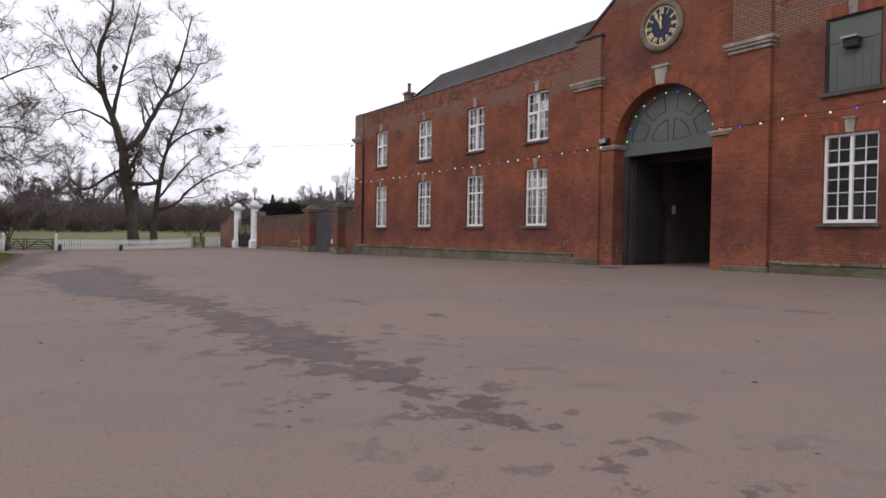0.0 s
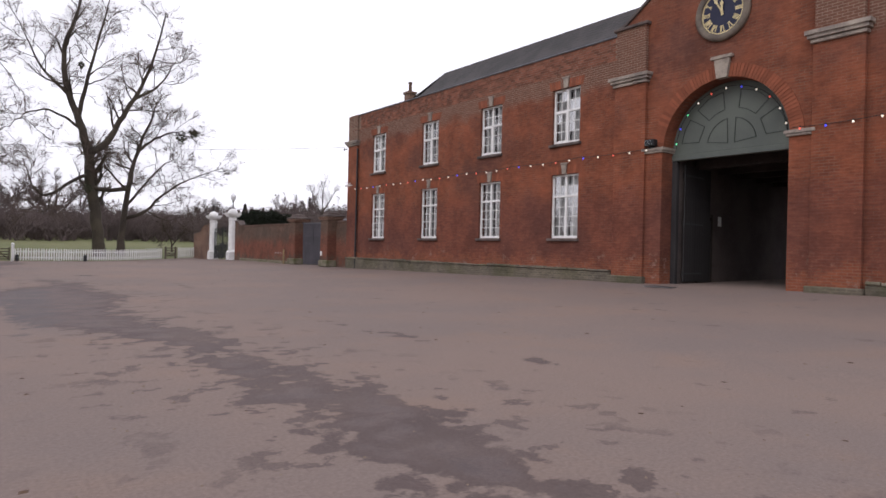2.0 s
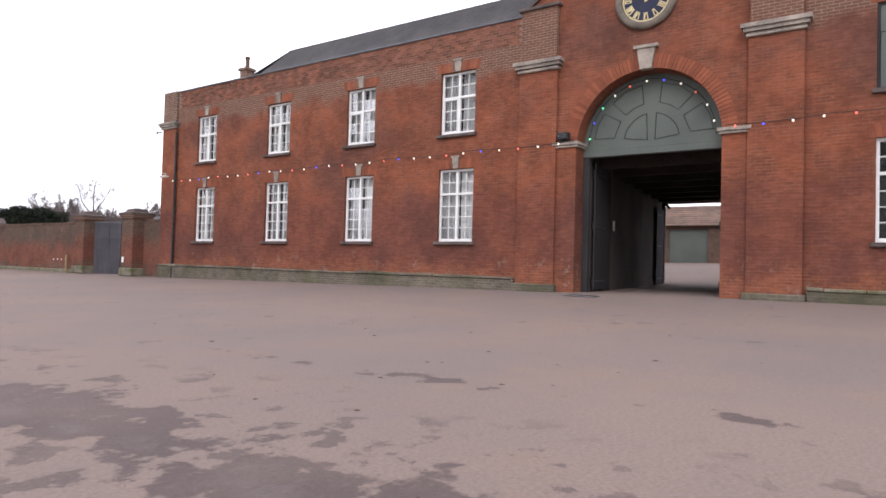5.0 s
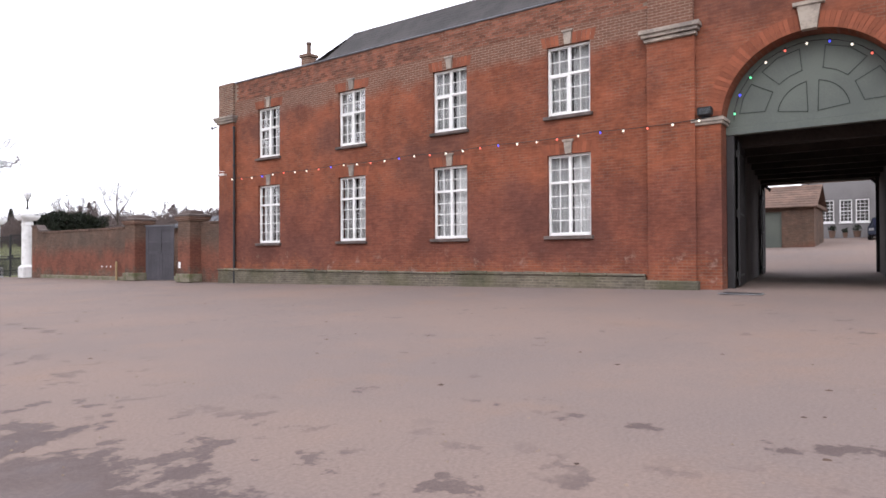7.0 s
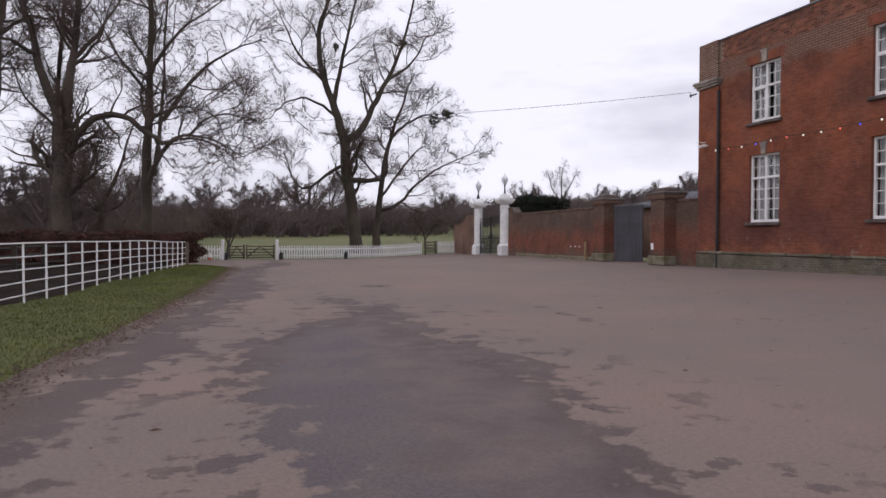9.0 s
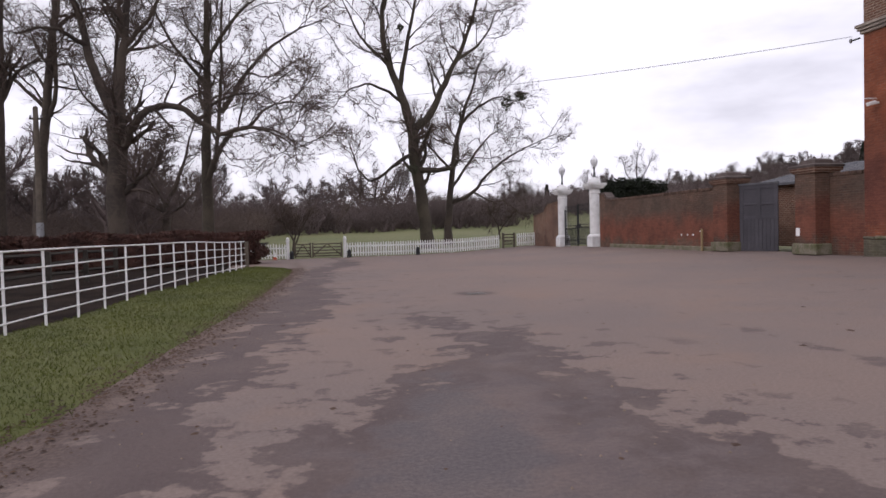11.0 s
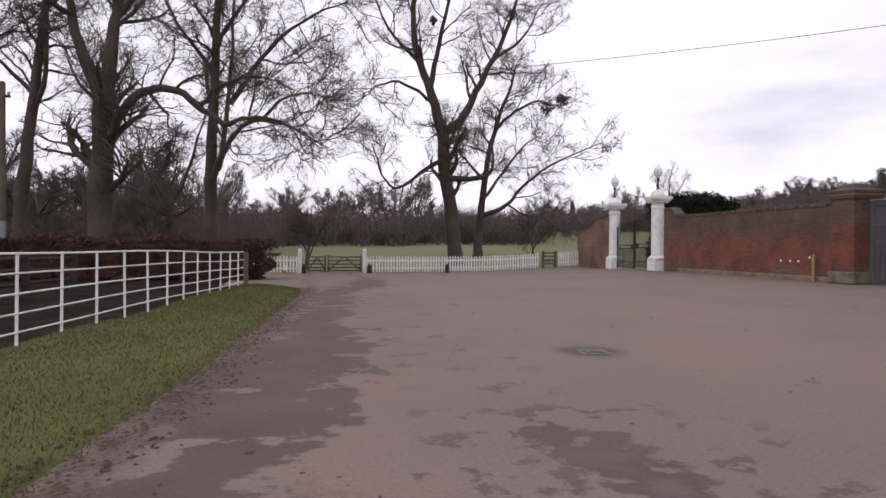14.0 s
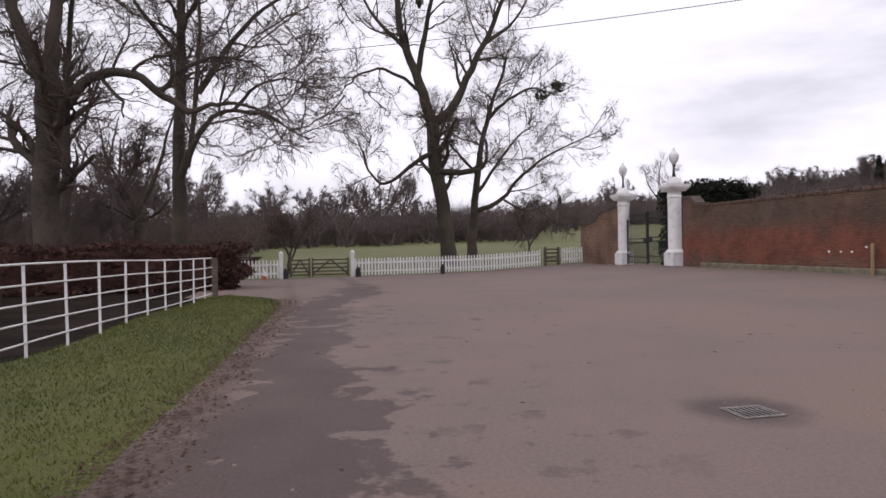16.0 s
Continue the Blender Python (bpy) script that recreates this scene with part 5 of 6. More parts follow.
leaf = thing("yard_gate", (16.95, 38.74, 0.21), "dark grey boarded yard gate with small upper lights, standing open", "gate")
gw, gt = 1.45, 2.48
for k in range(10):
    part("board", box(k * gw / 10 + 0.003, (k + 1) * gw / 10 - 0.003, -0.02, 0.02, 0.0, 1.2, bevel=0.004), GATE_PAINT, leaf)
for q in ((0, 0.14, 1.2, gt), (gw - 0.14, gw, 1.2, gt), (gw / 2 - 0.09, gw / 2 + 0.09, 1.2, gt - 0.16), (0.14, gw - 0.14, gt - 0.16, gt), (0.14, gw / 2 - 0.09, 1.2, 1.34), (gw / 2 + 0.09, gw - 0.14, 1.2, 1.34), (0.14, gw / 2 - 0.09, 1.72, 1.80), (gw / 2 + 0.09, gw - 0.14, 1.72, 1.80)):
    part("rail", box(q[0], q[1], -0.025, 0.025, q[2], q[3], bevel=0.005), GATE_PAINT, leaf)
part("back_boarding", box(0.14, gw - 0.14, 0.0, 0.012, 1.34, gt - 0.16), GATE_PAINT, leaf)
part("weather_strip", box(-0.03, gw + 0.03, -0.05, 0.05, gt, gt + 0.06), LEAD, leaf)
leaf.matrix_basis = pose(16.95, 38.74, 0.21, 0, 0, -66)
shed2 = thing("lean_to_shed", (0, 0, 0), "low brick lean-to with pale sheet roof behind the garden wall", "shed")
part("wall", box(19.6, 19.9, 33.5, 41.5, 0.3, 2.75), BRICK_OLD, shed2)
bm = bmesh.new()
for k in range(36):
    y = 33.2 + k * 0.24
    box(19.35, 23.5, y, y + 0.12, 2.80, 2.84, bm)
for v in bm.verts:
    v.co.z += (v.co.x - 19.35) * 0.22
box(19.3, 19.4, 33.2, 41.9, 2.74, 2.82, bm)
part("roof_sheets", bm, LEAD, shed2)
bm = bmesh.new()
bm.faces.new([bm.verts.new(c) for c in ((19.35, 33.2, 2.79), (23.5, 33.2, 3.70), (23.5, 41.9, 3.70), (19.35, 41.9, 2.79))])
part("roof_base", bm, LEAD, shed2)
part("back_wall", box(23.2, 23.5, 33.5, 41.5, 0.3, 3.6), BRICK_OLD, shed2)
post = thing("marker_post", (16.4, 40.34, h(16.4, 40.34)), "faded yellow marker post against the garden wall", "post")
part("post", lathe([(0.05, 0), (0.05, 0.85), (0.03, 0.9)], 10), YELLOW, post)

for y in (42.1, 41.65, 41.25, 40.75):
    plate = thing("wall_plate", (16.615, y, 0.83 + (0.14 if y < 41 else 0.0)), "small round white iron tie plate on the garden wall", "tie plate", "plates on the garden wall")
    bm = lathe([(0.036, 0.0), (0.033, 0.02), (0.012, 0.028)], 12)
    bmesh.ops.transform(bm, matrix=Matrix.Rotation(radians(-90), 4, "Y"), verts=bm.verts[:])
    part("disc", bm, WHITE_OLD, plate)

# ---- white gate pillars and iron gate ----
def lamp_pillar(x, y):
    g = h(x, y)
    p = thing("gate_pillar", (x, y, g), "white-painted pillar with moulded cap and globe lantern", "pillar", "white gate pillars")
    part("base", box(-0.33, 0.33, -0.33, 0.33, 0.0, 0.55, bevel=0.02), WHITE_OLD, p)
    part("base_moulding", lathe([(0.40, 0.55), (0.36, 0.62), (0.31, 0.66)], 24), WHITE_OLD, p)
    part("shaft", lathe([(0.27, 0.6), (0.27, 2.75), (0.30, 2.78), (0.30, 2.84), (0.27, 2.86), (0.27, 3.02)], 24), WHITE_OLD, p, smooth=False)
    bm = box(-0.36, 0.36, -0.36, 0.36, 3.02, 3.10, bevel=0.015)
    box(-0.42, 0.42, -0.42, 0.42, 3.10, 3.18, bm)
    box(-0.47, 0.47, -0.47, 0.47, 3.18, 3.30, bm)
    part("cap", bm, WHITE_OLD, p)
    part("dome", lathe([(0.34, 3.30), (0.33, 3.40), (0.26, 3.52), (0.12, 3.60), (0.06, 3.62)], 20), WHITE_OLD, p, smooth=True)
    part("lamp_stem", lathe([(0.09, 3.58), (0.06, 3.70), (0.045, 3.78), (0.04, 4.0), (0.06, 4.08), (0.07, 4.12)], 12), IRON, p)
    lan = part("lantern", lathe([(0.06, 4.12), (0.15, 4.24), (0.20, 4.40), (0.185, 4.50)], 12), OPAL, p, "globe lantern")
    part("lantern_roof", lathe([(0.20, 4.50), (0.14, 4.60), (0.07, 4.66), (0.05, 4.72), (0.02, 4.80)], 12), OPAL, lan)
    for k in range(6):
        a = math.pi * k / 3
        tube_mesh("lantern_rib", [([(0.06 * math.cos(a), 0.06 * math.sin(a), 4.12), (0.155 * math.cos(a), 0.155 * math.sin(a), 4.24), (0.205 * math.cos(a), 0.205 * math.sin(a), 4.40), (0.19 * math.cos(a), 0.19 * math.sin(a), 4.50)], [0.006] * 4, 4)], IRON, lan)
    return p


for y in (50.55, 55.1):
    lamp_pillar(16.65, y).scale = (1.05, 1.05, 1.07)
for side, y_h, sgn in (("a", 50.9, 1), ("b", 54.75, -1)):
    g = thing("iron_gate", (16.65, y_h, h(16.65, y_h) + 0.06), "tall black wrought iron gate leaf between white pillars", "gate", "iron gate leaves")
    w = 1.9
    for u in (0.03, w - 0.03):
        part("stile", box(-0.025, 0.025, sgn * u - 0.025, sgn * u + 0.025, 0, 2.45 if u > 1 else 2.2), IRON, g)
    for z in (0.08, 0.35, 1.05, 1.22, 2.1):
        part("rail", box(-0.02, 0.02, min(0, sgn * w), max(0, sgn * w), z - 0.02, z + 0.02), IRON, g)
    proto = part("bar", lathe([(0.011, 0.08), (0.011, 2.30), (0.02, 2.34), (0.002, 2.46)], 6), IRON, g)
    proto.matrix_basis = pose(0, sgn * 0.15, 0)
    for k in range(1, 13):
        again(proto, pose(0, sgn * (0.15 + k * 0.135), 0))
    proto = part("short_bar", lathe([(0.009, 0.08), (0.009, 1.0), (0.018, 1.03), (0.002, 1.13)], 6), IRON, g)
    proto.matrix_basis = pose(0, sgn * 0.215, 0)
    for k in range(1, 12):
        again(proto, pose(0, sgn * (0.215 + k * 0.135), 0))
    part("lock_plate", box(-0.03, 0.03, sgn * (w - 0.22) - 0.1, sgn * (w - 0.22) + 0.1, 1.0, 1.26), IRON, g)

# ---- white estate railing ----
rail = thing("estate_railing", (0, 0, 0.03), "white-painted iron estate railing with five rails along the verge", "fence")
post_ys = np.arange(11.4, 42.6, 1.05)


def sink(y):
    """The railing follows the verge down towards its end."""
    return -0.1 * float(smooth01(33, 43, y))


proto = part("post", box(-0.006, 0.006, -0.018, 0.018, -0.1, 1.10, bevel=0.002), WHITE_OLD, rail)
ang = -math.degrees(math.atan(0.0965))
proto.matrix_basis = pose(float(fence_x(post_ys[0])), float(post_ys[0]), 0.0, 0, 0, ang + 90)
for y in post_ys[1:]:
    again(proto, pose(float(fence_x(y)), float(y), sink(y), random.uniform(-0.6, 0.6), random.uniform(-1, 1), ang + 90 + random.uniform(-4, 4)))
for z, r in ((1.085, 0.014), (0.85, 0.012), (0.62, 0.012), (0.40, 0.012), (0.18, 0.012)):
    yy = np.linspace(11.4, 42.6, 60)
    pts = np.stack([fence_x(yy), yy, z - 0.1 * smooth01(33, 43, yy) + 0.006 * np.sin(yy * 0.9 + z * 7)], 1)
    tube_mesh("rail", [(pts, [r] * 60, 6)], WHITE_OLD, rail)
endp = thing("fence_post", (-1.4, 42.75, -0.06), "weathered timber strainer post at the railing's end", "post")
part("post", box(-0.07, 0.07, -0.07, 0.07, -0.1, 1.08, bevel=0.012), TIMBER, endp)

# dark timber rails in the wood behind
inner_f = thing("timber_fence", (0, 0, 0), "old dark post-and-rail fence under the trees", "fence")
for k in range(7):
    y = 27.5 + k * 2.1
    x = -7.0 + k * 0.28
    part("post", box(x - 0.06, x + 0.06, y - 0.06, y + 0.06, -0.1, 0.95, bevel=0.01), TIMBER_DARK, inner_f)
    if k < 6:
        for z in (0.35, 0.62, 0.88):
            tube_mesh("rail", [([(x - 0.07, y, z), (x + 0.21, y + 2.1, z + random.uniform(-0.04, 0.04))], [0.045, 0.045], 4)], TIMBER_DARK, inner_f, smooth=False)

# ---- white picket fence, posts, field gate, stile ----
def picket_run(x0, x1, label, line, step_m=0.163):
    f = thing("picket_fence", (0, 0, 0), label, "fence")
    d = Vector((x1 - x0, line(x1) - line(x0)))
    ln = d.length
    a = math.degrees(math.atan2(d.y, d.x))
    bm = bmesh.new()
    pr = [(-0.04, 0.06), (0.04, 0.06), (0.04, 0.86), (0.0, 0.93), (-0.04, 0.86)]
    v0 = [bm.verts.new((y, -0.012, z)) for y, z in pr]
    v1 = [bm.verts.new((y, 0.012, z)) for y, z in pr]
    bm.faces.new(v0)
    bm.faces.new(v1[::-1])
    for i in range(5):
        j = (i + 1) % 5
        bm.faces.new((v0[j], v0[i], v1[i], v1[j]))
    k = int(ln / step_m)
    proto = part("picket", bm, WHITE_OLD, f)
    for i in range(k + 1):
        x = x0 + d.x * i / k
        y = line(x)
        m = pose(x, y, h(x, y) + random.uniform(-0.015, 0.015), 0, random.uniform(-1, 1), a)
        if i == 0:
            proto.matrix_basis = m
        else:
            again(proto, m)
    for z in (0.26, 0.68):
        pts = []
        for i in range(9):
            x = x0 + d.x * i / 8
            y = line(x) + 0.045
            pts.append((x, y, h(x, y) + z))
        tube_mesh("rail", [(pts, [0.042] * 9, 4)], WHITE_OLD, f, smooth=False)
    return f


line = lambda x: float(picket_y(x))
picket_run(3.45, 13.7, "long white picket fence along the pasture", line)
picket_run(15.1, 16.4, "short white picket fence beside the wing wall", line)
picket_run(-2.45, -0.3, "short white picket fence beside the field gate", lambda x: 57.3 + 0.1 * x)
for x, y in ((-0.14, 57.35), (3.28, 57.45)):
    p = thing("white_post", (x, y, h(x, y)), "white gatepost with rounded cap", "post", "white gateposts")
    part("post", box(-0.09, 0.09, -0.09, 0.09, -0.1, 1.08, bevel=0.012), WHITE, p)
    part("collar", box(-0.115, 0.115, -0.115, 0.115, 1.08, 1.14, bevel=0.01), WHITE, p)
    part("cap", lathe([(0.09, 1.14), (0.11, 1.2), (0.085, 1.28), (0.02, 1.32)], 14), WHITE, p, smooth=True)
for x, y in ((0.08, 57.15), (3.52, 57.2), (7.95, line(7.95) - 0.2)):
    p = thing("guard_stone", (x, y, h(x, y)), "short black guard post at the foot of the fence", "bollard", "black guard posts")
    part("stone", lathe([(0.13, -0.05), (0.12, 0.35), (0.08, 0.48), (0.03, 0.5)], 10), IRON, p)


def field_gate(x, y, width, yaw, label, bars=5, tall=0.88):
    g = thing("field_gate", (x, y, h(x, y)), label, "gate")
    for u in (0.04, width - 0.04):
        part("stile", box(u - 0.045, u + 0.045, -0.035, 0.035, 0.02, tall + 0.08, bevel=0.006), TIMBER, g)
    for k in range(bars):
        z = 0.12 + (tall - 0.14) * (k / (bars - 1)) ** 1.1
        part("bar", box(0.04, width - 0.04, -0.018, 0.018, z - 0.035, z + 0.035, bevel=0.005), TIMBER, g)
    for a, b in (((0.05, 0.14), (width / 2, tall)), ((width - 0.05, 0.14), (width / 2, tall))):
        tube_mesh("brace", [([(a[0], -0.03, a[1]), (b[0], -0.03, b[1])], [0.04, 0.04], 4)], TIMBER, g, smooth=False)
    g.rotation_euler = (0, 0, radians(yaw))
    return g


field_gate(0.25, 58.3, 1.0, 6, "small weathered timber gate to the pasture")
field_gate(1.32, 58.4, 1.85, 3, "weathered five-bar timber gate to the pasture")
stile = thing("stile", (14.45, line(14.45), h(14.45, line(14.45))), "brown timber stile in the picket fence", "stile")
for u in (-0.42, 0.42):
    part("post", box(u - 0.06, u + 0.06, -0.06, 0.06, -0.1, 1.02, bevel=0.01), TIMBER, stile)
for z in (0.25, 0.48, 0.70, 0.9):
    part("rail", box(-0.42, 0.42, -0.03, 0.03, z - 0.04, z + 0.04, bevel=0.006), TIMBER, stile)
part("tread", box(-0.12, 0.12, -0.5, 0.5, 0.36, 0.41, bevel=0.006), TIMBER, stile)
stile.rotation_euler = (0, 0, radians(9))
cone = thing("traffic_cone", (-0.9, 56.9, h(-0.9, 56.9)), "small faded traffic cone by the picket fence", "cone")
part("base", box(-0.14, 0.14, -0.14, 0.14, 0, 0.04, bevel=0.01), RED, cone)
part("cone", lathe([(0.11, 0.04), (0.03, 0.45), (0.028, 0.47)], 14), WHITE, cone)
part("band", lathe([(0.112, 0.045), (0.088, 0.17), (0.084, 0.17)], 14), RED, cone)

# drain grating and manhole cover
drain = thing("drain_grating", (3.92, 29.25, h(3.92, 29.25) + 0.003), "rusty iron drain grating set in the yard", "drain")
# no hole here: a flat black sheet stands in for the shaded sump
part("sump", box(-0.15, 0.15, -0.13, 0.13, -0.02, 0.002), SUMP_SHADE, drain, "flat black sheet for the shaded sump under the bars")
for q in ((-0.165, 0.165, -0.15, -0.128), (-0.165, 0.165, 0.128, 0.15), (-0.165, -0.15, -0.128, 0.128), (0.15, 0.165, -0.128, 0.128)):
    part("frame", box(*q, 0, 0.007), RUST, drain)
proto = part("bar", box(-0.0075, 0.0075, -0.125, 0.125, 0.0022, 0.0045), RUST, drain)
proto.matrix_basis = pose(-0.126, 0, 0)
for k in range(1, 7):
    again(proto, pose(-0.126 + k * 0.042, 0, 0))
cover = thing("manhole_cover", (16.2, 13.0, h(16.2, 13.0) + 0.004), "dark iron manhole cover near the arch", "manhole cover")
part("frame", box(-0.33, 0.33, -0.45, 0.45, -0.01, 0.006), STEEL, cover)
part("plate", box(-0.29, 0.29, -0.41, 0.41, 0.0, 0.010), IRON, cover)


# ---- trees ----
def bundle(name, lines, material, parent=None):
    """Many tapered tubes in one mesh, worked out together for all lines of one length."""
    groups = {}
    for pts, rad, sides in lines:
        groups.setdefault((len(pts), sides), []).append((pts, rad))
    V, F, base = [], [], 0
    for (k, sides), items in groups.items():
        p = np.array([i[0] for i in items], float)
        r = np.array([i[1] for i in items], float)
        d = np.gradient(p, axis=1)
        d /= np.linalg.norm(d, axis=2, keepdims=True) + 1e-9
        up = np.where(np.abs(d[:, :1, 2:3]) < 0.8, np.array([0.31, 0.17, 0.93]), np.array([0.93, 0.3, 0.1]))
        u = np.cross(d, np.broadcast_to(up, d.shape))
        u /= np.linalg.norm(u, axis=2, keepdims=True) + 1e-9
        w = np.cross(d, u)
        a = np.arange(sides) * 2 * math.pi / sides
        ring = p[:, :, None] + r[:, :, None, None] * (np.cos(a)[None, None, :, None] * u[:, :, None] + np.sin(a)[None, None, :, None] * w[:, :, None])
        V.append(ring.reshape(-1, 3))
        m = len(items)
        n, i, j = np.meshgrid(np.arange(m), np.arange(k - 1), np.arange(sides), indexing="ij")
        q = (j + 1) % sides
        o = base + n * k * sides
        F.append(np.stack([o + i * sides + j, o + i * sides + q, o + (i + 1) * sides + q, o + (i + 1) * sides + j], -1).reshape(-1, 4))
        base += m * k * sides
    v, f = np.concatenate(V), np.concatenate(F)
    me = bpy.data.meshes.new(name)
    me.from_pydata(v.tolist(), [], f.tolist())
    me.polygons.foreach_set("use_smooth", [True] * len(me.polygons))
    me.materials.append(material)
    ob = new(name, me)
    if parent:
        ob.parent = parent
    return ob


def bend(r, start, way, length, n, wander, pull):
    """A crooked line: it wanders, and pull lifts or drops it."""
    pts = [np.array(start, float)]
    d = np.array(way, float)
    d /= np.linalg.norm(d)
    for k in range(n):
        d = d + r.normal(0, wander, 3) + np.array([0, 0, pull])
        d /= np.linalg.norm(d)
        pts.append(pts[-1] + d * length / n)
    return np.array(pts)


def smooth_line(pts, per=4):
    """A rounded line through the given corners."""
    p = np.array(pts, float)
    p = np.vstack([2 * p[0] - p[1], p, 2 * p[-1] - p[-2]])
    out = []
    for a, b, c, d in zip(p, p[1:], p[2:], p[3:]):
        for i in range(per):
            t = i / per
            out.append(0.5 * ((2 * b) + (c - a) * t + (2 * a - 5 * b + 4 * c - d) * t * t + (3 * b - 3 * c + d - a) * t ** 3))
    out.append(p[-2])
    return np.array(out)


def shoots(r, pts, rad, count, lo, length, angle, lift, wander, n, thin, flat=1.0):
    """Side branches from a line, between lo of its length and its tip."""
    out = []
    m = len(pts) - 1
    for k in range(count):
        u = lo + (1 - lo) * (k + r.uniform(0, 1)) / count
        i = min(int(u * m), m - 1)
        f = u * m - i
        at = pts[i] * (1 - f) + pts[i + 1] * f
        t = pts[i + 1] - pts[i]
        t = t / (np.linalg.norm(t) + 1e-9)
        s = r.normal(0, 1, 3)
        s -= t * (s @ t)
        s /= np.linalg.norm(s) + 1e-9
        s[2] *= flat
        a = radians(r.uniform(*angle))
        way = t * math.cos(a) + s * math.sin(a)
        ln = length * r.uniform(0.55, 1.15) * (1.1 - 0.55 * u)
        rr = (rad[i] * (1 - f) + rad[i + 1] * f) * thin * r.uniform(0.75, 1.05)
        line = bend(r, at, way, ln, n, wander, lift)
        out.append((line, np.linspace(rr, max(rr * 0.3, 0.006), n + 1)))
    return out


def bare_tree(name, at, mains, seed, label, counts=(9, 7, 6, 3), lengths=(3.6, 1.9, 1.0, 0.55), droop=0.0, bark=None, group="", yaw=0.0, lo=0.3, size=1.0):
    """mains: (corners, first radius, last radius), drawn by hand; the finer branches grow from them."""
    r = np.random.default_rng(seed)
    tree = thing(name, at, label, "tree", group)
    tree.rotation_euler = (0, 0, radians(yaw))
    tree.scale = (size, size, size)
    thick, thin = [], []
    level = []
    for corners, r0, r1 in mains:
        line = smooth_line(corners)
        line[1:] += r.normal(0, 0.03, (len(line) - 1, 3))
        rad = r0 + (r1 - r0) * np.linspace(0, 1, len(line)) ** 0.85
        if corners[0][2] < 0.1:
            rad[0] *= 1.25
            rad[1] *= 1.12
        thick.append((line, rad, 10))
        level.append((line, rad, lo if corners[0][2] > 0.1 else 0.45))
    spec = [((35, 70), 0.06 - droop, 0.2, 7, 0.5), ((30, 70), 0.04 - droop, 0.26, 6, 0.55), ((28, 65), 0.02 - droop, 0.28, 4, 0.6), ((25, 60), 0.0 - droop, 0.24, 3, 0.7)]
    for depth, (angle, lift, wander, n, keep) in enumerate(spec):
        nxt = []
        for line, rad, start in level:
            c = counts[depth]
            if depth == 0:
                seg = np.linalg.norm(np.diff(line, axis=0), axis=1).sum()
                c = max(3, int(round(c * seg / 8)))
            for q, rr in shoots(r, line, rad, c, start, lengths[depth], angle, lift, wander, n, keep, 0.8):
                rr = np.maximum(rr, (0.024, 0.014, 0.0085, 0.0065)[depth])
                (thick if depth == 0 else thin).append((q, rr, (6, 4, 3, 3)[depth]))
                nxt.append((q, rr, 0.2))
        level = nxt
    bundle("trunk", thick, bark or BARK, tree)
    tw = bundle("crown", thin, TWIG, tree)
    tw["kind"] = "stuff"
    return tree


def leafy_clump(name, parent, centre, radius, count, size, material, squash=(1, 1, 1)):
    """A loose ball of small leaves and twigs with an uneven edge."""
    v = rng.normal(0, 1, (count, 3))
    v /= np.linalg.norm(v, axis=1, keepdims=True)
    lump = 0.75 + 0.35 * np.sin(v[:, 0] * 5 + centre[0]) * np.cos(v[:, 2] * 4 + centre[1])
    c = v * (radius * rng.uniform(0.25, 1, count) ** 0.5 * lump)[:, None] * np.array(squash) + np.array(centre)
    a, b = rng.normal(0, size, (count, 3)), rng.normal(0, size, (count, 3))
    return soup(name, np.stack([c - a, c + a, c + b], 1).reshape(-1, 3), np.arange(count * 3).reshape(-1, 3), material, parent)


big = bare_tree("lime_tree", (10.2, 66.0, h(10.2, 66.0)), [
    ([(0, 0, -0.2), (-0.25, 0, 2.5), (-0.65, 0.1, 5.2), (-0.85, 0.1, 7.6)], 0.42, 0.34),
    ([(-0.85, 0.1, 7.5), (-1.5, 0.1, 9.7), (-2.3, 0.4, 12), (-2.5, 0.6, 15), (-1.7, 0.6, 18), (-1.4, 0.4, 21.5)], 0.33, 0.05),
    ([(-0.85, 0.1, 7.5), (0.3, -0.1, 8.4), (1.2, -0.4, 10.4), (2.2, -0.6, 12.3), (3.2, -0.8, 15), (4.0, -0.8, 18.5)], 0.30, 0.05),
    ([(-1.6, 0.1, 10), (-1.2, -0.6, 12.5), (-0.6, -1.0, 15.5), (0.2, -0.8, 19)], 0.18, 0.04),
    ([(-0.7, 0.1, 6.2), (-2.2, -0.7, 5.1), (-3.6, -1.0, 4.2), (-4.4, -1.2, 4.9), (-5.0, -1.2, 6.6)], 0.14, 0.03),
    ([(-0.6, 0, 5.0), (0.9, -0.6, 4.9), (1.8, -0.7, 5.3), (1.9, -0.8, 6.6)], 0.20, 0.06),
    ([(-2.2, 0.4, 11.6), (-4.0, 0.2, 13.4), (-5.2, 0, 16)], 0.13, 0.03),
    ([(-1.4, 0.1, 9.2), (-3.4, -0.5, 10.2), (-5.0, -0.9, 9.6), (-5.8, -1, 8.6)], 0.11, 0.02),
    ([(2.0, -0.5, 11.8), (3.8, -0.2, 13.2), (5.0, 0.1, 15.4)], 0.12, 0.03),
], 11, "tall bare tree with forked trunk and mistletoe in the pasture", size=1.2, bark=BARK_MOSS)
for c, rr in (((3.0, -0.6, 14.4), 0.35), ((-1.6, -0.9, 13.6), 0.3), ((-1.0, -0.9, 4.9), 0.5)):
    leafy_clump("mistletoe", big, c, rr, 260, 0.045, MISTLE)
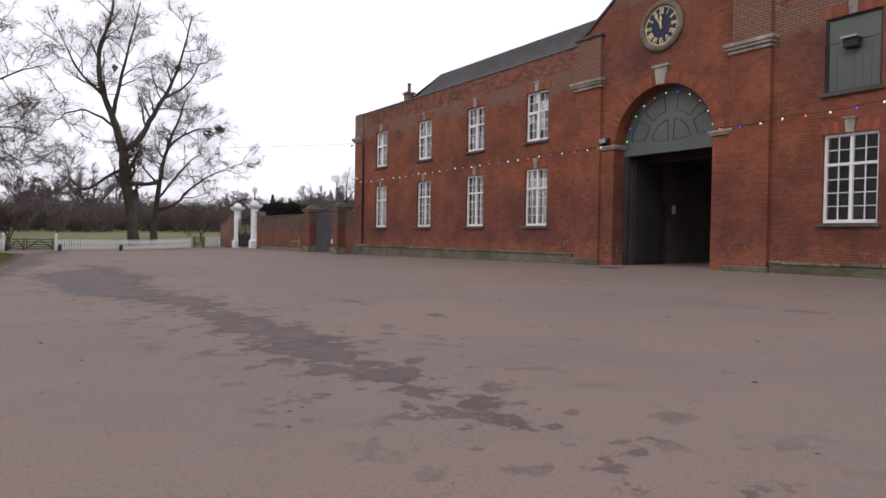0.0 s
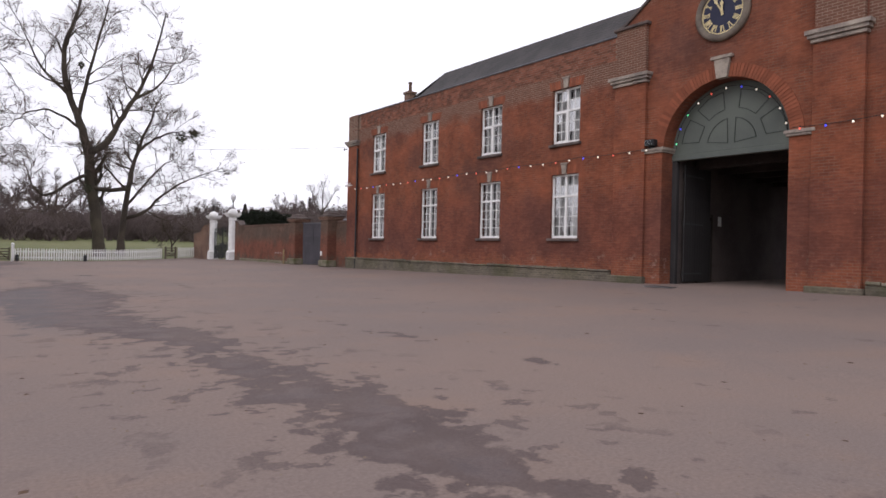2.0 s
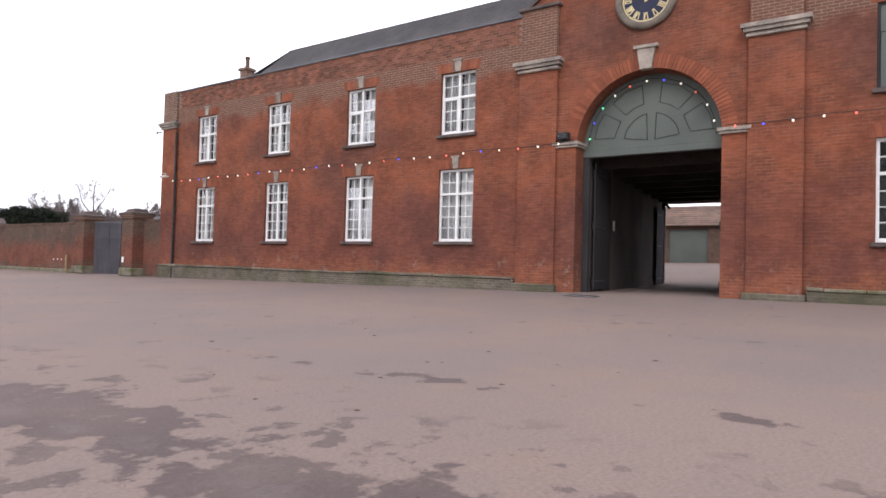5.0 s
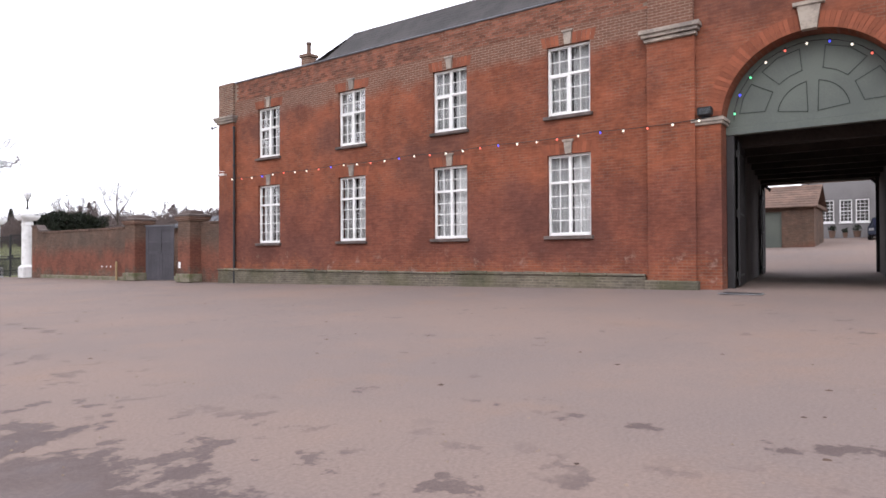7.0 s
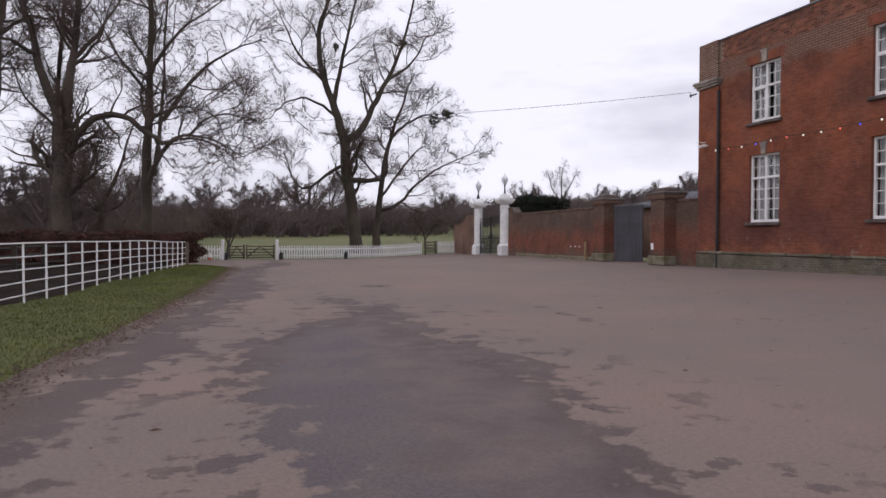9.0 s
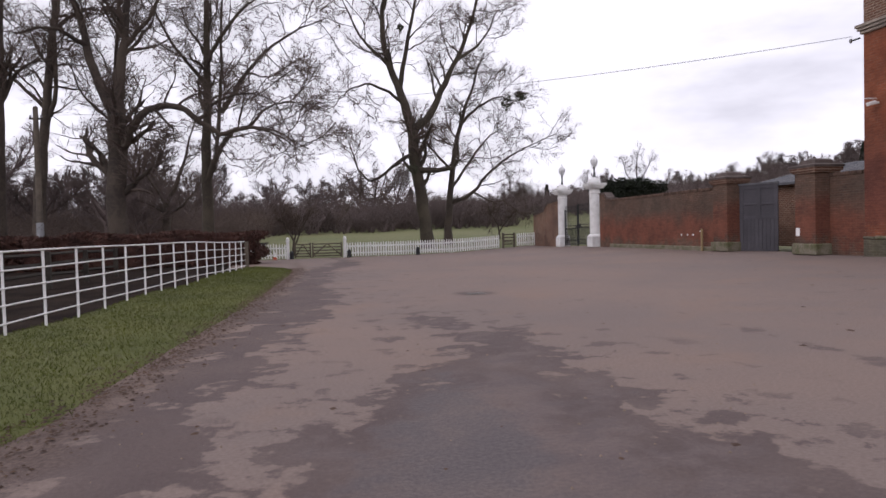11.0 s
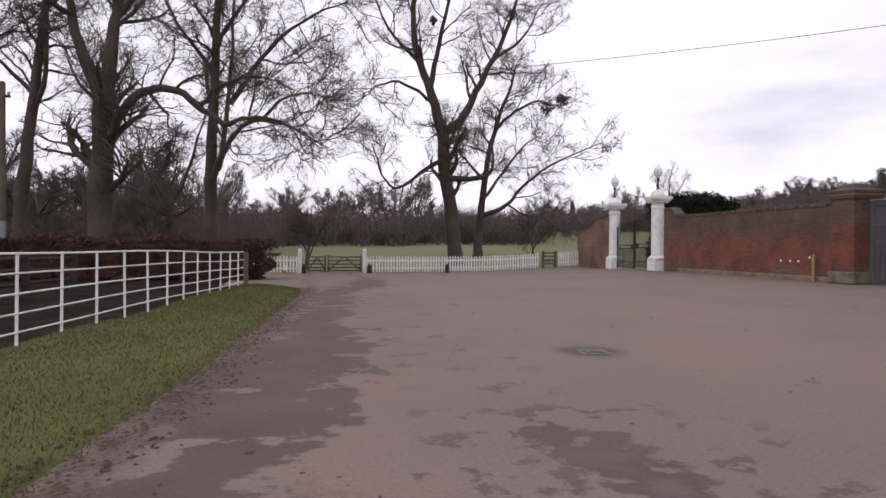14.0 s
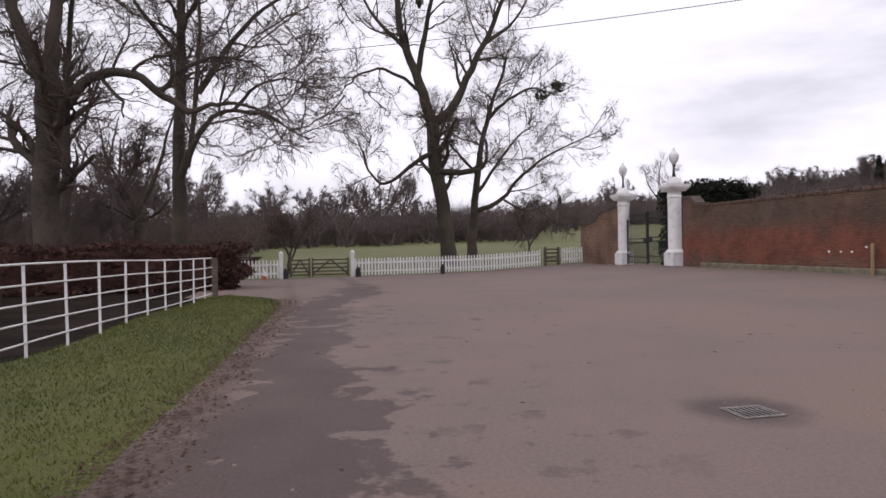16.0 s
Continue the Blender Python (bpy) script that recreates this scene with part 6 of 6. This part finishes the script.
second = bare_tree("lime_tree", (12.3, 68.5, h(12.3, 68.5)), [
    ([(0, 0, -0.2), (0.2, 0, 3), (0.6, 0, 6.2), (1.2, 0, 9.2), (2.2, 0, 12), (2.8, 0, 14)], 0.34, 0.05),
    ([(1.2, 0, 9.2), (2.6, -0.3, 10.6), (4.2, -0.5, 11.3), (5.2, -0.6, 11.0)], 0.14, 0.04),
    ([(0.3, 0, 3.2), (2.0, -0.5, 4.0), (3.4, -0.7, 5.6), (5.4, -0.9, 7.0), (8.6, -1, 8.4)], 0.18, 0.03),
    ([(0.4, 0, 4.4), (1.8, 0.3, 6.2), (3.4, 0.4, 8.2), (4.6, 0.3, 9.0)], 0.14, 0.03),
    ([(0.5, 0, 5.6), (-1.2, 0.3, 7.6), (-2.0, 0.3, 9.6)], 0.12, 0.03),
    ([(2.0, -0.5, 4.0), (3.6, -0.8, 3.2), (5.0, -1.2, 3.6)], 0.08, 0.02),
], 23, "bare spreading tree with mistletoe balls behind the picket fence", size=1.05, bark=BARK)
for c, rr in (((4.9, -0.6, 10.9), 0.75), ((5.9, -0.7, 11.4), 0.55)):
    leafy_clump("mistletoe", second, c, rr, 620, 0.05, MISTLE)

bare_tree("lime_tree", (-4.5, 56.6, -0.2), [
    ([(0, 0, -0.2), (-0.03, 0, 4), (0.1, 0, 8), (0.2, 0, 12), (0.25, 0.2, 18)], 0.34, 0.10),
    ([(0.0, -0.1, 4.2), (0.5, -0.4, 5.3), (1.2, -0.7, 6.4), (2.2, -0.9, 6.8), (3.6, -1.2, 6.5), (5.2, -1.3, 5.6)], 0.17, 0.03),
    ([(0.3, -0.2, 4.6), (0.75, -0.3, 7.5), (0.9, -0.3, 11), (1.2, -0.2, 16)], 0.13, 0.04),
    ([(0.8, -0.3, 7.6), (2.2, -0.8, 9.6), (3.9, -1.2, 11.2), (6.0, -1.4, 12.2)], 0.14, 0.03),
    ([(0.2, 0, 10.5), (1.8, -0.6, 12.5), (4.0, -0.8, 14.4)], 0.12, 0.03),
    ([(0.1, 0, 9.0), (-1.4, -0.5, 11), (-2.6, -0.6, 13.4)], 0.11, 0.03),
    ([(2.2, -0.9, 6.8), (3.2, -1.4, 7.7), (4.4, -1.8, 7.9), (5.4, -2, 7.4)], 0.08, 0.02),
], 31, "tall straight bare lime tree with drooping outer branches", size=1.12, bark=BARK_MOSS, droop=0.02)
bare_tree("lime_tree", (-7.6, 49.6, -0.05), [
    ([(0, 0, -0.2), (0.0, 0, 3.0), (0.1, 0, 6.6)], 0.42, 0.36),
    ([(0.05, 0, 6.2), (-0.7, 0, 8.2), (-1.1, 0.1, 10), (-1.7, 0.1, 12.5), (-2.0, 0.2, 17)], 0.24, 0.06),
    ([(0.1, 0, 6.3), (0.35, 0, 8.4), (0.7, -0.1, 11), (1.0, -0.1, 17)], 0.28, 0.07),
    ([(0.3, -0.1, 4.9), (0.8, -0.3, 5.9), (1.7, -0.4, 6.6), (2.7, -0.5, 6.6), (3.5, -0.5, 6.0), (4.3, -0.6, 5.5)], 0.19, 0.10),
    ([(4.3, -0.6, 5.5), (5.2, -0.9, 5.7), (6.3, -1.2, 5.5), (7.6, -1.5, 4.7)], 0.10, 0.02),
    ([(3.4, -0.5, 6.1), (4.4, -0.6, 7.0), (5.6, -0.8, 7.2), (6.8, -1.0, 6.7)], 0.09, 0.02),
    ([(0.5, 0, 9.2), (1.6, -0.4, 10.4), (2.8, -0.6, 12.4)], 0.12, 0.03),
    ([(-0.9, 0, 9.2), (-2.2, -0.4, 9.8), (-3.4, -0.6, 9.4)], 0.11, 0.03),
], 41, "old bare lime with thick ridged trunk and one arching limb", size=1.1, bark=BARK, droop=0.015, lo=0.35)
bare_tree("lime_tree", (-14.2, 58.5, -0.2), [
    ([(0, 0, -0.2), (0.3, 0, 4), (0.7, 0, 8), (1.3, 0, 13), (1.7, 0, 19)], 0.38, 0.10),
    ([(0.6, 0, 7), (1.3, -0.3, 9), (1.5, -0.4, 13), (2.4, -0.4, 17)], 0.15, 0.04),
    ([(0.7, 0, 8), (-0.8, -0.4, 9.6), (-2.2, -0.6, 10)], 0.11, 0.03),
    ([(1.2, 0, 12), (2.8, -0.5, 13), (4.6, -0.7, 12.8)], 0.12, 0.03),
], 51, "tall leaning bare lime at the edge of the wood", size=1.12, counts=(7, 6, 5, 4))
bare_tree("lime_tree", (-12.7, 49.9, 0.0), [
    ([(0, 0, -0.2), (0.15, 0, 5), (0.4, 0, 10), (0.7, 0, 19)], 0.36, 0.12),
    ([(0.3, 0, 7), (1.4, -0.4, 8.6), (2.6, -0.6, 8.8)], 0.10, 0.03),
    ([(0.3, 0, 9.2), (-1.2, -0.3, 11), (-2.0, -0.3, 14)], 0.12, 0.03),
], 52, "tall bare lime at the edge of the wood", size=1.05, counts=(7, 6, 5, 4))
bare_tree("lime_tree", (-10.4, 60.0, -0.1), [
    ([(0, 0, -0.2), (0.1, 0, 5), (0.3, 0, 10), (0.9, 0, 17)], 0.26, 0.07),
    ([(0.2, 0, 6), (1.2, -0.4, 7.5), (2.0, -0.5, 10)], 0.10, 0.03),
    ([(0.2, 0, 7.5), (-1.2, -0.3, 9), (-2.0, -0.3, 11)], 0.09, 0.03),
], 53, "slender bare tree standing behind the limes", size=1.1, counts=(7, 6, 5, 4))
bare_tree("bare_tree", (-9.4, 70.0, h(-9.4, 70)), [
    ([(0, 0, -0.2), (0.1, 0, 2.2), (0.1, 0, 3.4)], 0.30, 0.24),
    ([(0.1, 0, 3.3), (-0.8, 0, 5.0), (-1.6, 0, 6.6), (-2.0, 0, 9)], 0.14, 0.03),
    ([(0.1, 0, 3.3), (1.0, 0, 5.2), (1.6, 0, 7.2), (2.4, 0, 10)], 0.18, 0.04),
    ([(0.1, 0, 2.6), (1.6, -0.4, 3.6), (2.8, -0.6, 5.4)], 0.10, 0.03),
    ([(0.1, 0, 2.8), (-1.6, -0.3, 3.6), (-3.0, -0.5, 3.4), (-3.6, -0.6, 4.2)], 0.10, 0.03),
], 54, "bare many-stemmed tree among scrub", size=1.1, counts=(7, 6, 5, 4))
bare_tree("thorn_bush", (0.2, 61.5, h(0.2, 61.5)), [
    ([(0, 0, -0.1), (-0.1, 0, 0.9), (-0.5, 0, 1.8), (-0.7, 0, 2.7)], 0.09, 0.02),
    ([(0, 0, 0.5), (0.4, -0.1, 1.4), (0.8, -0.1, 2.3)], 0.06, 0.02),
    ([(0, 0, 0.7), (0.1, 0.2, 1.8), (0.2, 0.2, 3.0)], 0.06, 0.02),
], 61, "small bare thorn bush by the field gate", size=1.1, counts=(12, 8, 5, 3), lengths=(1.1, 0.7, 0.45, 0.25))
bare_tree("thorn_bush", (17.8, 72.0, h(17.8, 72)), [
    ([(0, 0, -0.1), (-0.1, 0, 0.9), (-0.6, 0, 1.8), (-0.9, 0, 2.4)], 0.09, 0.02),
    ([(0, 0, 0.5), (0.5, -0.1, 1.3), (1.1, -0.1, 2.0)], 0.06, 0.02),
], 62, "small bare thorn bush in the pasture", size=1.1, counts=(12, 8, 5, 3), lengths=(1.2, 0.8, 0.5, 0.3))
bare_tree("parkland_tree", (62.0, 128.0, h(62, 128)), [
    ([(0, 0, -0.1), (0.4, 0, 3.5), (0.2, 0, 7.0), (0.6, 0, 11.0)], 0.26, 0.05),
    ([(0.2, 0, 4.0), (-1.9, -0.1, 6.8), (-2.7, -0.1, 9.6)], 0.14, 0.04),
    ([(0.2, 0, 4.4), (2.0, -0.1, 7.2), (3.4, 0, 9.6)], 0.14, 0.04),
], 64, "bare parkland tree beyond the walled garden", counts=(9, 6, 4, 3), lengths=(2.4, 1.5, 0.9, 0.5))

# ---- woods in the distance ----
def wood_tree(seed, tall, spread):
    r = np.random.default_rng(seed)
    mains = [([(0, 0, -0.3), (r.normal(0, 0.2), 0, tall * 0.3), (r.normal(0, 0.4), r.normal(0, 0.4), tall * 0.62), (r.normal(0, 0.6), 0, tall)], tall * 0.022, 0.04)]
    for k in range(5):
        z = tall * r.uniform(0.18, 0.5)
        a = r.uniform(0, 2 * math.pi)
        c, s = math.cos(a) * spread, math.sin(a) * spread
        mains.append(([(0, 0, z), (c * 0.4, s * 0.4, z + tall * 0.12), (c * 0.8, s * 0.8, z + tall * 0.28), (c, s, z + tall * 0.42)], tall * 0.012, 0.035))
    lines, level = [], []
    for corners, r0, r1 in mains:
        q = smooth_line(corners, 3)
        rad = np.linspace(r0, r1, len(q))
        lines.append((q, rad, 5))
        level.append((q, rad, 0.25))
    for depth, (c, ln, n, keep, least) in enumerate(((10, tall * 0.2, 4, 0.5, 0.036), (8, tall * 0.11, 3, 0.6, 0.02), (4, tall * 0.065, 2, 0.7, 0.011))):
        nxt = []
        for line, rad, st in level:
            for q, rr in shoots(r, line, rad, c, st, ln, (25, 65), 0.06, 0.18, n, keep, 0.8):
                rr = np.maximum(rr, least)
                lines.append((q, rr, 3))
                nxt.append((q, rr, 0.2))
        level = nxt
    ob = bundle("woodland_tree", lines, TWIG_HAZED)
    return tagged(ob, "bare winter tree in the distant wood", "tree", "far woodland trees")


protos = [wood_tree(100 + k, t, s) for k, (t, s) in enumerate(((11, 3.2), (9, 3.4), (12.5, 3.0), (8, 3.0), (10, 4.0)))]
spots = []
rw = random.Random(9)
for k in range(95):      # belt across the pasture
    x = -75 + k * 2.3 + rw.uniform(-3, 3)
    spots.append((x, 150 + rw.uniform(-22, 26) - 0.0009 * (x - 20) ** 2, rw.uniform(0.75, 1.15) * (1.0 if x < 24 else 0.62)))
for k in range(34):      # nearer wood behind the limes
    x = -62 + k * 1.55 + rw.uniform(-2, 2)
    spots.append((x, 92 + rw.uniform(-22, 25) + max(0, x + 25) * 0.9, rw.uniform(0.7, 1.0)))
for k in range(24):
    spots.append((-45 + rw.uniform(0, 36), 60 + rw.uniform(0, 22), rw.uniform(0.45, 0.8)))
for k in range(30):      # far right, beyond the garden
    spots.append((48 + k * 4.4 + rw.uniform(-3, 3), 190 + rw.uniform(-22, 30), rw.uniform(0.25, 0.45)))
for k in range(170):     # the wooded hill
    x, y = rw.uniform(150, 380), rw.uniform(170, 420)
    if h(x, y) > 6:
        spots.append((x, y, rw.uniform(0.9, 1.35)))
for k, (x, y, s) in enumerate(spots):
    pr = protos[k % 5]
    m = Matrix.Translation((x, y, h(x, y) - 0.2)) @ Matrix.Rotation(rw.uniform(0, 6.28), 4, "Z") @ Matrix.Diagonal((s * rw.uniform(0.9, 1.2), s * rw.uniform(0.9, 1.2), s, 1))
    if k < 5:
        pr.matrix_basis = m
    else:
        o = pr.copy()
        scene.collection.objects.link(o)
        o.matrix_basis = m


def thicket(name, spots_xy, tall, label, material, r=0.03, forks=7):
    """Low bushes: sprays of thin crooked stems from one root."""
    lines = []
    for x, y in spots_xy:
        z = h(x, y)
        t = tall * rng.uniform(0.45, 1.1)
        for _ in range(forks):
            a = rng.normal(0, 0.33, 2) * t
            b = rng.normal(0, 0.16, 2) * t
            u = rng.uniform(0.6, 1.05)
            lines.append(([(x, y, z - 0.1), (x + a[0] * 0.45 + b[0], y + a[1] * 0.45 + b[1], z + t * u * 0.55), (x + a[0], y + a[1], z + t * u)], [r, r * 0.7, r * 0.3], 3))
            for _ in range(2):
                c = rng.normal(0, 0.18, 3) * t
                lines.append(([(x + a[0] * 0.45 + b[0], y + a[1] * 0.45 + b[1], z + t * u * 0.55), (x + a[0] * 0.7 + c[0], y + a[1] * 0.7 + c[1], z + t * u * 0.75 + c[2] * 0.5), (x + a[0] + c[0] * 2, y + a[1] + c[1] * 2, z + t * u * 0.9 + abs(c[2]))], [r * 0.6, r * 0.4, r * 0.2], 3))
    ob = bundle(name, lines, material)
    return tagged(ob, label, "scrub", kind="stuff")


thicket("scrub", [(x, 134 + rng.uniform(-26, 30) - 0.0009 * (x - 20) ** 2) for x in rng.uniform(-95, 34, 2600)] + [(x, 146 + rng.uniform(-26, 24) - 0.0009 * (x - 20) ** 2) for x in rng.uniform(34, 190, 1100)], 5.2, "dense dark scrub under the distant wood", TWIG_HAZED, 0.055)
thicket("scrub_near", [(x, 76 + rng.uniform(-18, 24) + max(0, x + 22) * 1.2) for x in rng.uniform(-60, -3, 1300)], 3.6, "tangled bare scrub beneath the limes", TWIG, 0.022)
thicket("saplings", [(rng.uniform(-30, -7), rng.uniform(47.5, 58)) for _ in range(120)], 2.8, "bare saplings under the limes", TWIG, 0.014)
hx, hy = rng.uniform(140, 390, 4400), rng.uniform(160, 430, 4400)
ok = height(hx, hy) > 6
thicket("hill_scrub", list(zip(hx[ok], hy[ok])), 8.5, "dark underwood covering the hill", TWIG_HAZED, 0.11, 5)


def conifer(x, y, tall):
    t = thing("conifer", (x, y, h(x, y) - 0.2), "dark evergreen conifer rising above the wood", "tree", "far conifers")
    part("trunk", lathe([(tall * 0.02, 0), (tall * 0.006, tall)], 7), BARK, t)
    n = 2600
    u = rng.uniform(0.08, 1, n)
    rr = (1 - u) ** 0.8 * tall * 0.17 * rng.uniform(0.3, 1.0, n) ** 0.6 + 0.1
    a = rng.uniform(0, 2 * math.pi, n)
    c = np.stack([rr * np.cos(a), rr * np.sin(a), u * tall - rr * 0.25], 1)
    d1, d2 = rng.normal(0, tall * 0.02, (n, 3)), rng.normal(0, tall * 0.02, (n, 3))
    soup("needles", np.stack([c - d1, c + d1, c + d2], 1).reshape(-1, 3), np.arange(n * 3).reshape(-1, 3), YEW, t)
    return t


conifer(57, 160, 6.5)
conifer(232, 246, 16)
conifer(243, 240, 13)
conifer(30, 190, 9)

# hedges
def hedge(name, x0, x1, y0, y1, top, count, size, material, label, category, yaw=0.0):
    hd = thing(name, ((x0 + x1) / 2, (y0 + y1) / 2, 0.0), label, category)
    w, d = (x1 - x0) / 2, (y1 - y0) / 2
    p = rng.uniform(-1, 1, (count, 3))
    shell = rng.integers(0, 3, count)
    sgn = np.sign(rng.uniform(-1, 1, count))
    for ax in (0, 1):
        p[shell == ax, ax] = sgn[shell == ax] * (1 - np.abs(rng.normal(0, 0.07, (shell == ax).sum())))
    p[shell == 2, 2] = 1 - np.abs(rng.normal(0, 0.07, (shell == 2).sum()))
    wob = 1 + 0.05 * np.sin(p[:, 0] * 9 + p[:, 2] * 5) + 0.04 * np.sin(p[:, 0] * 23 + p[:, 1] * 11)
    rnd_top = 1 - 0.12 * (np.abs(p[:, 0]) ** 6 + np.abs(p[:, 1]) ** 4) / 2
    c = np.stack([p[:, 0] * w * wob, p[:, 1] * d * wob, (p[:, 2] + 1) / 2 * top * wob * rnd_top], 1)
    a, b = rng.normal(0, size, (count, 3)), rng.normal(0, size, (count, 3))
    soup("leaves", np.stack([c - a, c + a, c + b], 1).reshape(-1, 3), np.arange(count * 3).reshape(-1, 3), material, hd)["kind"] = "stuff"
    part("heart", box(-w * 0.86, w * 0.86, -d * 0.8, d * 0.8, 0.0, top * 0.88, bevel=0.1), material, hd)
    hd.rotation_euler = (0, 0, radians(yaw))
    return hd


hedge("beech_hedge", -10.9, -1.15, 45.6, 47.4, 1.4, 20000, 0.045, BEECH, "low beech hedge with russet dead leaves", "hedge")
hedge("beech_hedge", -26.0, -11.0, 45.4, 46.8, 1.2, 9000, 0.05, BEECH, "low beech hedge with russet dead leaves under the trees", "hedge")
hedge("yew_hedge", 18.3, 21.7, 51.5, 54.5, 3.85, 14000, 0.06, YEW, "tall clipped dark yew hedge behind the wall", "hedge")

# pole and cable
pole = thing("utility_pole", (-9.9, 46.9, -0.02), "grey weathered wooden utility pole under the limes", "pole")
part("shaft", lathe([(0.13, -0.2), (0.10, 6.75), (0.06, 6.8)], 12), TIMBER, pole)
part("guard", lathe([(0.145, 0.9), (0.14, 2.0)], 12), STEEL, pole)
part("bracket", box(-0.25, 0.25, -0.04, 0.04, 6.25, 6.33), TIMBER_DARK, pole)
for u in (-0.2, 0.2):
    part("insulator", lathe([(0.03, 6.33), (0.05, 6.38), (0.03, 6.45)], 8, at=(u, 0, 0)), STEEL, pole)
cab = thing("overhead_cable", (0, 0, 0), "thin overhead cable from pole to stable corner", "cable")
k = np.linspace(0, 1, 33)
pts = np.stack([-9.7 + 26.5 * k, 46.9 - 13.5 * k, 6.42 + 0.3 * k - 0.55 * 4 * k * (1 - k)], 1)
tube_mesh("cable", [(pts, [0.008] * 33, 5)], CABLE, cab)


# dead leaves and crumbs of earth along the verge, and loose stones on the drive
def crumbs(name, count, place, size, material, label, category, flat=0.35):
    p = place(count)
    k = len(p)
    sz = rng.uniform(*size, k) * rng.uniform(0.5, 1.0, k)
    a = rng.uniform(0, 6.28, k)
    v = np.zeros((k, 5, 3))
    for i in range(4):
        v[:, i, 0] = p[:, 0] + sz * np.cos(a + i * 1.57) * rng.uniform(0.6, 1.2, k)
        v[:, i, 1] = p[:, 1] + sz * np.sin(a + i * 1.57) * rng.uniform(0.6, 1.2, k)
        v[:, i, 2] = p[:, 2]
    v[:, 4] = p + np.stack([np.zeros(k), np.zeros(k), sz * flat], 1)
    f = np.concatenate([np.stack([np.arange(k) * 5 + i, np.arange(k) * 5 + (i + 1) % 4, np.arange(k) * 5 + 4], 1) for i in range(4)])
    ob = soup(name, v.reshape(-1, 3), f, material)
    return tagged(ob, label, category, kind="stuff")


def along_edge(count):
    y = rng.uniform(12, 41.5, count)
    x = verge_edge(y) + 0.14 + rng.normal(0, 0.2, count)
    return np.stack([x, y, height(x, y) + 0.0], 1)


def on_drive(count):
    y = rng.uniform(-2, 46, count)
    x = rng.uniform(-0.5, 12, count)
    return np.stack([x, y, height(x, y) + 0.001], 1)


crumbs("dead_leaf_litter", 6500, along_edge, (0.006, 0.032), LITTER, "dead leaves and earth crumbs along the verge", "leaf litter", 0.45)
crumbs("loose_stones", 2600, on_drive, (0.006, 0.02), MORTAR, "small loose stones on the drive", "gravel", 0.7)
crumbs("damp_leaves", 260, on_drive, (0.02, 0.055), LITTER, "scattered damp brown leaves on the drive", "leaf litter", 0.25)

# bricks of the parapet: single pieces near the arch, the rest of the run as one mesh
br_me = None
rest_v, rest_f = [], []
rb = random.Random(4)
courses = 9
ch = (TOP - 0.06 - PAR) / courses
for a, b in ((15.3, YL - 0.9), (YR, 8.13)):
    for c in range(courses):
        y = a + (0.115 if c % 2 else 0.0)
        while y + 0.225 < b:
            cell = (XF + rb.uniform(-0.006, 0.004), y + 0.006, y + 0.219, PAR + c * ch + 0.006, PAR + (c + 1) * ch - 0.006)
            if 15.3 <= y < 22.4:
                if br_me is None:
                    bm = box(0.0, 0.03, 0.0, 0.213, 0.0, ch - 0.012, bevel=0.004)
                    br_me = part("brick", bm, BRICK_PIECE, block)
                    br_me.matrix_basis = pose(cell[0], cell[1], cell[3])
                else:
                    again(br_me, pose(cell[0], cell[1], cell[3], 0, 0, rb.uniform(-0.5, 0.5)))
            else:
                k = len(rest_v) * 8
                x0, y0, y1, z0, z1 = cell
                rest_v.append([(x, yy, z) for x in (x0, x0 + 0.03) for yy, z in ((y0, z0), (y1, z0), (y1, z1), (y0, z1))])
                rest_f += [(k, k + 3, k + 2, k + 1), (k, k + 1, k + 5, k + 4), (k + 1, k + 2, k + 6, k + 5), (k + 2, k + 3, k + 7, k + 6), (k + 3, k, k + 4, k + 7)]
            y += 0.225
island = BRICK_PIECE.copy()
island.name = "brick_pieces_joined"
for nd in island.node_tree.nodes:
    if nd.bl_idname == "ShaderNodeObjectInfo":
        geo = island.node_tree.nodes.new("ShaderNodeNewGeometry")
        for lk in list(nd.outputs["Random"].links):
            island.node_tree.links.new(geo.outputs["Random Per Island"], lk.to_socket)
rest = soup("parapet_bricks", np.array(rest_v).reshape(-1, 3), np.array(rest_f), island, block)
rest["kind"] = "stuff"
